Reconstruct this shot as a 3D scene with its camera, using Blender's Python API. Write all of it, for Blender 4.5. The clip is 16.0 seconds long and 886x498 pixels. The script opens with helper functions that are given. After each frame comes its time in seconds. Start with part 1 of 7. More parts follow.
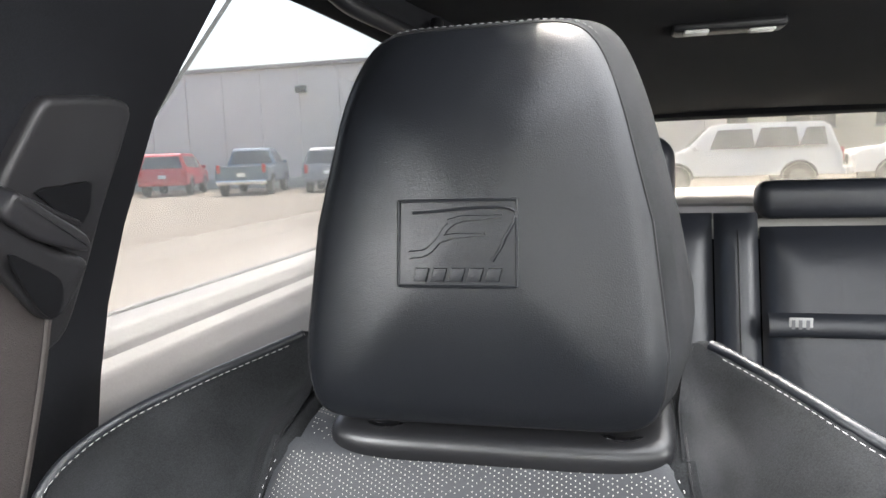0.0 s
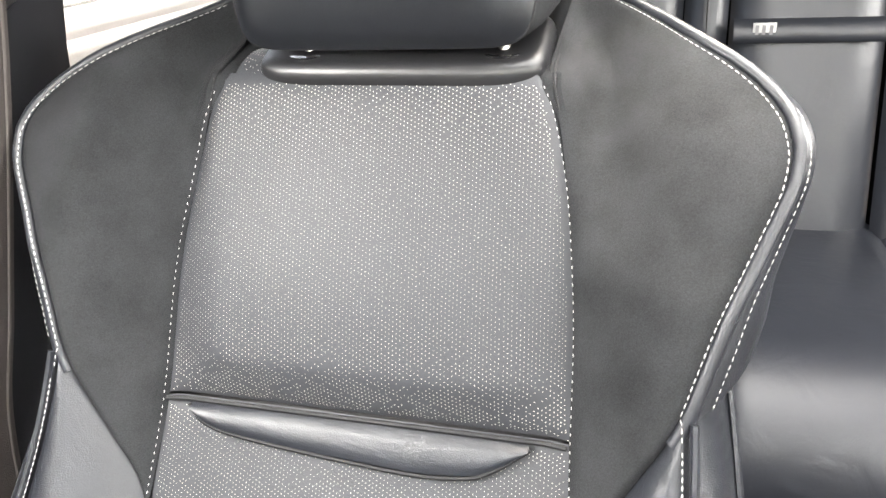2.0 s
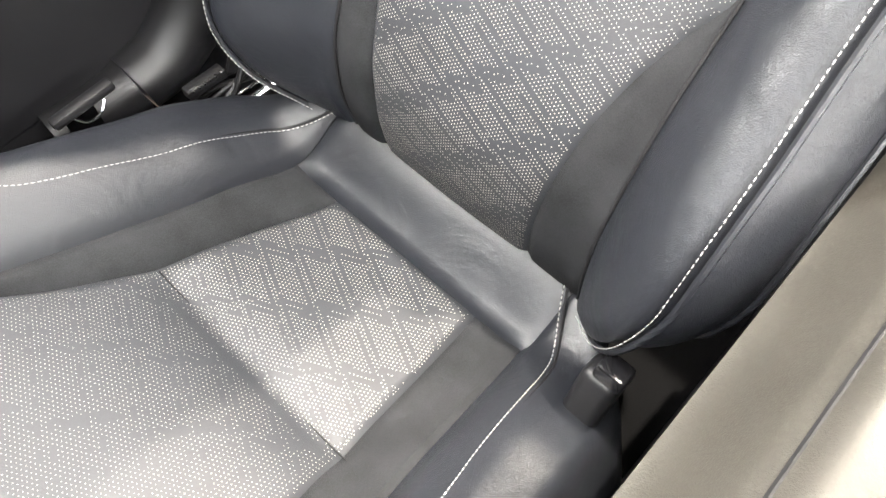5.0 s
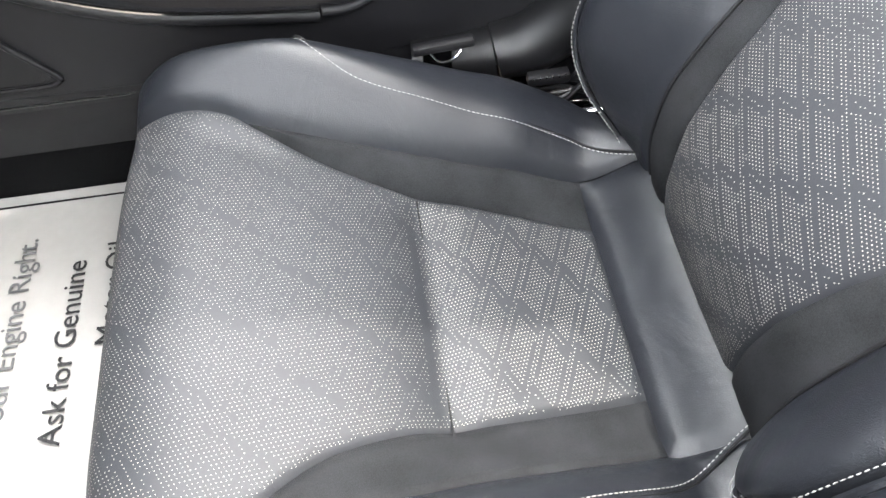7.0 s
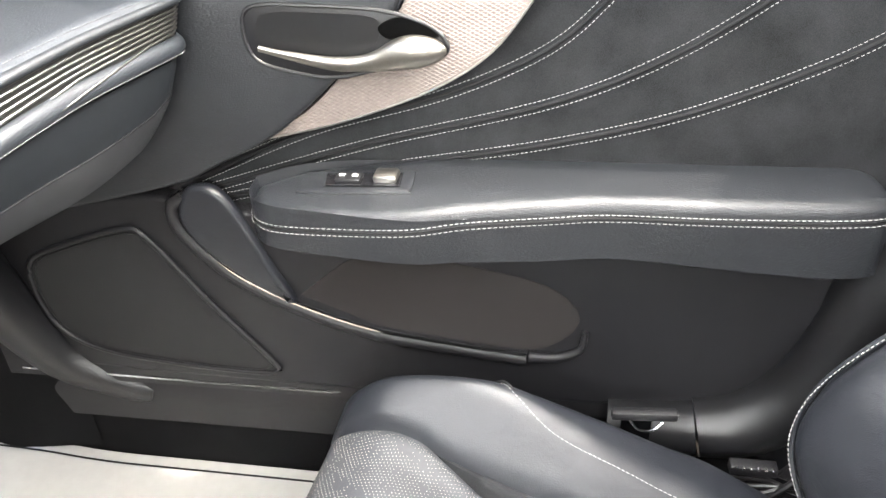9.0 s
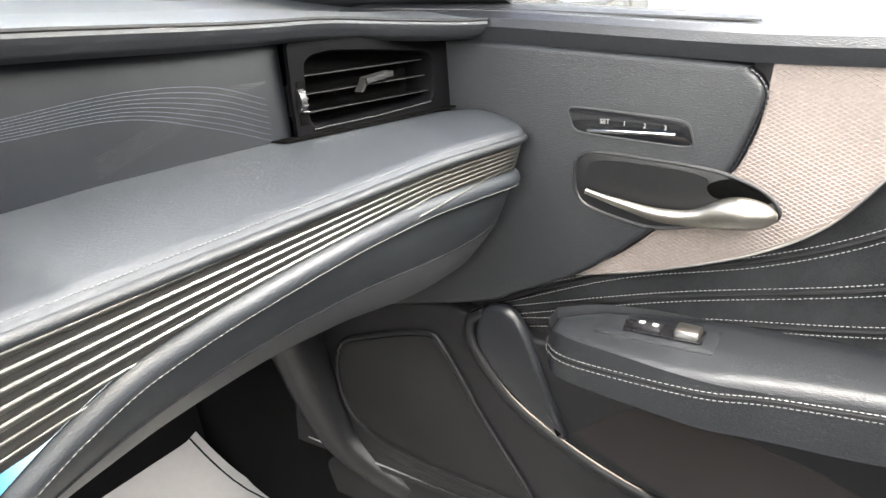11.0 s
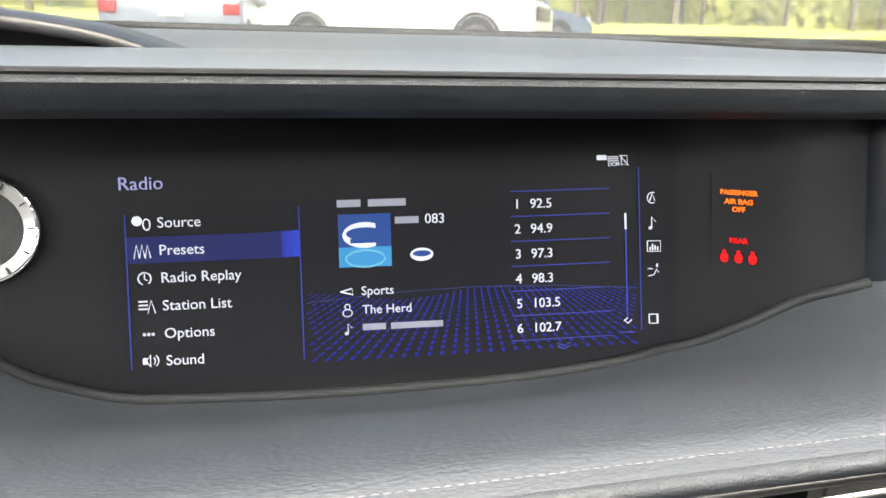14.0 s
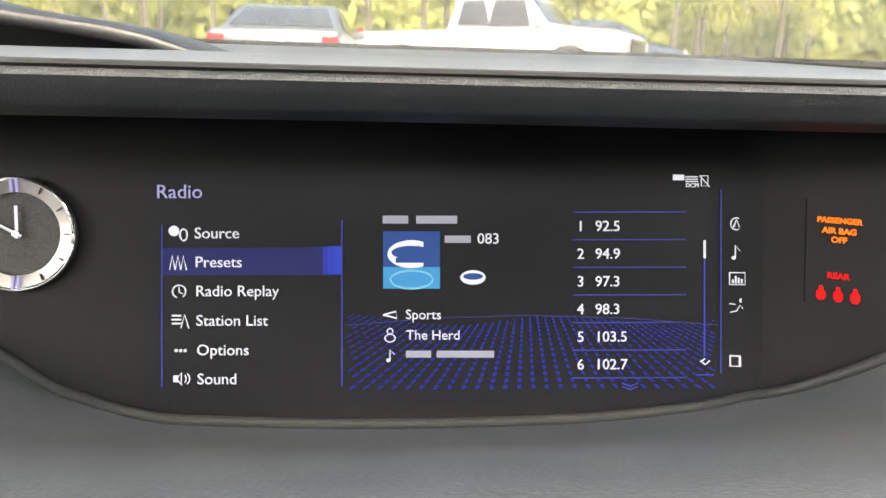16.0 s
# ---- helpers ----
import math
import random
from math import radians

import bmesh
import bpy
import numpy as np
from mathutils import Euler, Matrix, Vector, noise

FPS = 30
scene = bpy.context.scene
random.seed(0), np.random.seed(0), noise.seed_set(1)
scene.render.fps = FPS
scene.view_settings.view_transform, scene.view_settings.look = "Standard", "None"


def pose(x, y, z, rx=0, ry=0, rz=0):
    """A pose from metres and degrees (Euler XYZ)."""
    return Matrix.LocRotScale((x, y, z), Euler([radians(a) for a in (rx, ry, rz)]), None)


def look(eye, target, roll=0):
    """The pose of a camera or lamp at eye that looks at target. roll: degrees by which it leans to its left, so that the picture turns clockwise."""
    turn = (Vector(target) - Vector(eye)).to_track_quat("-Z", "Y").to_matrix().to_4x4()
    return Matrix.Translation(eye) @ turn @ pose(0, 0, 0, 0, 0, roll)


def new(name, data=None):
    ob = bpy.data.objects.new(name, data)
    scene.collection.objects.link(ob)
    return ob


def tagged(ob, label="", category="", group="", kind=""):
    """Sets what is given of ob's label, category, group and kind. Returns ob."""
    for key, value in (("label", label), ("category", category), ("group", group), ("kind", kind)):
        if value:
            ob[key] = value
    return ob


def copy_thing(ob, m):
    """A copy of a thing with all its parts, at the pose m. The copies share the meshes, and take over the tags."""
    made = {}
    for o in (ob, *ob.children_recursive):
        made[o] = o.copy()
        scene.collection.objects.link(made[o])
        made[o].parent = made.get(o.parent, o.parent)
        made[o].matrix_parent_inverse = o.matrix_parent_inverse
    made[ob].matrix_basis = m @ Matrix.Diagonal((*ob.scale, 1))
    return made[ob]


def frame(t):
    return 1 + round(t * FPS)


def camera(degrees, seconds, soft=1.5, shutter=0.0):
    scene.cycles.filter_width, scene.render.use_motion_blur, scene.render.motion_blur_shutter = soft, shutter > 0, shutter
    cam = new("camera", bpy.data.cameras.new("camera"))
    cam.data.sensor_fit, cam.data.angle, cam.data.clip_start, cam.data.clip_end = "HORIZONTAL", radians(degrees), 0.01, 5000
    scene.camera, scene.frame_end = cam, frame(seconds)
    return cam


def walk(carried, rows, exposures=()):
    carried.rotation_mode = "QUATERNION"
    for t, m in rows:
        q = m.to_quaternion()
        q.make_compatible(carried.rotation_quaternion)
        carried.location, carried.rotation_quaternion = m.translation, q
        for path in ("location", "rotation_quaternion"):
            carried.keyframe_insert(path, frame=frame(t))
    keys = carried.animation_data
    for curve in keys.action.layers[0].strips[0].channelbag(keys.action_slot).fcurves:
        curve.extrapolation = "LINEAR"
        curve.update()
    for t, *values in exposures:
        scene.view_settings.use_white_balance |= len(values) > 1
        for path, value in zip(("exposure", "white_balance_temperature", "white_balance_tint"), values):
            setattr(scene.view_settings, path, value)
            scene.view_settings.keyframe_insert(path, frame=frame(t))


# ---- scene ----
from mathutils.bvhtree import BVHTree

cam = camera(62.17, 16.0)
PATH = [
    (0, (0.0076, 0.0486, 1.1624), (-0.4894, 1.9703, 0.9173), -2.04),
    (0.5, (0.0191, 0.0502, 1.1438), (-0.4059, 1.9628, 0.7423), -1.89),
    (1, (0.0388, 0.0373, 1.1201), (-0.3863, 1.9069, 0.5508), -2.15),
    (1.5, (0.0632, 0.0088, 1.1051), (-0.3996, 1.8123, 0.3748), -2.63),
    (2, (0.0972, -0.0229, 1.0953), (-0.4199, 1.7109, 0.2429), -3.67),
    (2.5, (0.1077, -0.0538, 1.0903), (-0.389, 1.6072, 0.093), -3.03),
    (3, (0.1268, -0.0738, 1.0617), (-0.3925, 1.4741, -0.0933), -3.29),
    (3.5, (0.1319, -0.078, 1.0397), (-0.401, 1.3343, -0.2723), -3.83),
    (4, (0.1258, -0.0717, 1.0207), (-0.4389, 1.1478, -0.4605), -4.02),
    (4.5, (0.1385, -0.0712, 1.0072), (-0.4822, 0.885, -0.636), -2.59),
    (4.7, (0.1516, -0.0705, 1.0014), (-0.4936, 0.7727, -0.6935), -2.01),
    (6.8, (0.2261, -0.0346, 0.9919), (-0.8277, 0.0909, -0.7034), -4.51),
    (7, (0.2191, -0.0356, 1.0013), (-0.8956, 0.0558, -0.6568), -4.40),
    (7.5, (0.207, -0.0424, 1.021), (-1.0966, -0.0339, -0.4958), -4.23),
    (8, (0.1942, -0.0407, 1.028), (-1.2904, -0.1173, -0.3099), -3.50),
    (8.2, (0.1881, -0.0472, 1.0301), (-1.3543, -0.1507, -0.2389), -2.70),
    (10.3, (0.1866, -0.0753, 1.037), (-1.527, -0.7608, 0.2668), -1.41),
    (10.5, (0.19, -0.0767, 1.038), (-1.4944, -0.8542, 0.2907), -1.36),
    (11, (0.2109, -0.0941, 1.0367), (-1.3799, -1.0885, 0.3435), -1.27),
    (11.5, (0.2319, -0.1017, 1.0356), (-1.19, -1.3574, 0.4022), -1.38),
    (12, (0.2530, -0.1150, 1.0440), (-0.927, -1.609, 0.432), -0.7),
    (12.5, (0.308, -0.169, 1.042), (-0.722, -1.792, 0.49), 0.8),
    (13, (0.326, -0.198, 1.039), (-0.48, -1.952, 0.515), 0.8),
    (13.5, (0.326, -0.216, 1.035), (-0.287, -2.043, 0.497), 0.9),
    (14, (0.319, -0.222, 1.028), (-0.128, -2.095, 0.488), 1.2),
    (14.5, (0.311, -0.232, 1.025), (-0.023, -2.132, 0.497), 1.4),
    (15, (0.3, -0.243, 1.016), (0.035, -2.159, 0.507), 1.4),
    (15.5, (0.294, -0.247, 1.015), (0.064, -2.173, 0.531), 1.5),
    (16, (0.297, -0.248, 1.016), (0.078, -2.181, 0.552), 1.5),
]
EV = 1.9
EXPOSURES = [(0.0, 1.64, 6250, 10), (0.5, 1.72, 6250, 10), (1.0, 1.95, 6100, 10), (1.5, 2.2, 6600, 10), (2.5, 2.68, 6700, 10), (3.5, 2.6, 6800, 10), (4.3, 2.68, 6900, 10), (5.5, 2.4, 6500, 10), (7.0, 2.1, 6200, 10), (8.0, 2.72, 6300, 10), (10.5, 2.42, 6800, 10), (11.5, 2.2, 6350, 9), (12.5, 2.0, 6700, 8), (14.0, 1.92, 6550, 9), (15.0, 2.06, 6600, 9), (16.0, 1.92, 7000, 9)]
walk(cam, [(t, look(eye, target, roll)) for t, eye, target, roll in PATH], EXPOSURES)

# ---- light ----
world = bpy.data.worlds.new("sky")
scene.world = world
world.use_nodes = True
wn = world.node_tree.nodes
sky = wn.new("ShaderNodeTexSky")
sky.sky_type = "NISHITA"
sky.sun_disc = False
sky.sun_elevation, sky.sun_rotation = radians(65), radians(4)
sky.air_density, sky.dust_density, sky.ozone_density = 1.0, 7.0, 1.0
wn["Background"].inputs[1].default_value = 0.15
world.node_tree.links.new(sky.outputs[0], wn["Background"].inputs[0])
sun = new("sun", bpy.data.lights.new("sun", "SUN"))
sun.data.energy, sun.data.angle, sun.data.color = 1.4, radians(1.0), (1.0, 0.93, 0.82)
sun.matrix_world = look((0.3, 4.6, 10.0), (0, 0, 0))



def window_light(eye, target, width, height, watts):
    """The sky's light in one window opening."""
    ob = new("window_light", bpy.data.lights.new("window_light", "AREA"))
    ob.data.shape, ob.data.size, ob.data.size_y, ob.data.energy = "RECTANGLE", width, height, watts
    ob.data.color = (1.0, 0.985, 0.955)
    ob.matrix_world = look(eye, target)
    return ob


window_light((0.32, -0.36, 1.225), (0.32, 0.10, 0.60), 1.0, 0.42, 3.1)
window_light((-0.40, -0.02, 1.19), (-0.10, -0.15, 0.70), 0.50, 0.18, 3.5)
window_light((0.32, 0.45, 1.372), (0.32, 0.45, 0.0), 0.68, 0.64, 3.4)
window_light((1.05, -0.05, 1.17), (0.5, -0.05, 0.8), 0.60, 0.22, 3.4)
window_light((1.025, 1.05, 1.14), (0.30, 1.12, 0.80), 0.44, 0.22, 3.0)

# ---- materials ----
MATS = {}


def nodes_of(name):
    m = bpy.data.materials.new(name)
    m.use_nodes = True
    nt = m.node_tree
    return m, nt, nt.nodes["Principled BSDF"]


def surface(name, color, rough=0.5, metal=0.0, grain=0.0, scale=600.0, spread=0.25, blotch=9.0, coat=0.0, sheen=0.0, stretch=(1, 1, 1), voronoi=False, sheen_rough=0.4, crease=0.0):
    """A node material: two scales of colour variation and a fine relief."""
    if name in MATS:
        return MATS[name]
    m, nt, b = nodes_of(name)
    n, l = nt.nodes, nt.links
    b.inputs["Roughness"].default_value, b.inputs["Metallic"].default_value = rough, metal
    b.inputs["Coat Weight"].default_value, b.inputs["Coat Roughness"].default_value = coat, 0.15
    b.inputs["Sheen Weight"].default_value, b.inputs["Sheen Roughness"].default_value = sheen, sheen_rough
    tc = n.new("ShaderNodeTexCoord")
    mp = n.new("ShaderNodeMapping")
    mp.inputs["Scale"].default_value = stretch
    l.new(tc.outputs["Object"], mp.inputs[0])
    big, fine = n.new("ShaderNodeTexNoise"), n.new("ShaderNodeTexNoise")
    big.inputs["Scale"].default_value, big.inputs["Detail"].default_value = blotch, 3
    fine.inputs["Scale"].default_value, fine.inputs["Detail"].default_value = scale * 0.4, 2
    l.new(mp.outputs[0], big.inputs[0])
    l.new(mp.outputs[0], fine.inputs[0])
    add = n.new("ShaderNodeMath")
    add.operation = "ADD"
    l.new(big.outputs["Fac"], add.inputs[0])
    l.new(fine.outputs["Fac"], add.inputs[1])
    ramp = n.new("ShaderNodeMapRange")
    ramp.inputs[1].default_value, ramp.inputs[2].default_value = 0.6, 1.4
    ramp.inputs[3].default_value, ramp.inputs[4].default_value = 1 - spread, 1 + spread
    l.new(add.outputs[0], ramp.inputs[0])
    mul = n.new("ShaderNodeMix")
    mul.data_type, mul.blend_type = "RGBA", "MULTIPLY"
    mul.inputs[0].default_value = 1.0
    mul.inputs[6].default_value = (*color, 1)
    l.new(ramp.outputs[0], mul.inputs[7])
    l.new(mul.outputs[2], b.inputs["Base Color"])
    if grain:
        if voronoi:
            tex = n.new("ShaderNodeTexVoronoi")
            tex.inputs["Scale"].default_value = scale
            out = tex.outputs["Distance"]
        else:
            tex = n.new("ShaderNodeTexNoise")
            tex.inputs["Scale"].default_value, tex.inputs["Detail"].default_value = scale, 3
            out = tex.outputs["Fac"]
        l.new(mp.outputs[0], tex.inputs[0])
        bump = n.new("ShaderNodeBump")
        bump.inputs["Strength"].default_value, bump.inputs["Distance"].default_value = grain, 0.001
        l.new(out, bump.inputs["Height"])
        l.new(bump.outputs[0], b.inputs["Normal"])
        if crease:
            fold = n.new("ShaderNodeTexNoise")
            fold.inputs["Scale"].default_value, fold.inputs["Detail"].default_value, fold.inputs["Distortion"].default_value = 16, 4, 0.8
            l.new(mp.outputs[0], fold.inputs[0])
            wide = n.new("ShaderNodeBump")
            wide.inputs["Strength"].default_value, wide.inputs["Distance"].default_value = crease, 0.006
            l.new(fold.outputs["Fac"], wide.inputs["Height"])
            l.new(wide.outputs[0], bump.inputs["Normal"])
        rr = n.new("ShaderNodeMapRange")
        rr.inputs[3].default_value, rr.inputs[4].default_value = rough * 0.85, min(1, rough * 1.15)
        l.new(big.outputs["Fac"], rr.inputs[0])
        l.new(rr.outputs[0], b.inputs["Roughness"])
    MATS[name] = m
    return m


def glow(name, color, strength):
    if name not in MATS:
        m, nt, b = nodes_of(name)
        b.inputs["Base Color"].default_value = (*[c * 0.1 for c in color], 1)
        b.inputs["Specular IOR Level"].default_value = 0.10
        b.inputs["Emission Color"].default_value = (*color, 1)
        b.inputs["Emission Strength"].default_value = strength / 2**EV
        MATS[name] = m
    return MATS[name]


def clear_glass(name, tint=(1, 1, 1), rough=0.0, dust_haze=0.0):
    if name not in MATS:
        m, nt, b = nodes_of(name)
        b.inputs["Base Color"].default_value = (*tint, 1)
        b.inputs["Roughness"].default_value = rough
        b.inputs["Transmission Weight"].default_value, b.inputs["IOR"].default_value = 1.0 - dust_haze, 1.45
        MATS[name] = m
    return MATS[name]


LEATHER = surface("black leather", (0.0128, 0.0140, 0.0172), 0.30, grain=0.35, scale=1100, spread=0.12, blotch=6, crease=0.35)
REAR_LEATHER = surface("rear bench leather", (0.0165, 0.0182, 0.023), 0.40, grain=0.15, scale=1100, spread=0.1, blotch=6, crease=0.25)
LEATHER_SOFT = surface("dash leather", (0.0175, 0.0202, 0.0240), 0.45, grain=0.30, scale=1000, spread=0.14, blotch=5, stretch=(0.35, 1, 1))
DOOR_LEATHER = surface("door leather", (0.0132, 0.0144, 0.0166), 0.39, grain=0.6, scale=1000, spread=0.16, blotch=6, stretch=(1, 0.35, 1))
# dash leather with the windscreen's light put into a lighter base colour
LIT_PAD_LEATHER = surface("lit dash top leather", (0.054, 0.0590, 0.065), 0.38, grain=0.4, scale=1200, spread=0.12, blotch=5, stretch=(0.35, 1, 1))
FASCIA = surface("fascia leather", (0.0120, 0.0138, 0.0160), 0.46, grain=0.4, scale=1200, spread=0.12, blotch=6)
LEATHER_GLOSS = surface("headrest leather", (0.008, 0.0088, 0.0108), 0.34, grain=0.22, scale=1200, spread=0.1, blotch=6)
LEATHER_GLOSS.node_tree.nodes["Principled BSDF"].inputs["Specular IOR Level"].default_value = 0.36
SUEDE = surface("charcoal suede", (0.0185, 0.0192, 0.0206), 1.0, grain=0.6, scale=2600, spread=0.55, blotch=26, sheen=0.0)
PERF = surface("perforated leather", (0.0218, 0.0235, 0.0273), 0.54, grain=0.3, scale=1000, spread=0.14, blotch=7, crease=0.15)
PERF.node_tree.nodes["Principled BSDF"].inputs["Specular IOR Level"].default_value = 0.38
DOT = surface("pale perforation", (0.30, 0.284, 0.258), 0.8, spread=0.25, blotch=9)
THREAD = surface("pale thread", (0.34, 0.335, 0.325), 0.7, spread=0.15)
DARK_THREAD = surface("dark seam", (0.012, 0.012, 0.013), 0.6)
PLASTIC = surface("black plastic", (0.0085, 0.0085, 0.0095), 0.38, grain=0.15, scale=1500, spread=0.1)
TRIM = surface("dark grey trim", (0.0115, 0.0114, 0.0127), 0.37, grain=0.4, scale=1600, spread=0.12)
GLOSS = surface("gloss black", (0.008, 0.008, 0.009), 0.08, spread=0.05, coat=0.5)
SATIN = surface("satin metal", (0.55, 0.53, 0.49), 0.28, metal=1.0, spread=0.08)
CHROME = surface("chrome", (0.75, 0.75, 0.76), 0.12, metal=1.0, spread=0.04)
RIB = surface("satin silver rib", (0.22, 0.212, 0.195), 0.33, metal=1.0, spread=0.08)
BAND = surface("dark rib ground", (0.028, 0.0265, 0.025), 0.45, grain=0.2, scale=900)
SUEDE.node_tree.nodes["Principled BSDF"].inputs["Specular IOR Level"].default_value = 0.12
FABRIC = surface("headliner fabric", (0.0075, 0.0078, 0.0092), 0.95, grain=0.5, scale=2200, spread=0.2)
PILLAR = surface("pillar fabric", (0.017, 0.0175, 0.0205), 0.9, grain=0.5, scale=1800, spread=0.2)
for cloth in (FABRIC, PILLAR):
    cloth.node_tree.nodes["Principled BSDF"].inputs["Specular IOR Level"].default_value = 0.15
PALE = surface("pale door trim", (0.165, 0.160, 0.162), 0.55, grain=0.2, scale=900, spread=0.08)
CARPET = surface("black carpet", (0.009, 0.009, 0.0095), 1.0, grain=1.0, scale=1500, spread=0.4)
PAPER = surface("white paper", (0.50, 0.49, 0.475), 0.75, grain=0.15, scale=200, spread=0.05, blotch=4)
INK = surface("grey ink", (0.15, 0.15, 0.155), 0.7, spread=0.1)
BELT = surface("belt webbing", (0.050, 0.042, 0.040), 0.75, grain=0.6, scale=900, spread=0.15)
CARPET.node_tree.nodes["Principled BSDF"].inputs["Specular IOR Level"].default_value = 0.05
TRIM.node_tree.nodes["Principled BSDF"].inputs["Specular IOR Level"].default_value = 0.35
A_FABRIC = surface("light pillar fabric", (0.14, 0.152, 0.18), 0.9, grain=0.5, scale=1800, spread=0.2)
# besides dust, the diffuse share imitates the overexposed haze of the view outside
GLASS = clear_glass("window glass", (0.92, 0.93, 0.91), 0.012, 0.09)
SCREEN_GLASS = clear_glass("windscreen glass", (0.95, 0.96, 0.93), 0.02, 0.09)

# ---- building helpers ----


def knots(*pairs):
    """A smooth curve through (t, value) pairs."""
    ts, vs = [p[0] for p in pairs], [p[1] for p in pairs]
    k = len(ts)
    sl = [(vs[i + 1] - vs[i]) / (ts[i + 1] - ts[i]) for i in range(k - 1)]
    tan = [sl[0]] + [0.0 if sl[i - 1] * sl[i] <= 0 else 2 * sl[i - 1] * sl[i] / (sl[i - 1] + sl[i]) for i in range(1, k - 1)] + [sl[-1]]

    def at(t):
        if t <= ts[0]:
            return vs[0]
        if t >= ts[-1]:
            return vs[-1]
        i = max(j for j in range(k - 1) if ts[j] <= t)
        h = ts[i + 1] - ts[i]
        s = (t - ts[i]) / h
        return (2 * s**3 - 3 * s**2 + 1) * vs[i] + (s**3 - 2 * s**2 + s) * h * tan[i] + (3 * s**2 - 2 * s**3) * vs[i + 1] + (s**3 - s**2) * h * tan[i + 1]

    return at


def smooth(a, b, x):
    s = min(1, max(0, (x - a) / (b - a)))
    return s * s * (3 - 2 * s)


def lerp(a, b, s):
    return a + (b - a) * s


def sheet(fn, nu, nv, flip=False, close=False):
    bm = bmesh.new()
    vs = [[bm.verts.new(fn(i / nu, j / nv)) for i in range(nu + 1)] for j in range(nv + 1)]
    for j in range(nv):
        for i in range(nu):
            q = (vs[j][i], vs[j][i + 1], vs[j + 1][i + 1], vs[j + 1][i])
            bm.faces.new(q[::-1] if flip else q)
    if close:
        bmesh.ops.remove_doubles(bm, verts=bm.verts, dist=1e-5)
    return bm


def loft(rings, cap=True):
    bm = bmesh.new()
    vs = [[bm.verts.new(p) for p in r] for r in rings]
    k = len(vs[0])
    for a, b in zip(vs, vs[1:]):
        for i in range(k):
            bm.faces.new((a[i], a[(i + 1) % k], b[(i + 1) % k], b[i]))
    if cap:
        bm.faces.new(vs[0][::-1])
        bm.faces.new(vs[-1])
    bmesh.ops.recalc_face_normals(bm, faces=bm.faces)
    return bm


def box(c, size, bevel=0.004, seg=2, turn=None):
    bm = bmesh.new()
    bmesh.ops.create_cube(bm, size=1)
    bmesh.ops.scale(bm, vec=size, verts=bm.verts)
    if bevel:
        bmesh.ops.bevel(bm, geom=bm.edges, offset=bevel, segments=seg, affect="EDGES", profile=0.5)
    if turn is not None:
        bmesh.ops.transform(bm, matrix=turn.to_4x4(), verts=bm.verts)
    bmesh.ops.translate(bm, vec=c, verts=bm.verts)
    return bm


def slab(points, normal, depth, bevel=0.003, seg=2):
    """An outline in space, thickened along normal, its front edge rounded."""
    bm = bmesh.new()
    nv = Vector(normal).normalized()
    f = bm.faces.new([bm.verts.new(Vector(p)) for p in points])
    f.normal_update()
    if f.normal.dot(nv) < 0:
        f.normal_flip()
    top = bmesh.ops.extrude_face_region(bm, geom=[f])["geom"]
    tv = [g for g in top if isinstance(g, bmesh.types.BMVert)]
    bmesh.ops.translate(bm, vec=nv * depth, verts=tv)
    tf = [g for g in top if isinstance(g, bmesh.types.BMFace)][0]
    if bevel:
        bmesh.ops.bevel(bm, geom=list(tf.edges), offset=bevel, segments=seg, affect="EDGES", profile=0.6)
    bmesh.ops.recalc_face_normals(bm, faces=bm.faces)
    return bm


def tube(points, radius, k=8, squash=None):
    """A round bar along points; squash: (direction, factor)."""
    pts = [Vector(p) for p in points]
    rings = []
    up = Vector((0.13, 0.31, 0.94))
    for i, p in enumerate(pts):
        d = (pts[min(i + 1, len(pts) - 1)] - pts[max(i - 1, 0)]).normalized()
        a = d.cross(up).normalized()
        b = d.cross(a).normalized()
        r = radius(i / max(1, len(pts) - 1)) if callable(radius) else radius
        ring = []
        for j in range(k):
            o = (a * math.cos(j * 2 * math.pi / k) + b * math.sin(j * 2 * math.pi / k)) * r
            if squash:
                n = Vector(squash[0]).normalized()
                o -= n * o.dot(n) * (1 - squash[1])
            ring.append(p + o)
        rings.append(ring)
    return loft(rings)


def pane(points, depth=0.004):
    """A flat sheet of glass: the outline is laid into the plane of its first three points."""
    p = [Vector(q) for q in points]
    n = (p[1] - p[0]).cross(p[2] - p[0]).normalized()
    return slab([q - n * (q - p[0]).dot(n) for q in p], n, depth, 0)


def smoothed(points, per=8):
    """A Catmull-Rom line through points."""
    p = [Vector(q) for q in points]
    p = [2 * p[0] - p[1]] + p + [2 * p[-1] - p[-2]]
    out = []
    for i in range(1, len(p) - 2):
        for s in range(per):
            t = s / per
            out.append(0.5 * (2 * p[i] + (p[i + 1] - p[i - 1]) * t + (2 * p[i - 1] - 5 * p[i] + 4 * p[i + 1] - p[i + 2]) * t * t + (3 * p[i] - p[i - 1] - 3 * p[i + 1] + p[i + 2]) * t**3))
    return out + [p[-2]]


def closed(points, per=6):
    """A closed Catmull-Rom outline through points."""
    p = [Vector(q) for q in points]
    n, out = len(p), []
    for i in range(n):
        a, b, c, d = p[i - 1], p[i], p[(i + 1) % n], p[(i + 2) % n]
        for q in range(per):
            t = q / per
            out.append(0.5 * (2 * b + (c - a) * t + (2 * a - 5 * b + 4 * c - d) * t * t + (3 * b - a - 3 * c + d) * t**3))
    return out


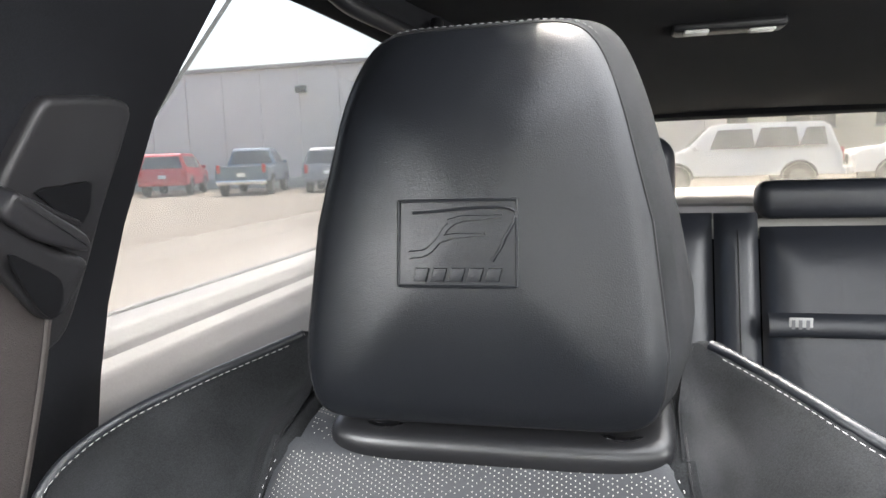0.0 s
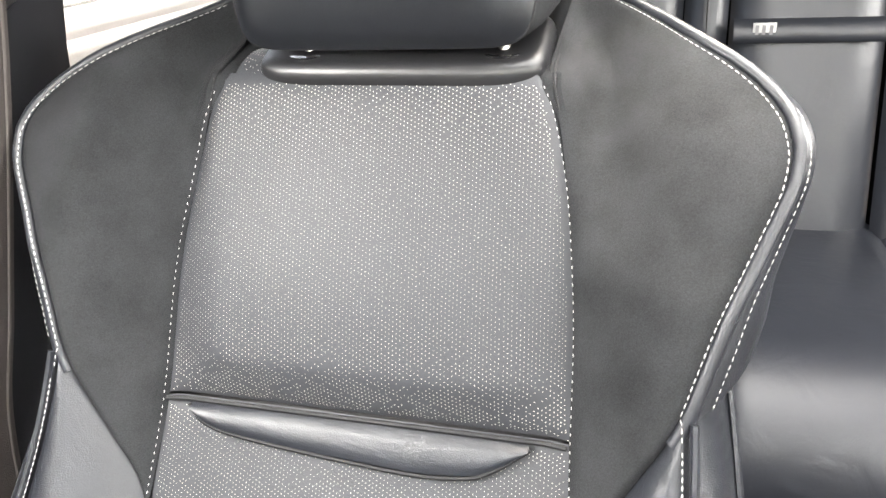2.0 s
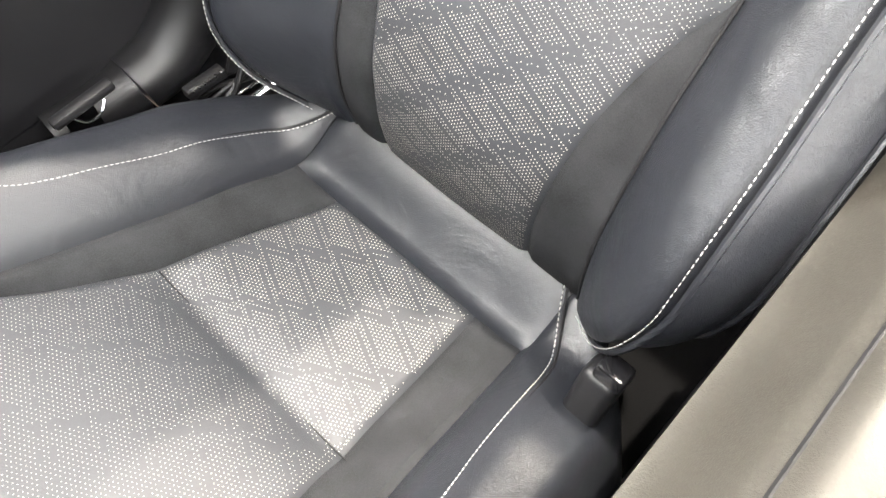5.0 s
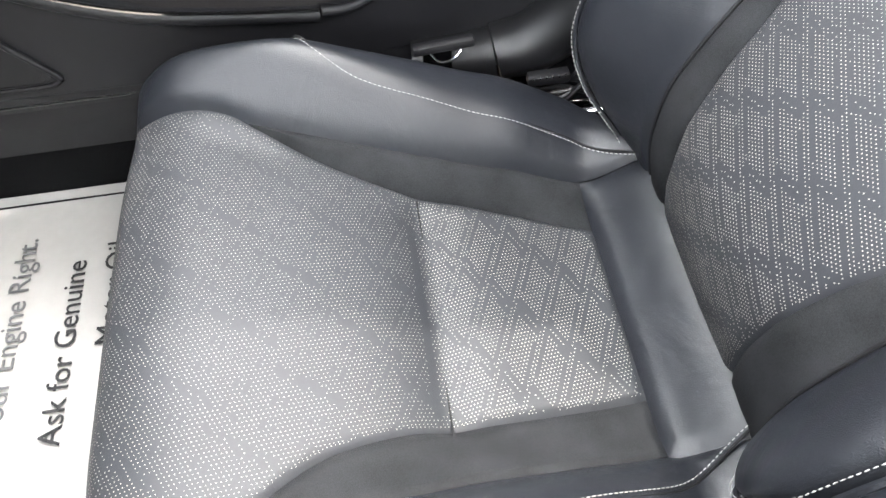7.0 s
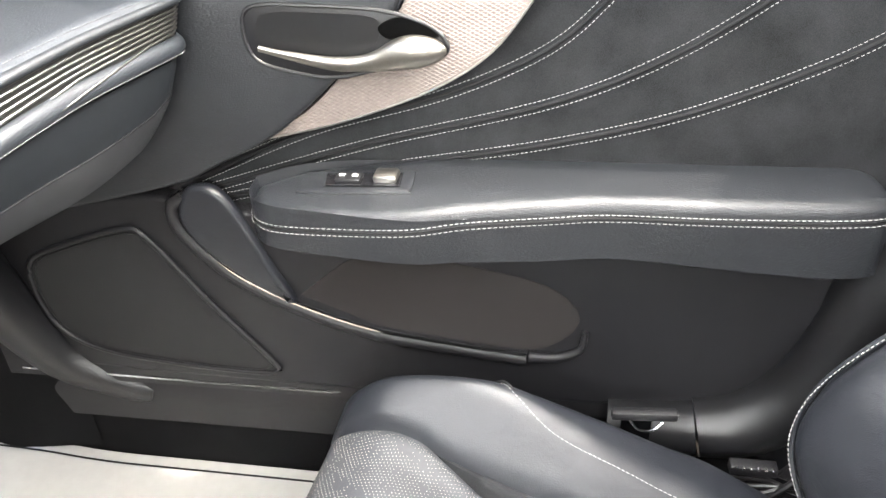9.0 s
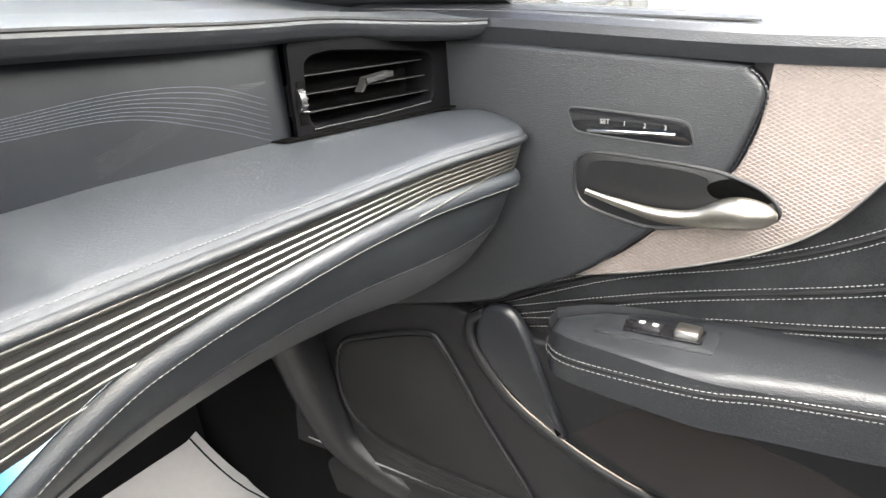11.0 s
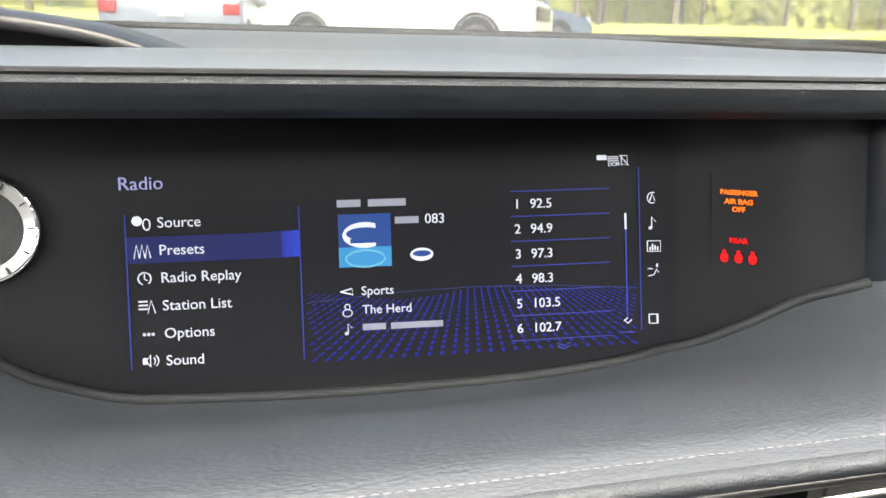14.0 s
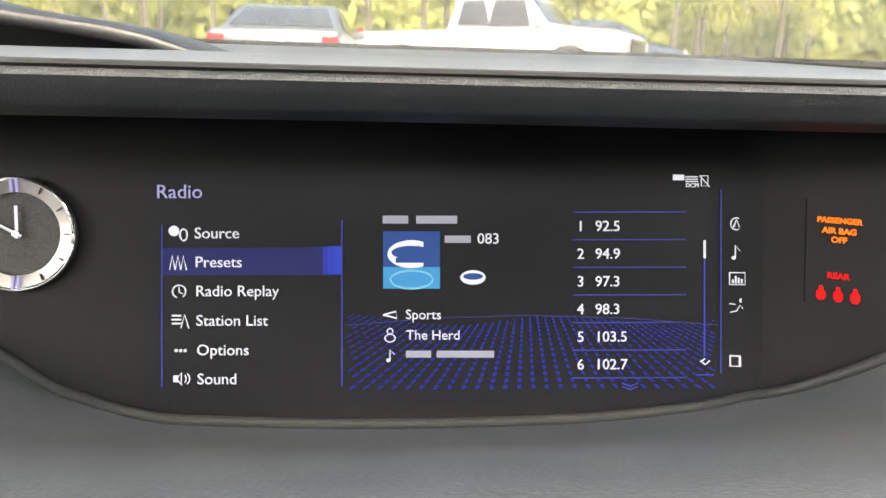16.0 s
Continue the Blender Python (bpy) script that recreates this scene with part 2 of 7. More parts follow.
def stitches(points, pitch=0.0052, length=0.0036, r=0.0007):
    """A row of single stitches along a line."""
    pts = [Vector(p) for p in points]
    run = [0.0]
    for a, b in zip(pts, pts[1:]):
        run.append(run[-1] + (b - a).length)
    bm = bmesh.new()
    pitch, length, s, i, r = pitch * 0.82, length * 0.78, pitch / 2, 0, r * 0.68
    while s < run[-1]:
        while run[i + 1] < s:
            i += 1
        d = (pts[i + 1] - pts[i]).normalized()
        c = pts[i] + d * (s - run[i])
        a = d.cross(Vector((0.2, 0.9, 0.4))).normalized()
        b = d.cross(a)
        ends = []
        for e, w in ((-0.5, 0.55), (0.0, 1.0), (0.5, 0.55)):
            ends.append([bm.verts.new(c + d * e * length + (a * x + b * y) * r * w) for x, y in ((1, 0), (0, 1), (-1, 0), (0, -1))])
        for p, q in zip(ends, ends[1:]):
            for k in range(4):
                bm.faces.new((p[k], p[(k + 1) % 4], q[(k + 1) % 4], q[k]))
        bm.faces.new(ends[0][::-1])
        bm.faces.new(ends[2])
        s += pitch
    bmesh.ops.recalc_face_normals(bm, faces=bm.faces)
    return bm


def joined(*bms):
    out = bmesh.new()
    for b in bms:
        me = bpy.data.meshes.new("piece")
        b.to_mesh(me)
        b.free()
        out.from_mesh(me)
        bpy.data.meshes.remove(me)
    return out


def mesh_of(name, bm, material, flat=False):
    me = bpy.data.meshes.new(name)
    for f in bm.faces:
        f.smooth = not flat
    bm.to_mesh(me)
    bm.free()
    me.materials.append(material)
    if not flat:
        me.set_sharp_from_angle(angle=radians(40))
    return me


def thing(name, base, label, category, group="", kind=""):
    ob = new(name)
    ob.empty_display_size = 0.05
    ob.location = base
    return tagged(ob, label, category, group, kind)


def part(name, bm, material, parent, label="", flat=False):
    ob = new(name, mesh_of(name, bm, material, flat))
    ob.parent = parent
    top = parent
    while top.parent:
        top = top.parent
    ob.matrix_parent_inverse = Matrix.Translation(-Vector(top.location)) if parent == top else Matrix.Identity(4)
    return tagged(ob, label)


def single(name, bm, material, label, category, group="", kind="", flat=False):
    return tagged(new(name, mesh_of(name, bm, material, flat)), label, category, group, kind)


def words(name, text, size, origin, right, up, material, parent, label="", align="LEFT", lift=0.0003, bold=0.0):
    """Lettering laid on a plane, as a thin mesh."""
    cu = bpy.data.curves.new(name, "FONT")
    cu.body, cu.size, cu.align_x, cu.extrude, cu.resolution_u = text, size, align, lift, 3
    cu.offset = bold
    tmp = bpy.data.objects.new(name, cu)
    me = bpy.data.meshes.new_from_object(tmp)
    bpy.data.objects.remove(tmp)
    r, u = Vector(right).normalized(), Vector(up).normalized()
    m = Matrix((r, u, r.cross(u))).transposed().to_4x4()
    m.translation = Vector(origin)
    me.transform(m)
    me.materials.clear()
    me.materials.append(material)
    ob = new(name, me)
    ob.parent = parent
    top = parent
    while top.parent:
        top = top.parent
    ob.matrix_parent_inverse = Matrix.Translation(-Vector(top.location)) if parent == top else Matrix.Identity(4)
    return tagged(ob, label)

# ---- passenger seat ----
XC = -0.086
back_y = knots((0.38, 0.225), (0.445, 0.203), (0.50, 0.195), (0.545, 0.199), (0.60, 0.223), (0.64, 0.250), (0.70, 0.298), (0.778, 0.352), (0.88, 0.400), (0.98, 0.446), (1.01, 0.460), (1.04, 0.470), (1.06, 0.476))
wing_amp = knots((0.40, 0.020), (0.50, 0.045), (0.60, 0.055), (0.80, 0.042), (0.90, 0.046), (0.95, 0.066), (0.97, 0.073), (1.00, 0.070), (1.045, 0.030))
panel_r = knots((0.43, 0.091), (0.46, 0.095), (0.52, 0.099), (0.60, 0.108), (0.637, 0.118), (0.6685, 0.132), (0.70, 0.149), (0.72, 0.150), (0.78, 0.147), (0.84, 0.145), (0.90, 0.139), (0.96, 0.127), (0.985, 0.117), (1.01, 0.090))
panel_l = knots((0.43, 0.074), (0.51, 0.077), (0.567, 0.0845), (0.60, 0.0925), (0.63, 0.099), (0.66, 0.111), (0.693, 0.136), (0.705, 0.146), (0.72, 0.149), (0.78, 0.147), (0.84, 0.145), (0.90, 0.139), (0.96, 0.127), (0.985, 0.117), (1.01, 0.090))
wedge_r = knots((0.43, 0.148), (0.48, 0.155), (0.57, 0.153), (0.65, 0.151), (0.712, 0.152))
wedge_l = knots((0.43, 0.112), (0.49, 0.121), (0.55, 0.125), (0.60, 0.129), (0.627, 0.132), (0.712, 0.148))
wing_out = knots((0.712, 0.152), (0.726, 0.157), (0.7565, 0.176), (0.7855, 0.193), (0.806, 0.205), (0.82, 0.212), (0.85, 0.222), (0.88, 0.232), (0.91, 0.246), (0.93, 0.255), (0.945, 0.261), (0.958, 0.263), (0.972, 0.260), (0.985, 0.250), (1.0, 0.229), (1.015, 0.197), (1.028, 0.160), (1.037, 0.137))
wing_in = knots((0.712, 0.1505), (0.72, 0.150), (0.78, 0.147), (0.84, 0.145), (0.90, 0.139), (0.96, 0.129), (0.985, 0.123), (1.0, 0.122), (1.020, 0.126), (1.037, 0.131))
bolster_top = knots((0.712, 0.152), (0.726, 0.157), (0.7565, 0.176), (0.7855, 0.193), (0.806, 0.205), (0.825, 0.2130))
bolster_or = knots((0.43, 0.150), (0.46, 0.172), (0.50, 0.194), (0.547, 0.214), (0.594, 0.2255), (0.661, 0.2245), (0.72, 0.221), (0.77, 0.2190), (0.80, 0.2175), (0.825, 0.2155))
bolster_ol = knots((0.43, 0.150), (0.46, 0.172), (0.50, 0.196), (0.547, 0.218), (0.594, 0.231), (0.661, 0.232), (0.72, 0.227), (0.77, 0.222), (0.80, 0.2185), (0.825, 0.2155))


def back(u, z):
    a = abs(u)
    near = lerp(0.125, 0.100, smooth(0.985, 1.01, z))
    sweep = 0.070 * smooth(0.88, 1.03, z) * smooth(near, near + 0.035, a)
    return back_y(z) - wing_amp(z) * smooth(0.135, 0.215, a) + sweep


def back_patch(z0, z1, left, right, puff, nu, nv, side=1, tuck=0.007):
    """A padded piece of the backrest between two lines, its edges tucked in."""
    def fn(i, j):
        z = lerp(z0, z1, j)
        u = lerp(left(z), right(z), i)
        e = min(i, 1 - i) * abs(right(z) - left(z))
        f = min(j, 1 - j) * (z1 - z0)
        edge = min(e, f * 1.0)
        y = back(u, z) - puff * math.sin(math.pi * i) ** 0.6 * math.sin(math.pi * min(1, max(0, j))) ** 0.5 + tuck * (1 - smooth(0, 0.008, edge))
        return (XC + side * u, y, z)
    return sheet(fn, nu, nv, flip=side < 0)


seat = thing("passenger_seat", (XC, 0.0, 0.30), "black leather and suede sport seat with perforated centre and pale stitching", "car seat")

# backrest: core shell behind the padding
def shell(i, j):
    th = i * 2 * math.pi
    z = lerp(0.36, 0.985, j)
    hw = 0.235 * (1 - 0.60 * smooth(0.84, 0.97, z)) * (1 - 0.25 * (1 - smooth(0.36, 0.5, z)))
    c, s = math.cos(th), math.sin(th)
    return (XC + hw * math.copysign(abs(c) ** 0.6, c), back_y(z) + 0.075 + 0.058 * math.copysign(abs(s) ** 0.7, s), z)


backrest = part("backrest", sheet(shell, 40, 24), PLASTIC, seat, "black moulded backrest shell")
upper_bm = back_patch(0.779, 0.992, lambda z: -panel_l(z), panel_r, 0.006, 40, 44, 1, 0.003)
for v in upper_bm.verts:
    v.co.y -= 0.009 * smooth(0.0, 0.035, v.co.z - 0.779) * (1 - smooth(0.04, 0.205, v.co.z - 0.779)) * smooth(0, 0.05, 0.15 - abs(v.co.x - XC))
lower_bm = back_patch(0.43, 0.777, lambda z: -panel_l(z), panel_r, 0.006, 40, 44, 1, 0.003)


class Fabric:
    """Rows of round perforations, left out along double zigzag lines."""

    def __init__(self, anchor, scale, lane, period=0.059, chain=0.0100, cols=9, column=0.00281, pitch=0.00285, plain=lambda x, y: False):
        self.plain = plain
        self.w0, self.v0 = anchor
        self.lane = Vector(lane).normalized()
        self.pitch, self.column, self.cols = pitch * scale, column * scale, cols
        self.period, self.chain, self.stroke = period * scale, chain * scale, scale

    def holes(self, lo, hi):
        """All holes inside a rectangle of across and along."""
        lx, lv = self.lane
        end = self.cols - 3
        reach = (hi[0] - lo[0]) + (hi[1] - lo[1])
        n, m = int(reach / self.column) + 2, int(reach / self.pitch) + 2
        for c in range(-n, n):
            band, j = c // self.cols, c % self.cols
            for r in range(-m, m):
                v = (r + 0.5 * (c % 2)) * self.pitch
                w = c * self.column
                x, y = self.w0 + w * -lv + v * lx, self.v0 + w * lx + v * lv
                if not (lo[0] < x < hi[0] and lo[1] < y < hi[1]):
                    continue
                t = (v - band * self.chain + 0.5 * self.period) % self.period - 0.5 * self.period
                slope = (j - end / 2) * 0.018 / end
                if self.plain(x, y):
                    yield x, y
                    continue
                if j <= end and (abs(t - slope) < 0.0026 * self.stroke or abs(t - slope - 0.0078 * self.stroke) < 0.0023 * self.stroke):
                    continue
                if j == 0 and not -0.019 < t < -0.0095:
                    continue
                if j == end and not 0.018 < t < 0.026:
                    continue
                if j > end and abs(t - 0.0105 + (j - end - 1) * 0.006) < 0.0016:
                    continue
                yield x, y


def perforation(bm, fabric, lo, hi, spot, inside_fn, size):
    """Pale six-sided holes laid on a panel."""
    bm.normal_update()
    tree = BVHTree.FromBMesh(bm)
    rnd = random.Random(3)
    verts, faces = [], []
    for x, v in fabric.holes(lo, hi):
        if not inside_fn(x, v):
            continue
        p, n, _, _ = tree.find_nearest(Vector(spot(x, v)))
        if p is None:
            continue
        a = n.cross(Vector((0.02, 0.31, 0.95) if abs(n.z) < 0.7 else (0.02, 1.0, 0.1))).normalized()
        b = n.cross(a)
        c = p + n * 0.00022
        if c.y > p.y + 0.0001 and abs(n.y) > 0.7 or n.z < -0.3:
            c = p - n * 0.00022
        q = size(v) * rnd.uniform(0.88, 1.10)
        k = len(verts)
        verts += [c + a * (q * ca) + b * (q * 1.15 * sa) for ca, sa in HEX]
        faces.append(tuple(range(k, k + 6)))
    me = bpy.data.meshes.new("perforation")
    me.from_pydata(verts, [], faces)
    out = bmesh.new()
    out.from_mesh(me)
    bpy.data.meshes.remove(me)
    return out


HEX = [(math.cos(k * math.pi / 3), math.sin(k * math.pi / 3)) for k in range(6)]
# length of the covering along the slope of the backrest
zs = [0.40 + 0.002 * k for k in range(320)]
run = [0.0]
for za, zb in zip(zs, zs[1:]):
    run.append(run[-1] + math.hypot(zb - za, back_y(zb) - back_y(za)))


def z_of(v):
    return float(np.interp(v, run, zs))


def v_of(z):
    return float(np.interp(z, zs, run))


# gaps fill in where glare on the leather hides the zigzag
fade = knots((0.43, 0.0), (0.64, 0.0), (0.70, 0.55), (0.74, 0.75), (0.778, 0.1), (0.80, 0.25), (0.835, 0.95), (0.95, 1.0), (0.975, 0.7), (1.0, 0.6))
# holes shrink where glare washes the dots out, drawn here as size
hole_size_by_glare = knots((0.43, 0.00064), (0.54, 0.00060), (0.60, 0.00054), (0.68, 0.00042), (0.72, 0.00034), (0.75, 0.00030), (0.785, 0.00044), (0.82, 0.00032), (0.87, 0.00024), (0.93, 0.00026), (0.965, 0.00040), (0.99, 0.00048))


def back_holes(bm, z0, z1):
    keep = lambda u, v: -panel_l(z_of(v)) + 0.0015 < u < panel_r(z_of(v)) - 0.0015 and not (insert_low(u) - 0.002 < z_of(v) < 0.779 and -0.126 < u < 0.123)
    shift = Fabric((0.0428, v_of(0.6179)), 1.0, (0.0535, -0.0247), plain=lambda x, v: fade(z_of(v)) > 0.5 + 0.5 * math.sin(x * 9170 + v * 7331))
    return perforation(bm, shift, (-0.16, v_of(z0 + 0.002)), (0.16, v_of(z1 - 0.002)), lambda u, v: (XC + u, back(u, z_of(v)) - 0.004, z_of(v)), keep, lambda v: hole_size_by_glare(z_of(v)))


insert_low = knots((-0.126, 0.7765), (-0.118, 0.769), (-0.098, 0.763), (-0.05, 0.7585), (0.0, 0.7555), (0.05, 0.7535), (0.085, 0.7560), (0.105, 0.7640), (0.123, 0.7755))
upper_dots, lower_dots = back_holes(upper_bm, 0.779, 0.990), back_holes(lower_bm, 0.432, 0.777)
upper = part("upper_panel", upper_bm, PERF, backrest, "perforated black leather with white dots")
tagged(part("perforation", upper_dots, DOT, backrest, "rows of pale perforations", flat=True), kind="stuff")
lower = part("lower_panel", lower_bm, PERF, backrest, "perforated black leather with white dots")
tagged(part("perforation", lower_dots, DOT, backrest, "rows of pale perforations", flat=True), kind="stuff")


def roll(i, j):
    """The panel goes on over the top of the backrest, back under the headrest."""
    half = lerp(0.113, 0.104, min(1, j * 1.6))
    u = lerp(-half, half, i)
    return (XC + u, back_y(0.985) - 0.002 + 0.046 * j ** 1.15, 0.982 + 0.024 * math.sin(min(1, j * 1.3) * math.pi / 2) - 0.004 * (abs(u) / 0.11) ** 4)


roll_bm = sheet(roll, 30, 16)
roll_dots = perforation(roll_bm, Fabric((0.0428, 0.0), 1.0, (0.0535, -0.0247)), (-0.125, 0.0), (0.125, 0.052), lambda u, v: Vector(roll(max(0, min(1, (u / lerp(0.113, 0.104, min(1, v / 0.052 * 1.6)) + 1) / 2)), v / 0.052)), lambda u, v: abs(u) < 0.104, lambda v: 0.00046)
top_roll = part("top_roll", roll_bm, PERF, backrest)
tagged(part("perforation", roll_dots, DOT, backrest, "rows of pale perforations", flat=True), kind="stuff")

side_width = knots((0.81, 0.028), (0.8587, 0.027), (0.8947, 0.020), (0.92, 0.017), (0.94, 0.014), (0.97, 0.010), (1.03, 0.006))

# smooth leather insert under the cross seam
def insert_fn(i, j):
    u = lerp(-0.125, 0.122, i)
    z = lerp(insert_low(u), 0.7765, j)
    return (XC + u, back(u, z) - 0.0075 - 0.003 * math.sin(math.pi * j) + 0.004 * (1 - smooth(0, 0.12, min(j, 1 - j))), z)


part("leather_insert", sheet(insert_fn, 30, 8), LEATHER, backrest, "smooth grey-black leather crescent")
part("insert_seam", tube([(XC + u, back(u, insert_low(u)) - 0.0065, insert_low(u)) for u in [lerp(-0.126, 0.123, k / 30) for k in range(31)]], 0.0016, 6), DARK_THREAD, backrest)
part("cross_seam", tube([(XC + u, back(u, 0.778) - 0.003, 0.778) for u in [lerp(-0.146, 0.146, k / 20) for k in range(21)]], 0.0018, 6), DARK_THREAD, backrest)

for side in (-1, 1):
    panel_half, wedge_half, bolster_out = (panel_r, wedge_r, bolster_or) if side > 0 else (panel_l, wedge_l, bolster_ol)
    bolster_in = lambda z: wedge_half(z) if z < 0.712 else bolster_top(z)
    wing = part("side_wing", back_patch(0.712, 1.037, wing_in, wing_out, 0.008, 24, 36, side, 0.003), SUEDE, backrest, "charcoal suede shoulder wing")
    part("lower_wedge", back_patch(0.43, 0.712, panel_half, wedge_half, 0.003, 8, 30, side, 0.003), SUEDE, backrest, "charcoal suede wedge")
    bolster = part("side_bolster", back_patch(0.43, 0.825, bolster_in, bolster_out, 0.012, 16, 38, side, 0.004), LEATHER, backrest, "smooth black leather side bolster")
    # outer wrap from the stitched edge round to the shell
    def edge(t):
        z = lerp(0.43, 1.037, t)
        u = bolster_out(z) if z < 0.825 else wing_out(z)
        return u, z
    def wrap(i, j):
        z = lerp(0.43, 0.822 + 0.040 * smooth(0, 0.4, i), j)
        u = bolster_out(min(z, 0.825))
        out = 0.043 * smooth(0.42, 0.55, z) * (1 - 0.35 * smooth(0.70, 0.86, z))
        y0 = back(u, z) + 0.004
        return (XC + side * (u + out * math.sin(min(1, i * 1.6) * math.pi / 2) - 0.02 * i * i), y0 + 0.004 * i + 0.15 * i ** 1.6, z)
    side_panel = part("outer_panel", sheet(wrap, 12, 50, flip=side > 0), LEATHER, backrest, "black leather outer side panel")
    def horn(z, k=1.0):
        ui, uo = wing_in(z) - 0.002, wing_out(z)
        ring = [(lerp(ui, uo, q / 8), back(lerp(ui, uo, q / 8), z) + 0.004, 0.0) for q in range(9)]
        yo, yi = back(uo, z), back(ui, z)
        ring += [(uo + 0.001, yo + 0.012, 0.0), (uo - 0.003, yo + 0.035, 0.023), (uo - 0.014, yo + 0.065, 0.053), (uo - 0.026, yo + 0.085, 0.073)]
        ring += [(ui + 0.012, yi + 0.095, 0.083), (ui + 0.006, yi + 0.075, 0.05), (ui + 0.004, yi + 0.04, 0.03), (ui + 0.002, yi + 0.015, 0.01)]
        cu = sum(p[0] for p in ring) / len(ring)
        cy = sum(p[1] for p in ring) / len(ring)
        return [(XC + side * (cu + (u - cu) * k), cy + (y - cy) * k, z - 0.45 * smooth(0.95, 1.016, z) * d) for u, y, d in ring]
    horn_rings = [horn(lerp(0.86, 1.030, q / 14)) for q in range(15)]
    for zz, k in ((1.033, 0.92), (1.0355, 0.75), (1.0365, 0.45)):
        top_ring = horn(1.030, k)
        horn_rings.append([(x, y, zz - 1.030 + z) for x, y, z in top_ring])
    part("wing_horn", loft(horn_rings), SUEDE, wing, "suede-covered shoulder of the wing")
    rim = [(XC + side * (wing_out(z) + 0.003), back(wing_out(z), z) + 0.0025, z) for z in [lerp(0.806, 1.036, q / 40) for q in range(41)]]
    part("wing_edge", tube(rim, lambda t: 0.0046 - 0.0008 * t, 10), LEATHER, wing, "leather-bound wing edge")
    def flank(i, j):
        z = lerp(0.812 + 0.046 * i ** 0.7, 1.030, j)
        u = wing_out(z) + 0.005
        a = i * math.pi * 0.62
        return (XC + side * (u + side_width(z) * math.sin(a)), back(wing_out(z), z) + 0.004 + 0.055 * i ** 1.5, z - 0.012 * i * smooth(0.94, 1.0, z))
    side_leather = part("wing_side", sheet(flank, 12, 40, flip=side > 0), LEATHER, wing, "brown-black leather outer side of the wing")
    part("side_stitching", stitches([Vector(flank(0.16, q / 80)) + Vector((side * 0.0008, -0.0012, 0)) for q in range(62)], 0.0060, 0.0040, 0.0006), THREAD, side_leather, "white stitching")
    def gusset(i, j):
        """The inner side of the wing, curving back behind the headrest."""
        z = lerp(0.950, 1.0355, j)
        u0 = wing_in(z)
        y0 = back(u0 + 0.004, z) + 0.001
        return (XC + side * lerp(u0 + 0.001, 0.090, i ** 0.8), y0 + 0.075 * i ** 2.0 - 0.003 * math.sin(math.pi * i), z - 0.036 * i ** 1.6 * smooth(0.96, 1.035, z))
    inner = part("wing_gusset", sheet(gusset, 14, 24, flip=side < 0), SUEDE, wing, "suede inner side of the wing")
    part("gusset_seam", tube([gusset(0.0, q / 20) for q in range(21)], 0.0010, 6), DARK_THREAD, inner)
    def on_edge(t, inset, lift=0.002):
        u, z = edge(t)
        u2 = u - inset
        return (XC + side * u2, back(u2, z) - lift - 0.004, z)
    part("wing_stitching", stitches([on_edge(lerp(0.63, 0.990, k / 80), 0.004) for k in range(81)], 0.0062, 0.0042, 0.00065), THREAD, wing, "white twin stitching")
    part("bolster_stitching", stitches([on_edge(lerp(0.03, 0.625, k / 80), 0.004, 0.004) for k in range(81)], 0.0056, 0.0038, 0.0008), THREAD, bolster, "white stitching")
    def on_wrap(t, i, off=0.0015):
        p = Vector(wrap(i, t))
        return p + Vector((side * off, -off, 0))
    part("piping", tube([on_wrap(lerp(0.02, 0.97, k / 60), 0.42) for k in range(61)], 0.0022, 6), LEATHER, side_panel)
    part("edge_piping", tube([on_edge(lerp(0.02, 0.645, k / 60), -0.003, -0.002) for k in range(61)], 0.0026, 6), LEATHER, side_panel)
    part("panel_stitching", stitches([(XC + side * (panel_half(z) + 0.001), back(panel_half(z), z) - 0.0035, z) for z in [lerp(0.715, 0.985, k / 60) for k in range(61)]], 0.0068, 0.0026, 0.0006), THREAD, upper, "white edge stitching")
    part("seam_line", tube([(XC + side * wedge_half(z), back(wedge_half(z), z) + 0.001, z) for z in [lerp(0.44, 0.70, k / 20) for k in range(21)]], 0.0016, 6), DARK_THREAD, bolster)

# headrest
HX = -0.078
def head_outline(th, grow):
    c, s = math.cos(th), math.sin(th)
    e = 0.27 if s > 0 else 0.20
    zz = math.copysign(abs(s) ** e, s)
    xx = math.copysign(abs(c) ** e, c)
    hw = 0.1072 * (1 - 0.356 * (max(0.0, zz + 0.5) / 1.5) ** 1.3 - 0.03 * smooth(-0.2, -1, zz))
    return xx * hw * grow, zz * 0.114


def head_ring(depth, gx, gz=None):
    out = []
    for k in range(72):
        x, z = head_outline(k * 2 * math.pi / 72, gx)
        z *= gx if gz is None else gz
        if x > 0:
            x *= lerp(0.99 - 0.02 * smooth(-0.1, 0.1, z), 1.02, smooth(0.0, 0.05, depth))
        out.append((HX + x, 0.462 + depth + (z * 0.13) + 0.25 * max(0, z - 0.07), 1.124 + z + max(0.0, depth) * 0.42 * smooth(0, -0.10, z)))
    return out


headrest = part("headrest", loft([head_ring(0.0, 0.996), head_ring(0.006, 1.035, 1.025), head_ring(0.022, 1.09, 1.055), head_ring(0.05, 1.135, 1.09), head_ring(0.08, 1.15, 1.10), head_ring(0.11, 1.10, 1.06), head_ring(0.13, 0.92, 0.9), head_ring(0.136, 0.5)]), SUEDE, seat, "suede-sided headrest with glossy leather face")
face_rings = [head_ring(-0.0005 - 0.020 * (1 - g ** 2.2) - 0.004 * (1 - smooth(0.93, 1.0, g)), g * 1.002) for g in (1.0, 0.985, 0.95, 0.88, 0.75, 0.6, 0.45, 0.3, 0.15, 0.03)]
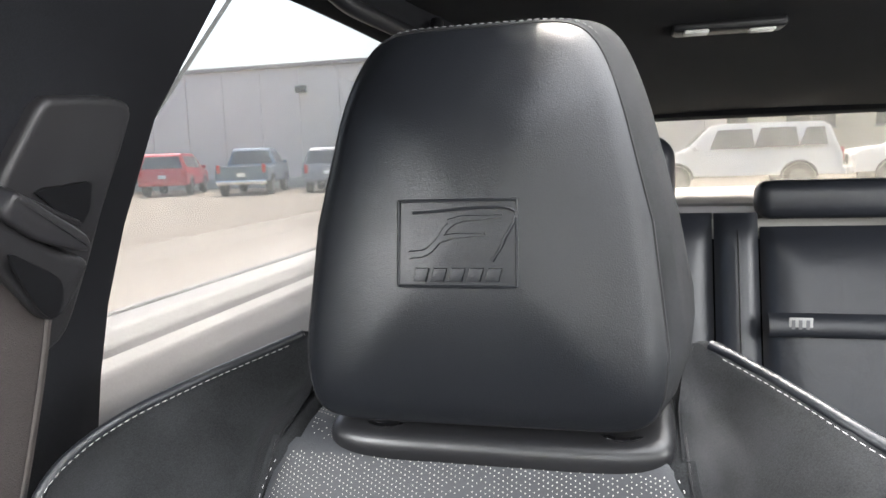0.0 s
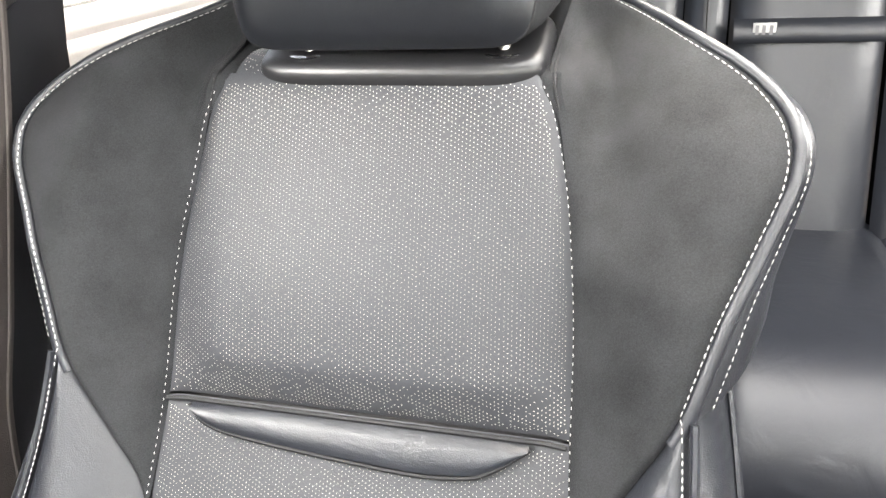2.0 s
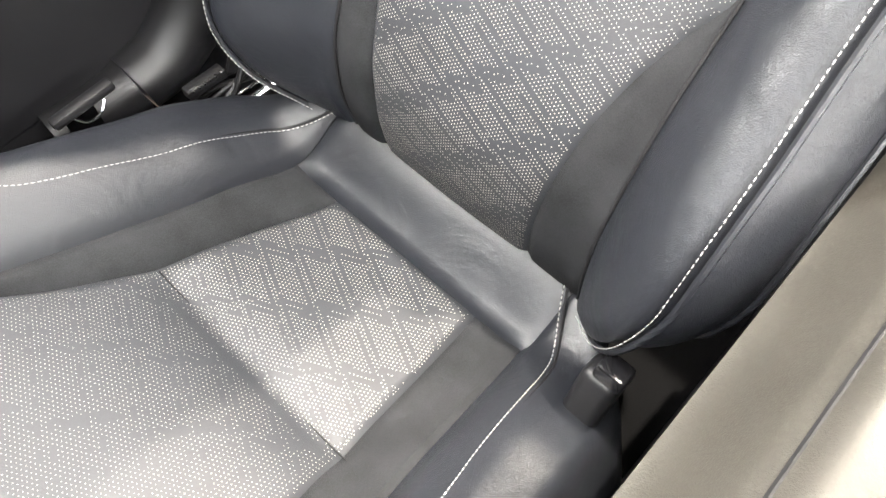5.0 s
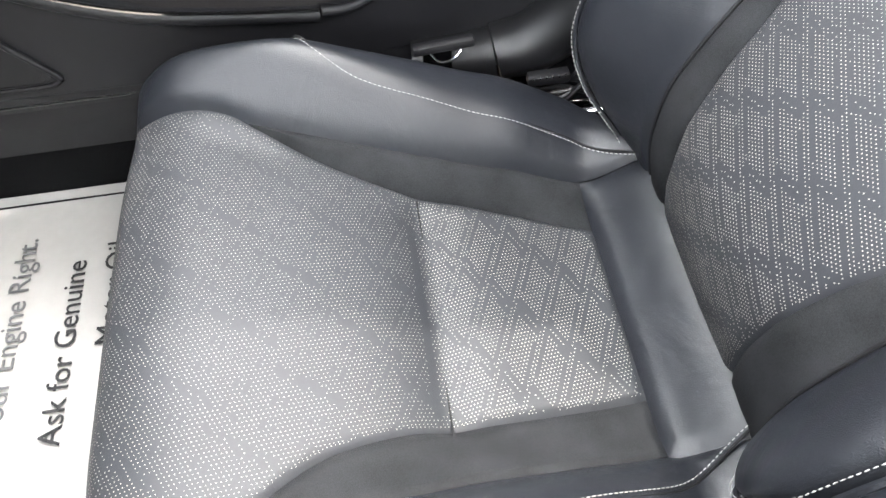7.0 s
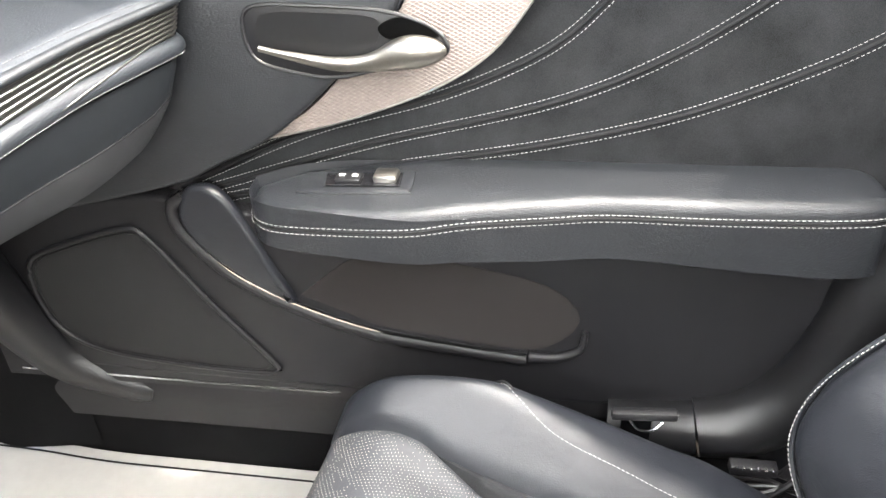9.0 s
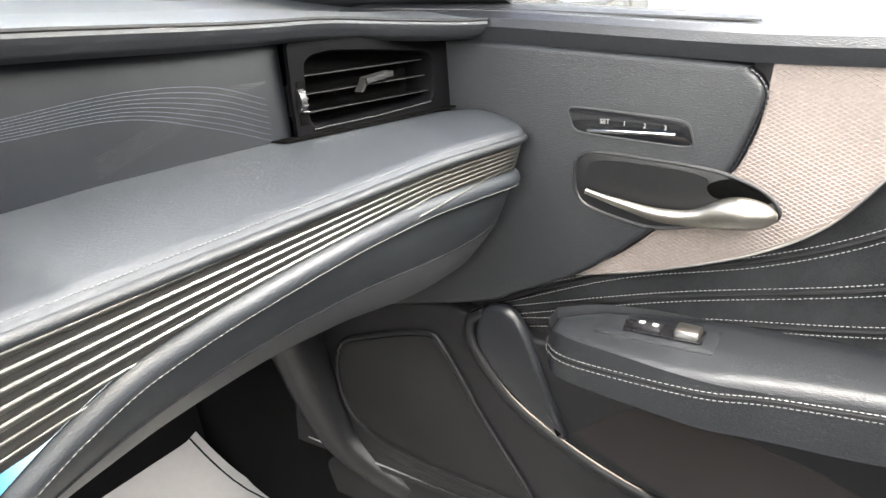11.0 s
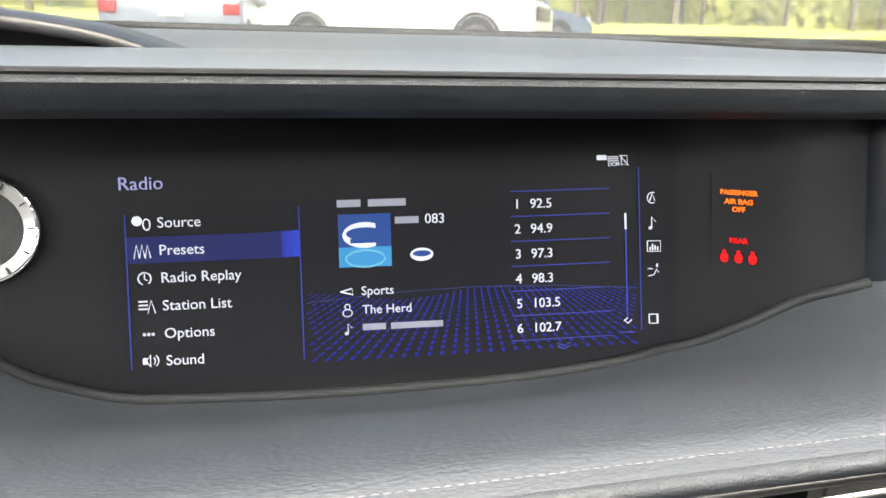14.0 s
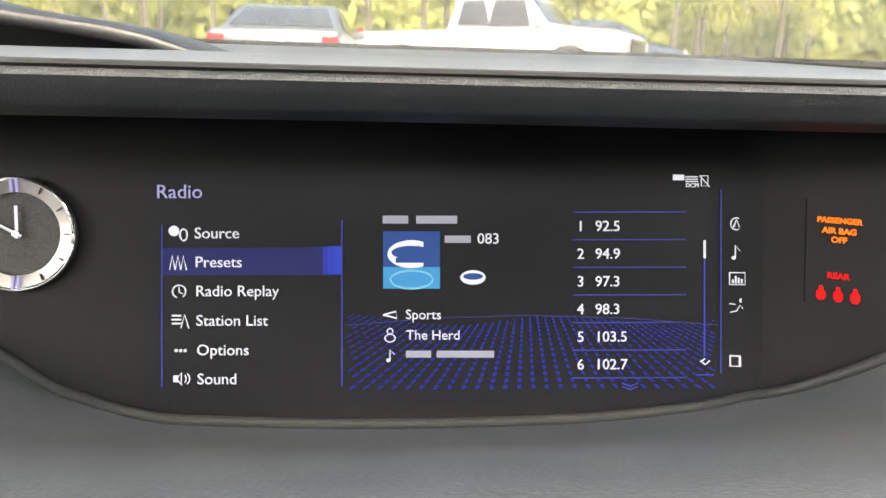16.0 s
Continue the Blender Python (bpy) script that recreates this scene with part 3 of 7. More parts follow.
part("face_pad", loft(face_rings, cap=True), LEATHER_GLOSS, headrest, "smooth black leather face")
part("face_seam", tube([*head_ring(0.001, 1.006), head_ring(0.001, 1.006)[0]], 0.0011, 6), DARK_THREAD, headrest)
part("top_stitching", stitches([Vector(p) + Vector((0, 0.004, 0.0012)) for p in head_ring(0.006, 1.035, 1.028)[8:30]], 0.0058, 0.0038, 0.0007), surface("grey thread", (0.14, 0.14, 0.145), 0.7), headrest, "grey stitching")


def head_face(x, z):
    """The front of the face pad."""
    dx, dz = x - HX, z - 1.124
    g = max(abs(dx) / 0.104, abs(dz) / 0.114)
    return 0.462 + dz * 0.13 + 0.25 * max(0, dz - 0.07) - 0.0005 - 0.020 * (1 - g ** 2.2) - 0.004


def emboss(points, depth=0.0016):
    return slab([(x, head_face(x, z) + 0.0012, z) for x, z in points], (0, -1, 0), depth + 0.0012, 0.0008, 2)


E0, E1, F0, F1 = -0.1190, -0.0519, 1.0922, 1.1392
frame_pts = [(E0, F0), (E1, F0), (E1, F1), (E0, F1), (E0, F0)]
fr = []
for (xa, za), (xb, zb) in zip(frame_pts, frame_pts[1:]):
    fr.append(tube([(lerp(xa, xb, k / 8), head_face(lerp(xa, xb, k / 8), lerp(za, zb, k / 8)) + 0.0002, lerp(za, zb, k / 8)) for k in range(9)], 0.0010, 6))
part("emblem_frame", joined(*fr), LEATHER_GLOSS, headrest, "embossed rectangular emblem")
W, H = E1 - E0, F1 - F0
def em(a, b):
    return (E0 + W * a, F0 + H * b)
def strip_of(line, w0, w1, depth=0.0014):
    """A flat tapering stroke on the face."""
    pts = [Vector((x, 0, z)) for x, z in line]
    rows = []
    for k, p in enumerate(pts):
        d = (pts[min(k + 1, len(pts) - 1)] - pts[max(k - 1, 0)]).normalized()
        o = Vector((-d.z, 0, d.x)) * lerp(w0, w1, k / (len(pts) - 1)) / 2
        ring = []
        for q, lift in ((p + o, 0.0), (p + o * 0.7, depth), (p - o * 0.7, depth), (p - o, 0.0)):
            ring.append((q.x, head_face(q.x, q.z) + 0.0006 - lift, q.z))
        rows.append(ring)
    return loft(rows)


for line, w0, w1 in (([em(0.10, 0.37), em(0.24, 0.40), em(0.34, 0.52), em(0.42, 0.68), em(0.52, 0.78)], 0.0050, 0.0030), ([em(0.44, 0.74), em(0.56, 0.79), em(0.72, 0.80), em(0.88, 0.82)], 0.0052, 0.0016), ([em(0.36, 0.55), em(0.48, 0.59), em(0.60, 0.60), em(0.74, 0.61)], 0.0046, 0.0016)):
    part("emblem_shape", strip_of([(p.x, p.z) for p in smoothed([(x, 0, z) for x, z in line], 5)], w0, w1), LEATHER_GLOSS, headrest)
inner = [em(0.13, 0.86), em(0.94, 0.90), em(0.90, 0.55), em(0.80, 0.30)]
part("emblem_line", tube([(x, head_face(x, z), z) for x, z in [(p.x, p.z) for p in smoothed([(x, 0, z) for x, z in inner], 8)]], 0.0009, 6), LEATHER_GLOSS, headrest)
for k in range(5):
    a = 0.13 + 0.152 * k
    part("emblem_bar", emboss([em(a, 0.06), em(a + 0.115, 0.06), em(a + 0.145, 0.22), em(a + 0.03, 0.22)], 0.0011), LEATHER_GLOSS, headrest)

# guide plate and posts
plate_c, pn = Vector((-0.0725, 0.490, 0.9935)), Vector((0, -0.30, 0.95)).normalized()
pu = Vector((0, 0.95, 0.30)).normalized()
def plate_pts(w, h, n=40, e=0.35):
    return [plate_c + Vector((1, 0, 0)) * w * math.copysign(abs(math.cos(t)) ** e, math.cos(t)) + pu * h * math.copysign(abs(math.sin(t)) ** e, math.sin(t)) for t in [k * 2 * math.pi / n for k in range(n)]]
plate = part("guide_plate", slab(plate_pts(0.105, 0.0435, 64), pn, 0.018, 0.0125, 6), surface("guide plastic", (0.012, 0.012, 0.013), 0.34, grain=0.12, scale=1500, spread=0.1), seat, "black plastic headrest guide plate")
for x in (-0.139, 0.002):
    part("post", tube([(x, 0.466, 0.985), (x, 0.480, 1.06)], 0.0042, 14), SATIN, headrest, "satin metal headrest post")
    part("post_collar", tube([(x, 0.4655, 0.998), (x, 0.4650, 1.0035)], 0.0135, 24, ((0, 1, 0), 0.8)), GLOSS, plate)
    part("post_hole", tube([(x, 0.4650, 1.0035), (x, 0.4649, 1.0041)], 0.0095, 20, ((0, 1, 0), 0.8)), PLASTIC, plate)

# cushion: a profile from the strip at the back to the nose
prof_y = knots((0.0, 0.235), (0.06, 0.200), (0.17, 0.144), (0.34, 0.062), (0.48, -0.022), (0.70, -0.150), (0.82, -0.222), (0.89, -0.262), (0.93, -0.278), (0.97, -0.284), (1.0, -0.280))
prof_z = knots((0.0, 0.462), (0.06, 0.447), (0.17, 0.417), (0.34, 0.432), (0.48, 0.464), (0.70, 0.514), (0.82, 0.532), (0.89, 0.524), (0.93, 0.500), (0.97, 0.450), (1.0, 0.36))
rise_in = knots((0.0, 0.135), (0.3, 0.125), (0.7, 0.165), (1.0, 0.20))
rise_amp = knots((0.0, 0.0), (0.10, 0.018), (0.35, 0.060), (0.60, 0.064), (0.80, 0.036), (0.92, 0.010), (1.0, 0.0))


def cush(u, s):
    a = abs(u)
    z = prof_z(s) + rise_amp(s) * smooth(rise_in(s) - 0.02, rise_in(s) + 0.075, a) - 0.075 * smooth(0.228, 0.285, a)
    groove = 0.019 * math.exp(-(abs(s - 0.48) / (0.040 if s > 0.48 else 0.055)) ** 1.4) * (1 - smooth(0.09, 0.14, a))
    return Vector((XC + u, prof_y(s) + 0.015 * smooth(0.10, 0.25, a) * smooth(0.8, 1, s), z - groove))


cp_r = knots((0.17, 0.090), (0.375, 0.0985), (0.49, 0.1045), (0.62, 0.122), (0.705, 0.152), (0.75, 0.182), (0.80, 0.192), (0.90, 0.196), (1.0, 0.190))
cp_l = knots((0.17, 0.087), (0.41, 0.118), (0.48, 0.123), (0.58, 0.139), (0.65, 0.156), (0.707, 0.174), (0.75, 0.187), (0.80, 0.193), (0.90, 0.196), (1.0, 0.190))
c_wedge = knots((0.17, 0.141), (0.30, 0.147), (0.415, 0.152), (0.55, 0.162), (0.66, 0.172), (0.735, 0.181))


def cush_patch(s0, s1, left, right, puff, nu, nv, side=1, tuck=0.006):
    def fn(i, j):
        s = lerp(s0, s1, j)
        u = lerp(left(s), right(s), i)
        e = min(min(i, 1 - i) * abs(right(s) - left(s)), min(j, 1 - j) * (s1 - s0) * 0.6)
        p = cush(u, s)
        lift = puff * math.sin(math.pi * i) ** 0.6 * math.sin(math.pi * j) ** 0.5 - tuck * (1 - smooth(0, 0.008, e))
        return (XC + side * u, p.y - (lift * 0.8 if s > 0.92 else 0), p.z + lift)
    return sheet(fn, nu, nv, flip=side > 0)


def under(i, j):
    th = i * 2 * math.pi
    c, s = math.cos(th), math.sin(th)
    grow = (1.0, 1.0, 0.92)[min(2, int(j * 2.001))]
    return (XC + 0.238 * grow * math.copysign(abs(c) ** 0.5, c), -0.03 + 0.235 * grow * math.copysign(abs(s) ** 0.5, s), lerp(0.385, 0.30, j))


cushion = part("cushion", loft([[under(k / 40, j) for k in range(40)] for j in (0.0, 0.5, 1.0)]), PLASTIC, seat, "black seat base with leather cushion")
front_bm = cush_patch(0.17, 1.0, lambda s: -cp_l(s), cp_r, 0.003, 48, 80)
ss = [k / 400 for k in range(401)]
along = [0.0]
for sa, sb in zip(ss, ss[1:]):
    along.append(along[-1] - math.hypot(prof_y(sb) - prof_y(sa), prof_z(sb) - prof_z(sa)))


def s_of(v):
    return float(np.interp(-v, [-a for a in along], ss))


# glare on the cushion drawn the same way, by hole size and filled gaps
seat_size_by_glare = knots((0.17, 0.00060), (0.42, 0.00054), (0.50, 0.00048), (0.57, 0.00040), (0.80, 0.00040), (0.88, 0.00052), (1.0, 0.00056))
seat_glare_fade = knots((0.17, 0.0), (0.40, 0.0), (0.47, 0.5), (0.53, 0.15), (0.60, 0.62), (0.80, 0.62), (0.87, 0.1), (1.0, 0.0))
SEAT_CLOTH = Fabric((-0.0643 - XC, float(np.interp(0.32, ss, along))), 1.12, (0.0615, -0.0284), cols=11, column=0.00240, pitch=0.0034, plain=lambda x, v: seat_glare_fade(s_of(v)) > 0.5 + 0.5 * math.sin(x * 9170 + v * 7331))
seat_dots = perforation(front_bm, SEAT_CLOTH, (-0.20, along[-1] + 0.03), (0.20, float(np.interp(0.175, ss, along))), lambda u, v: cush(u, s_of(v)) + Vector((0, 0, 0.002)), lambda u, v: -cp_l(s_of(v)) + 0.001 < u < cp_r(s_of(v)) - 0.001, lambda v: seat_size_by_glare(s_of(v)))
part("cushion_panel", front_bm, PERF, cushion, "perforated black leather with white dots")
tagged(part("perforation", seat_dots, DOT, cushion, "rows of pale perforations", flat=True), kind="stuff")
part("rear_strip", cush_patch(0.0, 0.172, lambda s: -0.141, lambda s: 0.152, 0.008, 24, 14), LEATHER, cushion, "smooth black leather cross strip")
part("pinch_seam", tube([cush(lerp(-0.118, 0.118, k / 24), 0.48) + Vector((0, 0, 0.0015)) for k in range(25)], 0.0009, 6), DARK_THREAD, cushion)
for side in (-1, 1):
    c_panel = cp_r if side > 0 else cp_l
    part("suede_wedge", cush_patch(0.17, 0.735, c_panel, c_wedge, 0.003, 8, 34, side), SUEDE, cushion, "charcoal suede wedge")
    b_in = lambda s: c_wedge(s) if s < 0.735 else c_panel(s)
    cb = part("cushion_bolster", cush_patch(0.02, 1.0, lambda s: b_in(max(s, 0.02)) if s > 0.17 else 0.142, lambda s: 0.266 - 0.10 * (1 - smooth(0.0, 0.25, s)) - 0.028 * smooth(0.60, 0.95, s), 0.008, 18, 60, side), LEATHER, cushion, "smooth black leather cushion bolster")
    def skirt(i, j):
        s = lerp(0.02, 1.0, j)
        u = 0.266 - 0.10 * (1 - smooth(0.0, 0.25, s)) - 0.028 * smooth(0.60, 0.95, s)
        p = cush(u, s)
        return (XC + side * (u - 0.004 + 0.016 * math.sin(math.pi * i)), p.y, lerp(p.z - 0.004, 0.31, i))
    part("side_skirt", sheet(skirt, 8, 40, flip=side < 0), LEATHER, cushion)
    line = [(0.06, 0.137), (0.19, 0.172), (0.26, 0.176), (0.365, 0.181), (0.43, 0.187), (0.54, 0.199), (0.61, 0.224), (0.65, 0.252)]
    lk = knots(*line)
    pts = []
    for k in range(61):
        s = lerp(0.06, 0.65, k / 60)
        p = cush(lk(s), s)
        pts.append((XC + side * lk(s), p.y, p.z + 0.0075))
    part("bolster_stitching", stitches(pts, 0.0056, 0.0038, 0.0008), THREAD, cb, "white stitching")
    part("bolster_seam", tube([Vector(p) + Vector((side * 0.004, 0, -0.001)) for p in pts], 0.0014, 6), DARK_THREAD, cb)

# ---- centre console ----
console = thing("console_box", (0.32, 0.18, 0.28), "leather padded centre console armrest beside the seat", "armrest")
CX = 0.32
def pad(i, j):
    x = lerp(0.178, 0.462, i)
    y = lerp(-0.30, 0.425, j)
    e = min(i, 1 - i) * 0.284
    f = min(j, 1 - j) * 0.725
    z = 0.702 + 0.006 * math.sin(math.pi * i) - 0.055 * (1 - smooth(0, 0.060, e) ** 0.8) - 0.05 * (1 - smooth(0, 0.05, f) ** 0.6) - 0.003 * math.exp(-((x - 0.222) / 0.003) ** 2)
    return (x, y, z - 0.10 * smooth(-0.0, -0.28, y))


part("armrest_pad", sheet(pad, 60, 60), surface("armrest leather", (0.027, 0.0255, 0.0220), 0.50, grain=0.25, scale=1000, spread=0.16, blotch=14, crease=0.1), console, "smooth cream-grey leather lid")
MATS["armrest leather"].node_tree.nodes["Principled BSDF"].inputs["Specular IOR Level"].default_value = 0.24
part("armrest_seam", tube([Vector(pad((0.2225 - 0.178) / 0.284, k / 30)) for k in range(1, 30)], 0.0019, 6), DARK_THREAD, console)
part("console_body", box((CX, 0.06, 0.455), (0.275, 0.74, 0.42), 0.03, 4), PLASTIC, console)

# ---- dashboard ----
dash = thing("dashboard", (0.10, -0.62, 0.60), "black leather dashboard with silver ribbed band and wide dark display panel", "dashboard")
bezel_y = knots((0.020, -0.512), (0.034, -0.518), (0.05, -0.535), (0.075, -0.549), (0.10, -0.562), (0.117, -0.568), (0.20, -0.573), (0.39, -0.578), (0.64, -0.570))
basin_z = knots((-0.42, 0.915), (0.018, 0.916), (0.034, 0.911), (0.05, 0.900), (0.075, 0.883), (0.10, 0.870), (0.14, 0.860), (0.20, 0.8545), (0.28, 0.853), (0.38, 0.8565), (0.43, 0.870), (0.46, 0.889), (0.50, 0.91), (0.64, 0.92))
plain_y = knots((-0.42, -0.452), (-0.385, -0.475), (-0.25, -0.512), (-0.05, -0.522), (0.02, -0.517))
front_y = knots((-0.42, -0.402), (-0.416, -0.395), (-0.408, -0.389), (-0.395, -0.386), (-0.38, -0.388), (-0.25, -0.402), (0.0, -0.402), (0.64, -0.400))


def bezel(x, z):
    return bezel_y(x) - 0.20 * (z - 0.885)


def shelf_back(x):
    z = basin_z(x)
    y = plain_y(x) if x < 0.02 else bezel(x, z)
    return y, z


def shelf(i, j):
    x = lerp(-0.418, 0.62, i)
    yb, zb = shelf_back(x)
    yf = front_y(x)
    e = smooth(0.12, 1.0, j) if zb < 0.91 else j
    bow = 0.004 * math.sin(math.pi * j)
    return (x, lerp(yf, yb, j), lerp(0.9035, zb, e) + bow * (1 if zb > 0.91 else 0.3) - 0.004 * (1 - smooth(0, 0.06, j)))


shelf_top = part("lower_shelf", sheet(shelf, 120, 30), LEATHER_SOFT, dash, "soft grained black leather shelf")


def nose(i, j):
    x = lerp(-0.418, 0.62, i)
    a = j * math.pi * 0.75
    return (x, front_y(x) + 0.0045 * math.sin(a), 0.8995 - 0.0042 * (1 - math.cos(a)) * 0.95)


# darker fascia leather puts the shade of the rolled edge into its colour
part("shelf_nose", sheet(nose, 80, 8, flip=True), FASCIA, dash)
part("shelf_stitching", stitches([(x, front_y(x) - 0.0032, 0.9030) for x in [lerp(-0.40, 0.61, k / 120) for k in range(121)]], 0.0044, 0.0030, 0.0005), surface("dim thread", (0.12, 0.12, 0.123), 0.75), shelf_top, "white stitching along the front edge")
part("basin_lip", tube([(x, shelf_back(x)[0] + 0.003, shelf_back(x)[1] + 0.001) for x in [lerp(0.026, 0.55, k / 80) for k in range(81)]], 0.0030, 10), surface("grey lip", (0.008, 0.009, 0.010), 0.75, spread=0.1), dash)

MATS["grey lip"].node_tree.nodes["Principled BSDF"].inputs["Specular IOR Level"].default_value = 0.24

# upper hood: rolled edge and top pad
def hood_dip(x):
    return 0.007 * smooth(0.05, -0.22, x) + 0.010 * smooth(-0.22, -0.42, x)


def hood(i, j):
    x = lerp(-0.42, 0.66, i)
    dip = 0.007 * smooth(0.05, -0.22, x) + 0.010 * smooth(-0.22, -0.42, x)
    back_in = 0.055 * smooth(-0.30, -0.42, x)
    prof = [(-0.600, 0.999), (-0.522, 0.9975), (-0.506, 0.9985), (-0.4965, 1.0025), (-0.4910, 1.0085), (-0.4885, 1.0125), (-0.4890, 1.0150)]
    k = min(len(prof) - 2, int(j * (len(prof) - 1)))
    f = j * (len(prof) - 1) - k
    y, z = lerp(prof[k][0], prof[k + 1][0], f), lerp(prof[k][1], prof[k + 1][1], f)
    return (x, y - 0.012 * smooth(0.05, 0.30, x) + back_in, z - dip)


def top_pad(i, j):
    x = lerp(-0.56, 0.86, i)
    xx = max(-0.42, min(0.66, x))
    dip = 0.007 * smooth(0.05, -0.22, xx) + 0.010 * smooth(-0.22, -0.42, xx)
    y0 = -0.490 - 0.012 * smooth(0.05, 0.30, xx) + 0.055 * smooth(-0.30, -0.42, xx)
    y = lerp(y0, -0.93 + 0.20 * abs(x - 0.15) ** 2, j)
    return (x, y, 1.0165 - dip + 0.0065 * smooth(0, 0.22, j) - 0.0035 * smooth(0.27, 0.31, j) + 0.015 * smooth(0.31, 0.9, j))


hood_edge = part("hood_edge", sheet(hood, 80, 24), FASCIA, dash, "rolled leather hood over the display")
pad_top = part("top_pad", sheet(top_pad, 60, 48), LIT_PAD_LEATHER, dash, "black leather dash top, greyed to look lit")
part("hood_seam", tube([Vector(top_pad((x + 0.56) / 1.42, 0.0)) + Vector((0, 0.001, 0.0)) for x in [lerp(-0.42, 0.66, k / 60) for k in range(61)]], 0.0013, 6), DARK_THREAD, hood_edge)
part("top_stitching", stitches([Vector(top_pad((x + 0.56) / 1.42, 0.018)) + Vector((0, 0, 0.0006)) for x in [lerp(-0.42, 0.66, k / 100) for k in range(101)]], 0.0050, 0.0034, 0.0005), surface("grey thread", (0.14, 0.14, 0.145), 0.7), pad_top, "grey stitching")
DARK_AIR_STRIP = surface("black ceramic strip", (0.006, 0.006, 0.006), 0.8)
part("defroster_strip", tube([Vector(top_pad(k / 40, 0.95)) + Vector((0, 0, 0.001)) for k in range(41)], 0.0060, 8), DARK_AIR_STRIP, dash, "black strip at the foot of the windscreen")

# instrument hood on the driver's side
def binnacle(i, j):
    th = i * math.pi
    w = lerp(0.0, 1.0, smooth(0, 0.35, j))
    x = lerp(0.345, 0.86, i)
    top = knots((0.345, 1.012), (0.40, 1.030), (0.47, 1.040), (0.55, 1.062), (0.64, 1.088), (0.75, 1.075), (0.86, 1.02))(x)
    return (x, lerp(-0.605, -0.80, j), top - 0.02 * (j - 0.3) ** 2 + (0.004 if 0.05 < j else 0))


inst = part("instrument_hood", sheet(binnacle, 40, 12), LEATHER_SOFT, dash, "black instrument hood")
part("hood_rim", tube([Vector(binnacle(k / 40, 0.0)) for k in range(41)], 0.0035, 10), PLASTIC, inst)
part("hood_face", sheet(lambda i, j: (lerp(0.36, 0.86, i), -0.612 - 0.03 * j, lerp(binnacle((lerp(0.36, 0.86, i) - 0.345) / 0.515, 0)[2], 1.0, j)), 30, 4), PLASTIC, inst)

# display panel
def glass_panel(i, j):
    x = lerp(0.022, 0.62, i)
    z = lerp(basin_z(x) - 0.004, 0.999, j)
    return (x, bezel(x, z), z)


COVER = surface("display cover", (0.0060, 0.0062, 0.0070), 0.40, spread=0.05)
SCREEN = surface("display black", (0.0056, 0.0056, 0.0072), 0.36, spread=0.05)
display = part("display_panel", sheet(glass_panel, 80, 20), COVER, dash, "wide dark display cover glass")
SX, SY, SZ = 0.397, 0.0, 0.972
R_DIR, U_DIR = Vector((-1, 0, 0)), Vector((0, -0.196, 0.98)).normalized()
LIT = glow("screen white", (0.82, 0.84, 0.95), 0.9)
LILAC = glow("screen lilac", (0.48, 0.48, 0.85), 0.7)
BLUE = glow("screen blue", (0.08, 0.10, 0.78), 0.62)
DEEP = glow("screen deep blue", (0.022, 0.029, 0.155), 0.62)
LINE = glow("screen line", (0.085, 0.105, 0.62), 0.36)
BARS = glow("screen bar", (0.62, 0.64, 0.78), 0.42)


def scr(a, b, lift=0.0012):
    """A point of the screen: a across from its edge by the clock, b down."""
    x, z = SX - 0.292 * a, SZ - 0.110 * b
    return Vector((x, bezel(x, z) + lift, z))


def px(x, y, lift=0.0012):
    """A point of the screen from units of a 1092 by 415 raster."""
    a, b = (x - 248) / 1092, (y - 300) / 415
    X_ = 0.39742 - 0.26822 * a + 0.00125 * b - 0.03465 * a * a - 0.00356 * a * b + 0.01231 * a**3
    Z_ = 0.96994 + 0.00505 * a - 0.10434 * b - 0.00328 * a * a - 0.00997 * a * b - 0.00132 * b * b + 0.00322 * a**3 + 0.00328 * a * a * b
    return Vector((X_, bezel(X_, Z_) + lift, Z_))


def quad(x0, y0, x1, y1, material, name="screen_bar", lift=0.0012, parent=None):
    p = [px(x0, y0, lift), px(x1, y0, lift), px(x1, y1, lift), px(x0, y1, lift)]
    return part(name, slab(p, (0, 1, 0.2), 0.0002, 0), material, parent or screen, flat=True)


screen = part("screen", sheet(lambda i, j: scr(i, j, 0.0006), 20, 8), SCREEN, display, "lit radio menu on a black screen")
TS = 0.110 / 415


def say(text, x, y, cap, material=LIT, align="LEFT"):
    words("screen_text", text, cap * TS * 1.36, px(x, y, 0.0016), px(x + 70, y) - px(x, y), U_DIR, material, screen, align=align)


say("Radio", 277, 350, 25, LILAC)
for k, (label, y) in enumerate((("Source", 421), ("Presets", 472), ("Radio Replay", 523), ("Station List", 575), ("Options", 627), ("Sound", 678))):
    say(label, 345 + k * 1.0, y, 20, LIT)
quad(286, 438, 606, 487, DEEP, "menu_highlight", 0.0008)
for k in range(6):
    quad(530 + 12.4 * k, 438 - 0.5 * k, 543 + 12.4 * k, 487 - 0.5 * k, glow(f"highlight step {k}", (0.013 + 0.005 * k, 0.020 + 0.011 * k, 0.19 + 0.10 * k), 0.62), "menu_highlight", 0.0009)
for x0, y0, y1 in ((286, 396, 684), (604, 390, 682)):
    quad(x0, y0, x0 + 2.5, y1, LINE, "menu_line", 0.0010)
for k, t in enumerate(("92.5", "94.9", "97.3", "98.3", "103.5", "102.7")):
    y = 408 + k * 48.8
    say(str(k + 1), 1019, y, 20)
    say(t, 1051, y, 20)
    quad(1012, y - 34, 1214, y - 32, LINE, "list_line", 0.0010)
quad(1012, 667, 1214, 669, LINE, "list_line", 0.0010)
quad(1274, 335, 1276, 660, LINE, "side_line", 0.0010)
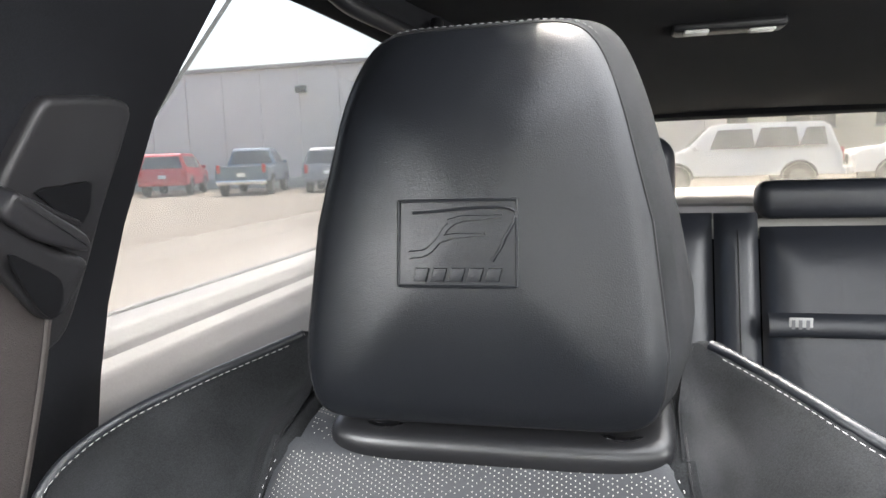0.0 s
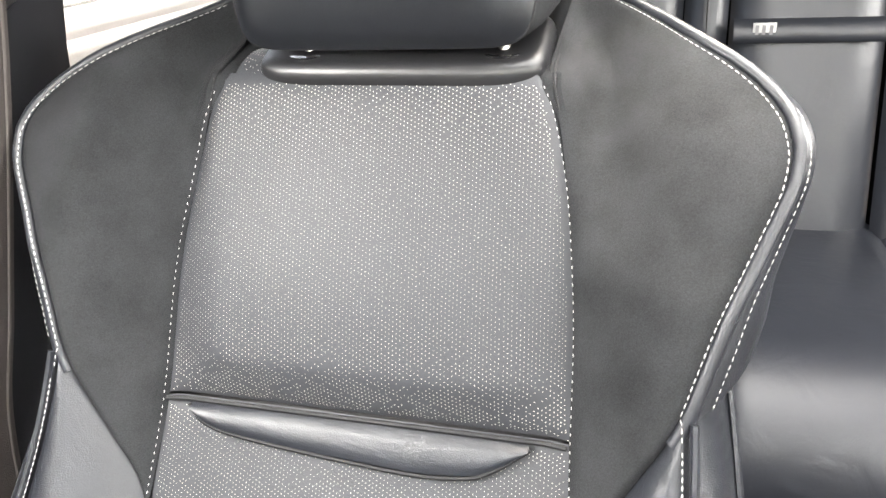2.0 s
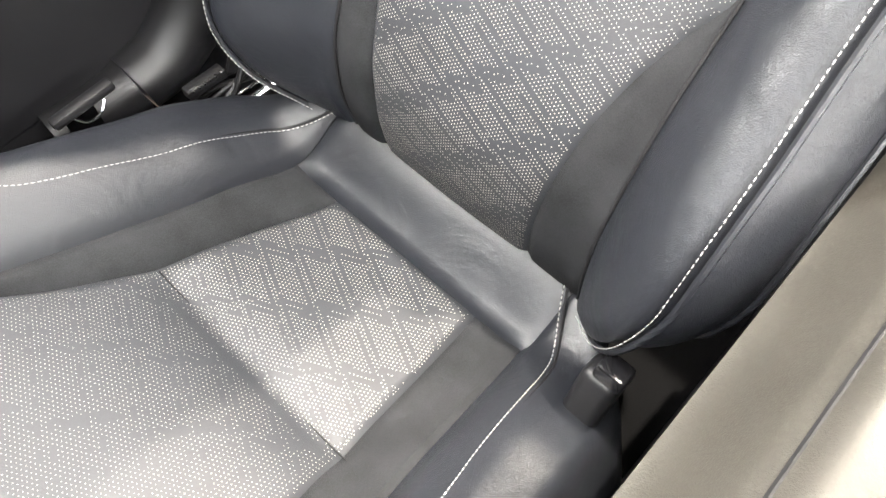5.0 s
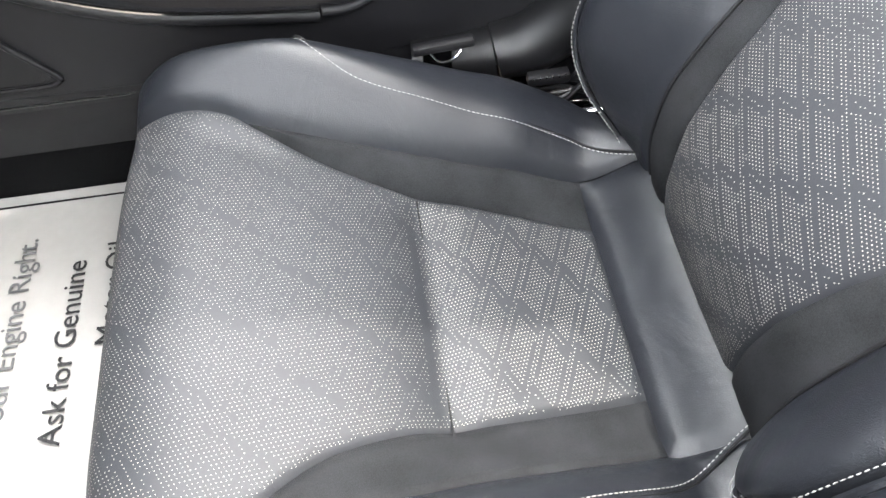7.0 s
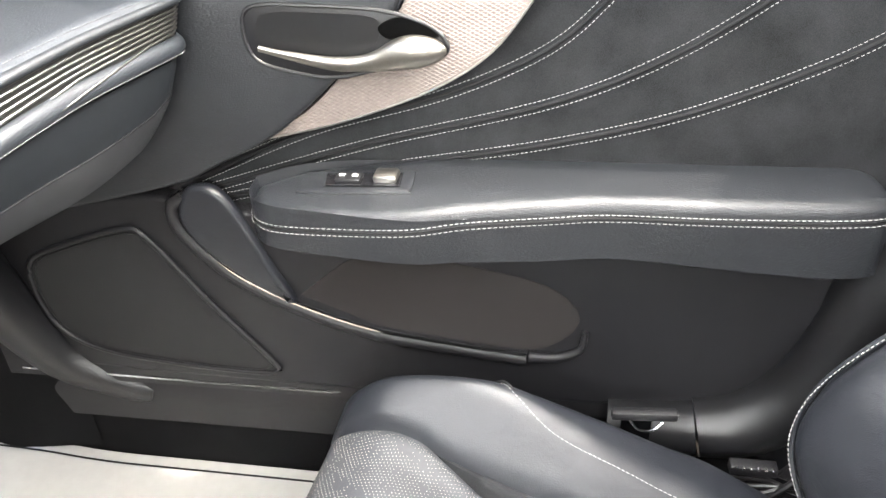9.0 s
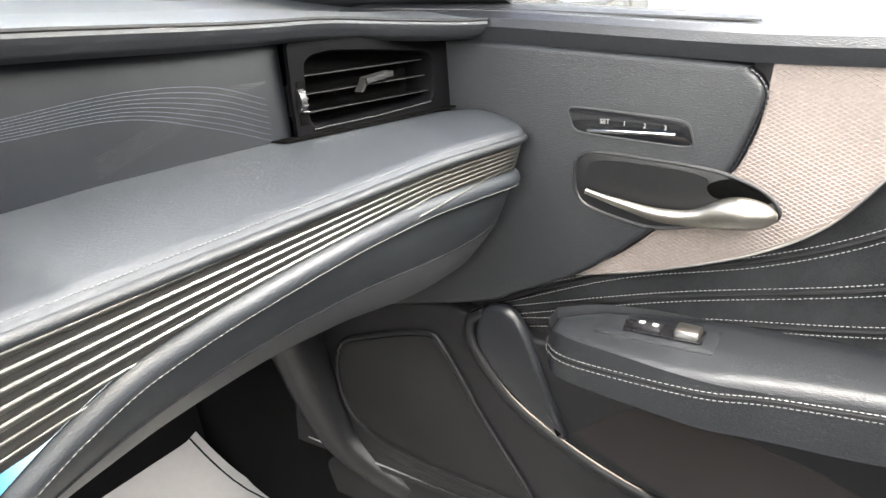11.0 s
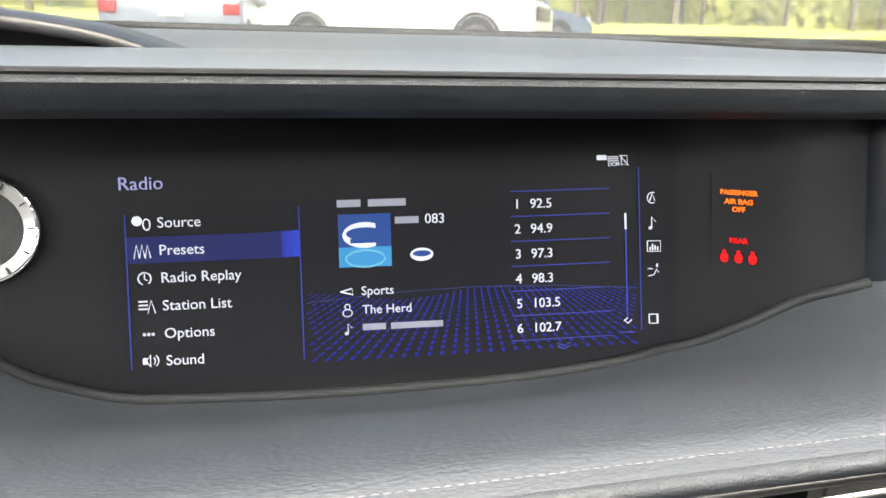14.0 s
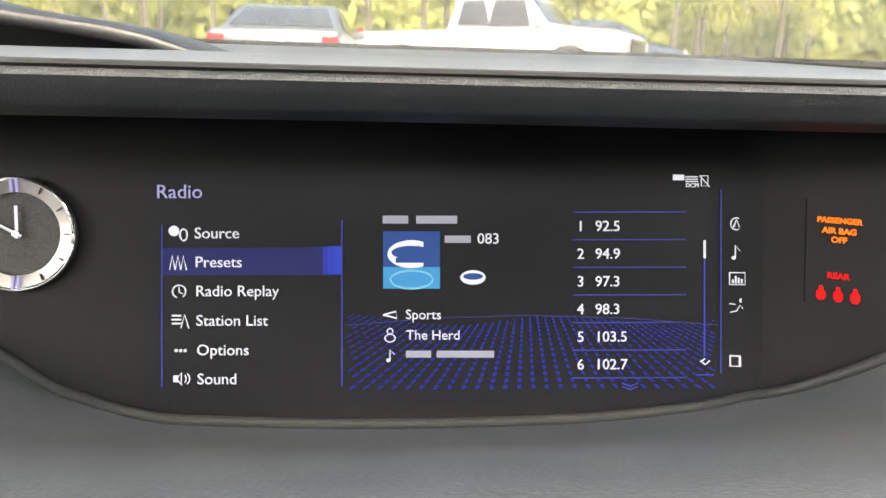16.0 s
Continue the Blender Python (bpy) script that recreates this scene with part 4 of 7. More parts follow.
quad(1244, 425, 1248, 457, LIT, "scroll_bar", 0.0011)
quad(1245, 457, 1247, 630, BLUE, "scroll_bar", 0.0010)
say("083", 843, 430, 20)
say("Sports", 717, 563, 18)
say("The Herd", 718, 599, 18)
# station name and presenter stay as bars
quad(677, 381, 722, 395, BARS, "name_bar")
quad(736, 381, 808, 395, BARS, "name_bar")
quad(786, 416, 832, 429, BARS, "name_bar")
quad(718, 619, 762, 631, BARS, "name_bar")
quad(772, 619, 873, 631, BARS, "name_bar")


def disc(x, y, rx, ry, material, name, lift=0.0012, n=28):
    c = px(x, y, lift)
    pts = [c + R_DIR * math.cos(k * 2 * math.pi / n) * rx * TS + U_DIR * math.sin(k * 2 * math.pi / n) * ry * TS for k in range(n)]
    return part(name, slab(pts, (0, 1, 0.2), 0.0002, 0), material, screen, flat=True)


def ring(x, y, rx, ry, w, material, name="icon", lift=0.0012, a0=0, a1=1, n=24):
    c = px(x, y, lift)
    pts = [c + R_DIR * math.cos(lerp(a0, a1, k / n) * 2 * math.pi) * rx * TS + U_DIR * math.sin(lerp(a0, a1, k / n) * 2 * math.pi) * ry * TS for k in range(n + 1)]
    return part(name, tube(pts, w * TS * 0.5, 4), material, screen)


def stroke(pts, w, material, name="icon", lift=0.0012):
    return part(name, tube([px(x, y, lift) for x, y in pts], w * TS * 0.5, 4), material, screen)


SKYB = glow("cover sky blue", (0.06, 0.35, 0.72), 0.75)
NAVY = glow("cover navy", (0.03, 0.09, 0.35), 0.7)
quad(678, 409, 778, 472, NAVY, "station_cover", 0.0008)
quad(678, 472, 778, 510, SKYB, "station_cover", 0.0008)
disc(728, 449, 43, 25, LIT, "station_logo", 0.0010)
disc(728, 446, 36, 12, NAVY, "station_logo", 0.0012)
quad(700, 455, 756, 464, NAVY, "station_logo", 0.0013)
ring(728, 494, 38, 16, 5, glow("cover pale", (0.2, 0.6, 0.85), 0.7), "station_logo", 0.0010)
disc(836, 490, 23, 13, LIT, "station_logo", 0.0010)
disc(836, 488, 18, 6, NAVY, "station_logo", 0.0012)
# menu icons
disc(309, 408, 9, 9, LIT, "icon")
ring(326, 415, 6, 10, 3, LIT)
for k in range(3):
    x = 306 + k * 10
    stroke([(x - 5, 477), (x, 452), (x + 5, 477)], 2.5, LIT)
ring(318, 515, 11, 11, 3, LIT, a0=-0.15, a1=0.7)
stroke([(318, 507), (318, 516), (324, 519)], 2.5, LIT)
for k in range(3):
    quad(305, 556 + k * 7, 322, 559 + k * 7, LIT, "icon")
    disc(313 + k * 8, 619, 3, 3, LIT, "icon", n=10)
stroke([(321, 580), (328, 556), (335, 580)], 2.5, LIT)
quad(308, 663, 316, 675, LIT, "icon")
stroke([(314, 669), (322, 658), (322, 680), (314, 669)], 3, LIT)
for k in range(2):
    ring(322, 669, 8 + 6 * k, 9 + 4 * k, 2.5, LIT, a0=-0.13, a1=0.13)
# programme icons
stroke([(678, 556), (700, 550), (702, 562), (678, 556)], 3.5, LIT)
ring(690, 585, 5, 5, 2.5, LIT)
ring(690, 597, 9, 7, 2.5, LIT)
stroke([(690, 636), (690, 618), (698, 626)], 2.5, LIT)
disc(687, 636, 4, 3.5, LIT, "icon", n=12)
# side icons
ring(1302, 396, 11, 11, 2.5, LIT)
stroke([(1297, 402), (1302, 388), (1307, 402)], 3, LIT)
stroke([(1300, 456), (1300, 434), (1308, 444)], 2.5, LIT)
disc(1297, 456, 4, 3.5, LIT, "icon", n=12)
stroke([(1290, 482), (1316, 482), (1316, 503), (1290, 503), (1290, 482)], 2.5, LIT)
for k, h in enumerate((7, 13, 10, 8)):
    quad(1294 + 5 * k, 501 - h, 1297 + 5 * k, 501, LIT, "icon")
disc(1310, 531, 4, 4, LIT, "icon", n=12)
stroke([(1291, 552), (1302, 550), (1308, 539), (1312, 545)], 3, LIT)
stroke([(1290, 537), (1300, 538)], 2.5, LIT)
quad(1290, 628, 1316, 648, LIT, "icon", 0.0010)
quad(1292, 630, 1305, 646, SCREEN, "icon", 0.0014)
stroke([(1247, 634), (1239, 640)], 3, LIT)
stroke([(1239, 638), (1247, 645), (1255, 638)], 3, LIT)
quad(1232, 662, 1262, 664, LINE, "icon")
stroke([(1100, 677), (1114, 683), (1128, 677)], 3, LINE)
stroke([(1100, 683), (1114, 689), (1128, 683)], 3, LINE)
quad(1190, 309, 1210, 319, LIT, "icon", 0.0010)
for k in range(3):
    quad(1212, 312 + 4 * k, 1234, 314 + 4 * k, LIT, "icon")
say("DCM", 1212, 331, 8)
stroke([(1240, 311), (1252, 311), (1252, 329), (1240, 329), (1240, 311)], 2, LIT)
stroke([(1237, 310), (1255, 331)], 2, LIT)
# perspective floor of dotted blue lines behind the lists
GRID = glow("screen grid", (0.012, 0.020, 0.36), 0.80)
GRID_FAR = glow("screen far grid", (0.016, 0.026, 0.46), 0.85)
near, far = [], []
for k in range(72):
    t = -1.4 + 2.8 * k / 71
    x0, x1 = 930 + t * 330, 930 + t * 640
    for q in range(16):
        f0, f1 = (q / 16) ** 1.5, ((q + 0.62) / 16) ** 1.5
        wave = 9 * math.sin(t * 5.5 + 0.6) * (1 - f0)
        y0, y1 = lerp(566, 692, f0) - wave, lerp(566, 692, f1) - wave
        xa, xb = lerp(x0, x1, f0), lerp(x0, x1, f1)
        if 612 < xa < 1266 and 612 < xb < 1266 and y1 < 694:
            w = lerp(1.6, 3.4, f0)
            (far if q < 6 else near).append(slab([px(xa - w, y0, 0.0007), px(xa + w, y0, 0.0007), px(xb + w, y1, 0.0007), px(xb - w, y1, 0.0007)], (0, 1, 0.2), 0.0001, 0))
part("screen_grid", joined(*near), GRID, screen, flat=True)
part("screen_grid", joined(*far), GRID_FAR, screen, flat=True)
stroke([(612, 575), (760, 562), (930, 557), (1100, 562), (1270, 575)], 2.5, DEEP, "screen_line", 0.0008)

# passenger warning lamps
ORANGE, RED = glow("warning orange", (1.0, 0.13, 0.005), 2.6), glow("warning red", (0.80, 0.001, 0.002), 1.5)


def warn_pt(a, b, lift=0.0015):
    x, z = lerp(0.0880, 0.0655, a), lerp(0.963, 0.915, b)
    return Vector((x, bezel(x, z) + lift, z))


warn = part("warning_panel", slab([warn_pt(0, 0, 0.0002), warn_pt(1, 0, 0.0002), warn_pt(1, 1, 0.0002), warn_pt(0, 1, 0.0002)], (0, 1, 0.2), 0.0007, 0), COVER, display, "smoked window with lit warning lamps")
wr = (warn_pt(1, 0) - warn_pt(0, 0)).normalized()
wu = (warn_pt(0, 0) - warn_pt(0, 1)).normalized()
for text, b, size in (("PASSENGER", 0.21, 0.0036), ("AIR BAG", 0.31, 0.0038), ("OFF", 0.395, 0.0038)):
    words("warning_text", text, size, warn_pt(0.53, b), wr, wu, ORANGE, warn, align="CENTER", bold=0.00010)
words("warning_text", "REAR", 0.0040, warn_pt(0.53, 0.74), wr, wu, RED, warn, align="CENTER", bold=0.00010)
for k in range(3):
    c = warn_pt(0.25 + 0.28 * k, 0.885)
    part("warning_icon", slab([c + wr * x * 0.00075 + wu * y * 0.0009 for x, y in ((-1.0, 3.6), (1.0, 3.6), (1.2, 1.6), (2.6, 0.4), (2.6, -2.4), (1.2, -4.0), (-1.2, -4.0), (-2.6, -2.4), (-2.6, 0.4), (-1.2, 1.6))], (0, 1, 0.2), 0.0003, 0), RED, warn, flat=True)

# analogue clock
clock_c = Vector((0.4490, bezel(0.449, 0.9415) + 0.001, 0.9415))
clock = thing("clock", clock_c, "round silver-rimmed analogue clock set in the dark display panel", "clock")
CN = R_DIR.cross(U_DIR).normalized()
if CN.y < 0:
    CN = -CN


def around(r, h, n=48):
    return [clock_c + R_DIR * math.cos(k * 2 * math.pi / n) * r + U_DIR * math.sin(k * 2 * math.pi / n) * r + CN * h for k in range(n)]


part("clock_ring", loft([around(0.0248, 0.0), around(0.0248, 0.004), around(0.0238, 0.0055), around(0.0185, 0.0035), around(0.0180, 0.0005)], cap=False), surface("dim silver", (0.36, 0.35, 0.34), 0.30, metal=1.0, spread=0.08), clock, "brushed silver hour ring")
part("clock_face", loft([around(0.0195, 0.0015), around(0.0195, 0.001)]), surface("carbon face", (0.006, 0.006, 0.0065), 0.55, grain=0.35, scale=1400, voronoi=True), clock, "black woven dial")
part("clock_rim", tube([*around(0.0246, 0.0048), around(0.0246, 0.0048)[0]], 0.0009, 8), CHROME, clock)
for k in range(12):
    a = k * math.pi / 6
    d = R_DIR * math.sin(a) + U_DIR * math.cos(a)
    big = k in (0, 6)
    for off in ((-0.0012, 0.0012) if big else (0,)):
        side = R_DIR * math.cos(a) - U_DIR * math.sin(a)
        part("hour_mark", tube([clock_c + d * (0.0185 if big else 0.0205) + side * off + CN * 0.0052, clock_c + d * (0.0245 if big else 0.0235) + side * off + CN * 0.0062], 0.0007 if big else 0.0004, 6), LILAC if big else PLASTIC, clock)
for deg, length, r in ((-1, 0.0125, 0.0007), (-62, 0.0175, 0.0006)):
    a = radians(deg)
    d = R_DIR * math.sin(a) + U_DIR * math.cos(a)
    part("clock_hand", tube([clock_c + CN * 0.0035 - d * 0.002, clock_c + CN * 0.0035 + d * length], r, 6), LIT, clock)
part("hand_hub", tube([clock_c + CN * 0.002, clock_c + CN * 0.0048], 0.0016, 12), CHROME, clock)
part("maker_bar", slab([clock_c + R_DIR * x + U_DIR * y + CN * 0.0018 for x, y in ((-0.0055, -0.0088), (0.0055, -0.0088), (0.0055, -0.0102), (-0.0055, -0.0102))], CN, 0.0003, 0), TRIM, clock)

# decor glass with engraved lines
def decor(i, j):
    x = lerp(-0.2320, 0.026, i)
    z = lerp(0.9155, 0.9975 - hood_dip(x), j)
    plain = plain_y(x) - 0.001 - 0.10 * (z - 0.915)
    return (x, lerp(plain, bezel(x, z) + 0.0004, smooth(0.55, 1.0, i)), z)


decor_panel = part("decor_panel", sheet(decor, 40, 12), surface("decor glass", (0.0045, 0.0054, 0.0072), 0.38, spread=0.02), dash, "dark blue-grey decor glass with engraved arcs")
ENGRAVE = surface("engraved line", (0.034, 0.041, 0.062), 0.5, spread=0.1)
ENGRAVE_FINE = surface("fine engraved line", (0.010, 0.0115, 0.015), 0.5, spread=0.1)
lines = []
for k in range(8):
    f = k / 7
    pts = smoothed([decor(0.88, 0.62 - 0.14 * f), decor(0.55, 0.70 - 0.22 * f), decor(0.28, 0.66 - 0.40 * f), decor(0.08, 0.46 - 0.44 * f)], 8)
    lines.append(tube([p + Vector((0, 0.0004, 0)) for p in pts], 0.00015, 4))
    pts = smoothed([decor(0.66, 0.06 + 0.16 * f), decor(0.42, 0.28 + 0.16 * f), decor(0.22, 0.52 + 0.10 * f), decor(0.07, 0.62 + 0.02 * f)], 8)
    lines.append(tube([p + Vector((0, 0.0004, 0)) for p in pts], 0.00006, 4))
for k, line in enumerate(lines):
    part("engraved_line", line, ENGRAVE_FINE if k % 2 else ENGRAVE, decor_panel)
# the gloss of the glass grows away from the display
dn = MATS["decor glass"].node_tree
along_x, seen = dn.nodes.new("ShaderNodeSeparateXYZ"), dn.nodes.new("ShaderNodeMapRange")
dn.links.new(dn.nodes["Texture Coordinate"].outputs["Object"], along_x.inputs[0])
dn.links.new(along_x.outputs[0], seen.inputs[0])
seen.inputs[1].default_value, seen.inputs[2].default_value, seen.inputs[3].default_value, seen.inputs[4].default_value = 0.026, -0.18, 0.03, 0.31
dn.links.new(seen.outputs[0], dn.nodes["Principled BSDF"].inputs["Specular IOR Level"])

# side vent
VENT_EDGE = surface("vent edge", (0.010, 0.010, 0.0105), 0.45, spread=0.1)
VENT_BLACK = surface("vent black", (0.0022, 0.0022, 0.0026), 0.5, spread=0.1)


def vent_pt(x, z, deep=0.0):
    return (x - 0.0185, -0.5055 + 0.150 * (-0.211 - x) - 0.06 * (z - 0.917) - deep, z - 0.0015)


def vent_ring(outer, grow=0.0, deep=0.0):
    """Frame outline (outer) or the rounded opening with a dropping top edge."""
    pts = []
    for k in range(48):
        a = k * 2 * math.pi / 48
        c, q = math.cos(a), math.sin(a)
        e = 0.12 if outer else 0.30
        i, j = math.copysign(abs(c) ** e, c), math.copysign(abs(q) ** e, q)
        if outer:
            x, z = -0.3155 + 0.1045 * i, 0.9545 + 0.0405 * j
        else:
            x = -0.303 + (0.0760 + grow) * i
            drop = 0.009 * smooth(-0.25, -0.38, x) if j > 0 else -0.003 * smooth(-0.23, -0.38, x)
            z = 0.9525 + (0.0295 + grow) * j - drop
        pts.append(vent_pt(x, z, deep))
    return pts


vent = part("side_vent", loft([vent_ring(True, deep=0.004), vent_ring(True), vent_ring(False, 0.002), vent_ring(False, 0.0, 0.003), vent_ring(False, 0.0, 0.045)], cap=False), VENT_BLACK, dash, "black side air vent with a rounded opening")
# black without gloss: the shade inside hollows as a colour
DARK_AIR = surface("painted hollow shade", (0.003, 0.003, 0.003), 0.9)
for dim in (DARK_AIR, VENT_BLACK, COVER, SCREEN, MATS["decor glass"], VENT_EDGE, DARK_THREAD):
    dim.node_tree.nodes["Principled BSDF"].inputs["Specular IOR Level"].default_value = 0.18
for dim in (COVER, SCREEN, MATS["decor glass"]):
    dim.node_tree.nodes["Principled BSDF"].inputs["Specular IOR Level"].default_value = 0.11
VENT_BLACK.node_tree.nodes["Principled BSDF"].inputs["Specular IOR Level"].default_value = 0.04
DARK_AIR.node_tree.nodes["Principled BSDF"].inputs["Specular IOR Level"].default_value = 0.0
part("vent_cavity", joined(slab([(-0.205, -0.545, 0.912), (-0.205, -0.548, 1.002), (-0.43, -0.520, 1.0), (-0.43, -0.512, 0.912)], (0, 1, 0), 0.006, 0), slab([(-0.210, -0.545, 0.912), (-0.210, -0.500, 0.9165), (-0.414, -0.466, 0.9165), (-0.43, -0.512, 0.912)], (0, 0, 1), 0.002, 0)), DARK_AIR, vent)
for k in range(3):
    z = 0.9350 + 0.0148 * k
    xe = -0.377 + 0.003 * k
    part("vent_blade", slab([vent_pt(-0.2285, z - 0.003, 0.030), vent_pt(xe, z - 0.003, 0.030), vent_pt(xe, z, 0.005), vent_pt(-0.2285, z, 0.005)], (0, 0, 1), 0.0016, 0.0006), VENT_BLACK, vent)
    part("blade_edge", tube([vent_pt(-0.2285, z + 0.0008, 0.0048), vent_pt(xe, z + 0.0008, 0.0048)], 0.0006, 6), VENT_EDGE, vent)
part("vent_tab", slab([vent_pt(-0.290, 0.9530, 0.006), vent_pt(-0.322, 0.9560, 0.006), vent_pt(-0.322, 0.9560, -0.004), vent_pt(-0.287, 0.9530, -0.006)], (0, 0, 1), 0.0050, 0.0018), VENT_EDGE, vent)
part("tab_stem", slab([vent_pt(-0.284, 0.9465, 0.004), vent_pt(-0.292, 0.9565, 0.004), vent_pt(-0.292, 0.9565, -0.004), vent_pt(-0.284, 0.9465, -0.004)], (1, 0, 0), 0.004, 0.001), VENT_EDGE, vent)
# thin black slab drawn as the shade in the slot
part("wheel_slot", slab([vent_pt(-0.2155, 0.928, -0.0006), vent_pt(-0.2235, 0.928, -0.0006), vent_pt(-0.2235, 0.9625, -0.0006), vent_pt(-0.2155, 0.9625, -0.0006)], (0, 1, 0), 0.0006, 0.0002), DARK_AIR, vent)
wheel = part("vent_wheel", tube([vent_pt(-0.2225, 0.9465, 0.0085), vent_pt(-0.2165, 0.9465, 0.0085)], 0.0135, 28), PLASTIC, vent, "ribbed vent thumb wheel")
for k in range(4):
    part("wheel_rib", box(vent_pt(-0.2195, 0.9385 + 0.0052 * k, -0.0048 + 0.0008 * (k - 1.5) ** 2), (0.0052, 0.0016, 0.0016), 0.0005), surface("wheel rib", (0.10, 0.10, 0.10), 0.45, metal=0.6), vent)
part("vent_trim", tube([vent_pt(-0.2285, 0.9228, -0.0004), vent_pt(-0.30, 0.9232, -0.0004), vent_pt(-0.374, 0.9262, -0.0004)], 0.0009, 6), CHROME, vent)

# ribbed band
low_z = knots((-0.415, 0.864), (-0.20, 0.867), (-0.07, 0.860), (0.0, 0.850), (0.04, 0.834), (0.075, 0.812), (0.10, 0.792), (0.14, 0.760), (0.20, 0.715), (0.30, 0.66))


def band_y(x, z):
    return front_y(x) - 0.001 - 0.30 * (0.895 - z)


def band(i, j):
    x = lerp(-0.416, 0.60, i)
    z = lerp(low_z(x) - 0.004, 0.896, j)
    return (x, band_y(x, z), z)


band_part = part("ribbed_band", sheet(band, 90, 14), BAND, dash, "dark band with satin silver ribs")
step = knots((-0.416, 0.0039), (-0.25, 0.0049), (-0.10, 0.0066), (0.05, 0.0092), (0.15, 0.0115), (0.40, 0.0140))
for k in range(7):
    pts = []
    for q in range(61):
        x = lerp(-0.412, 0.60, q / 60)
        z = 0.8935 - (k + 0.40) * step(x)
        if z > low_z(x) + 0.001:
            pts.append((x, band_y(x, z) + 0.0012, z))
    part("silver_rib", tube(pts, lambda t: 0.22 * step(lerp(pts[0][0], pts[-1][0], t)), 8, ((0, 1, 0), 0.8)), RIB, band_part)

# centre vent
def vent_hole(i, j):
    z = lerp(0.797, 0.8865, j)
    x0, x1 = lerp(0.124, 0.147, j), lerp(0.238, 0.236, j)
    x = lerp(x0, x1, i)
    return (x, band_y(x, z) + 0.0010, z)


# black sheet laid on the band stands for the opening's dark inside
vent2 = part("centre_vent", sheet(vent_hole, 12, 8), DARK_AIR, dash, "black centre air vent opening")
for k in range(7):
    x = 0.135 + 0.016 * k
    part("vent_vane", slab([(x, band_y(x, 0.81) + 0.0011, 0.803), (x + 0.0012, band_y(x, 0.81) + 0.0011, 0.803), (x + 0.0032, band_y(x, 0.88) + 0.0011, 0.884), (x + 0.002, band_y(x, 0.88) + 0.0011, 0.884)], (0, 1, 0), 0.0004, 0), PLASTIC, vent2)
knob = part("vent_knob", tube([(0.195 + 0.013, band_y(0.2, 0.858) + 0.010, 0.8625), (0.195 - 0.013, band_y(0.2, 0.858) + 0.010, 0.8575)], 0.0095, 20), PLASTIC, vent2, "black vent knob with silver ends")
for s in (-1, 1):
    part("knob_end", tube([(0.195 + s * 0.0105, band_y(0.2, 0.858) + 0.010, 0.860 + s * 0.002), (0.195 + s * 0.0135, band_y(0.2, 0.858) + 0.010, 0.860 + s * 0.0026)], 0.0102, 20), CHROME, knob)

# protective blue film in the corner under the ribs
def film(i, j):
    x = lerp(0.015, 0.30, i)
    zl = low_z(x) + 0.002
    zu = min(0.8905 - 6.75 * step(x), 0.86)
    zu = max(zu, zl + 0.0005)
    z = lerp(zl, zu, j)
    return (x, band_y(x, z) + 0.0016, z)


FILM = surface("blue film", (0.02, 0.30, 0.62), 0.22, spread=0.2, blotch=25)
fn = FILM.node_tree.nodes
geo, sep, fade, blend = fn.new("ShaderNodeTexCoord"), fn.new("ShaderNodeSeparateXYZ"), fn.new("ShaderNodeMapRange"), fn.new("ShaderNodeMix")
blend.data_type = "RGBA"
# white end is the film's highlight, mixed into its colour along x
blend.inputs[6].default_value = (0.62, 0.68, 0.74, 1)
fade.inputs[1].default_value, fade.inputs[2].default_value = 0.045, 0.085
fl = FILM.node_tree.links
fl.new(geo.outputs["Object"], sep.inputs[0])
fl.new(sep.outputs[0], fade.inputs[0])
fl.new(fade.outputs[0], blend.inputs[0])
fl.new(fn["Principled BSDF"].inputs["Base Color"].links[0].from_socket, blend.inputs[7])
fl.new(blend.outputs[2], fn["Principled BSDF"].inputs["Base Color"])
part("blue_film", sheet(film, 30, 4), FILM, dash, "bright blue protective film")

# leather roll and lower fascia
def roll_low(i, j):
    x = lerp(-0.417, 0.30, i)
    zc = low_z(x) - 0.010
    a = lerp(0.42, -0.62, j) * math.pi
    return (x, band_y(x, zc) + 0.002 + 0.0085 * math.cos(a), zc + 0.0085 * math.sin(a) + 0.002)


def fascia(i, j):
    x = lerp(-0.417, 0.30, i)
    z0 = low_z(x) - 0.020
    z1 = knots((-0.417, 0.806), (-0.400, 0.788), (-0.36, 0.772), (-0.30, 0.767), (-0.19, 0.781), (-0.11, 0.786), (-0.04, 0.783), (0.05, 0.765), (0.10, 0.735), (0.30, 0.60))(x)
    y0 = band_y(x, z0) + 0.002
    if j < 0.6:
        f = j / 0.6
        return (x, y0 - 0.010 * f - 0.02 * f * f, lerp(z0, z1, f))
    f = (j - 0.6) / 0.4
    return (x, y0 - 0.03 - 0.16 * f, z1 - 0.045 * f ** 0.7)


roll_part = part("leather_roll", sheet(roll_low, 80, 12), LEATHER_SOFT, dash, "rolled leather edge with pale stitching")
pts = [Vector(roll_low(k / 120, 0.60)) + Vector((0, 0.0008, -0.0003)) for k in range(2, 119)]
part("roll_stitching", stitches(pts, 0.0052, 0.0040, 0.0007), MATS["dim thread"], roll_part, "white stitching")
part("lower_fascia", sheet(fascia, 80, 24), FASCIA, dash, "soft black lower dash fascia")
part("fascia_panel", sheet(lambda i, j: Vector(fascia(i, lerp(0.345, 0.60, j))) + Vector((0, 0.0016, 0)), 80, 10), surface("fascia plastic", (0.030, 0.0305, 0.032), 0.45, grain=0.25, scale=1500, spread=0.08), dash, "satin dark grey lower fascia panel")
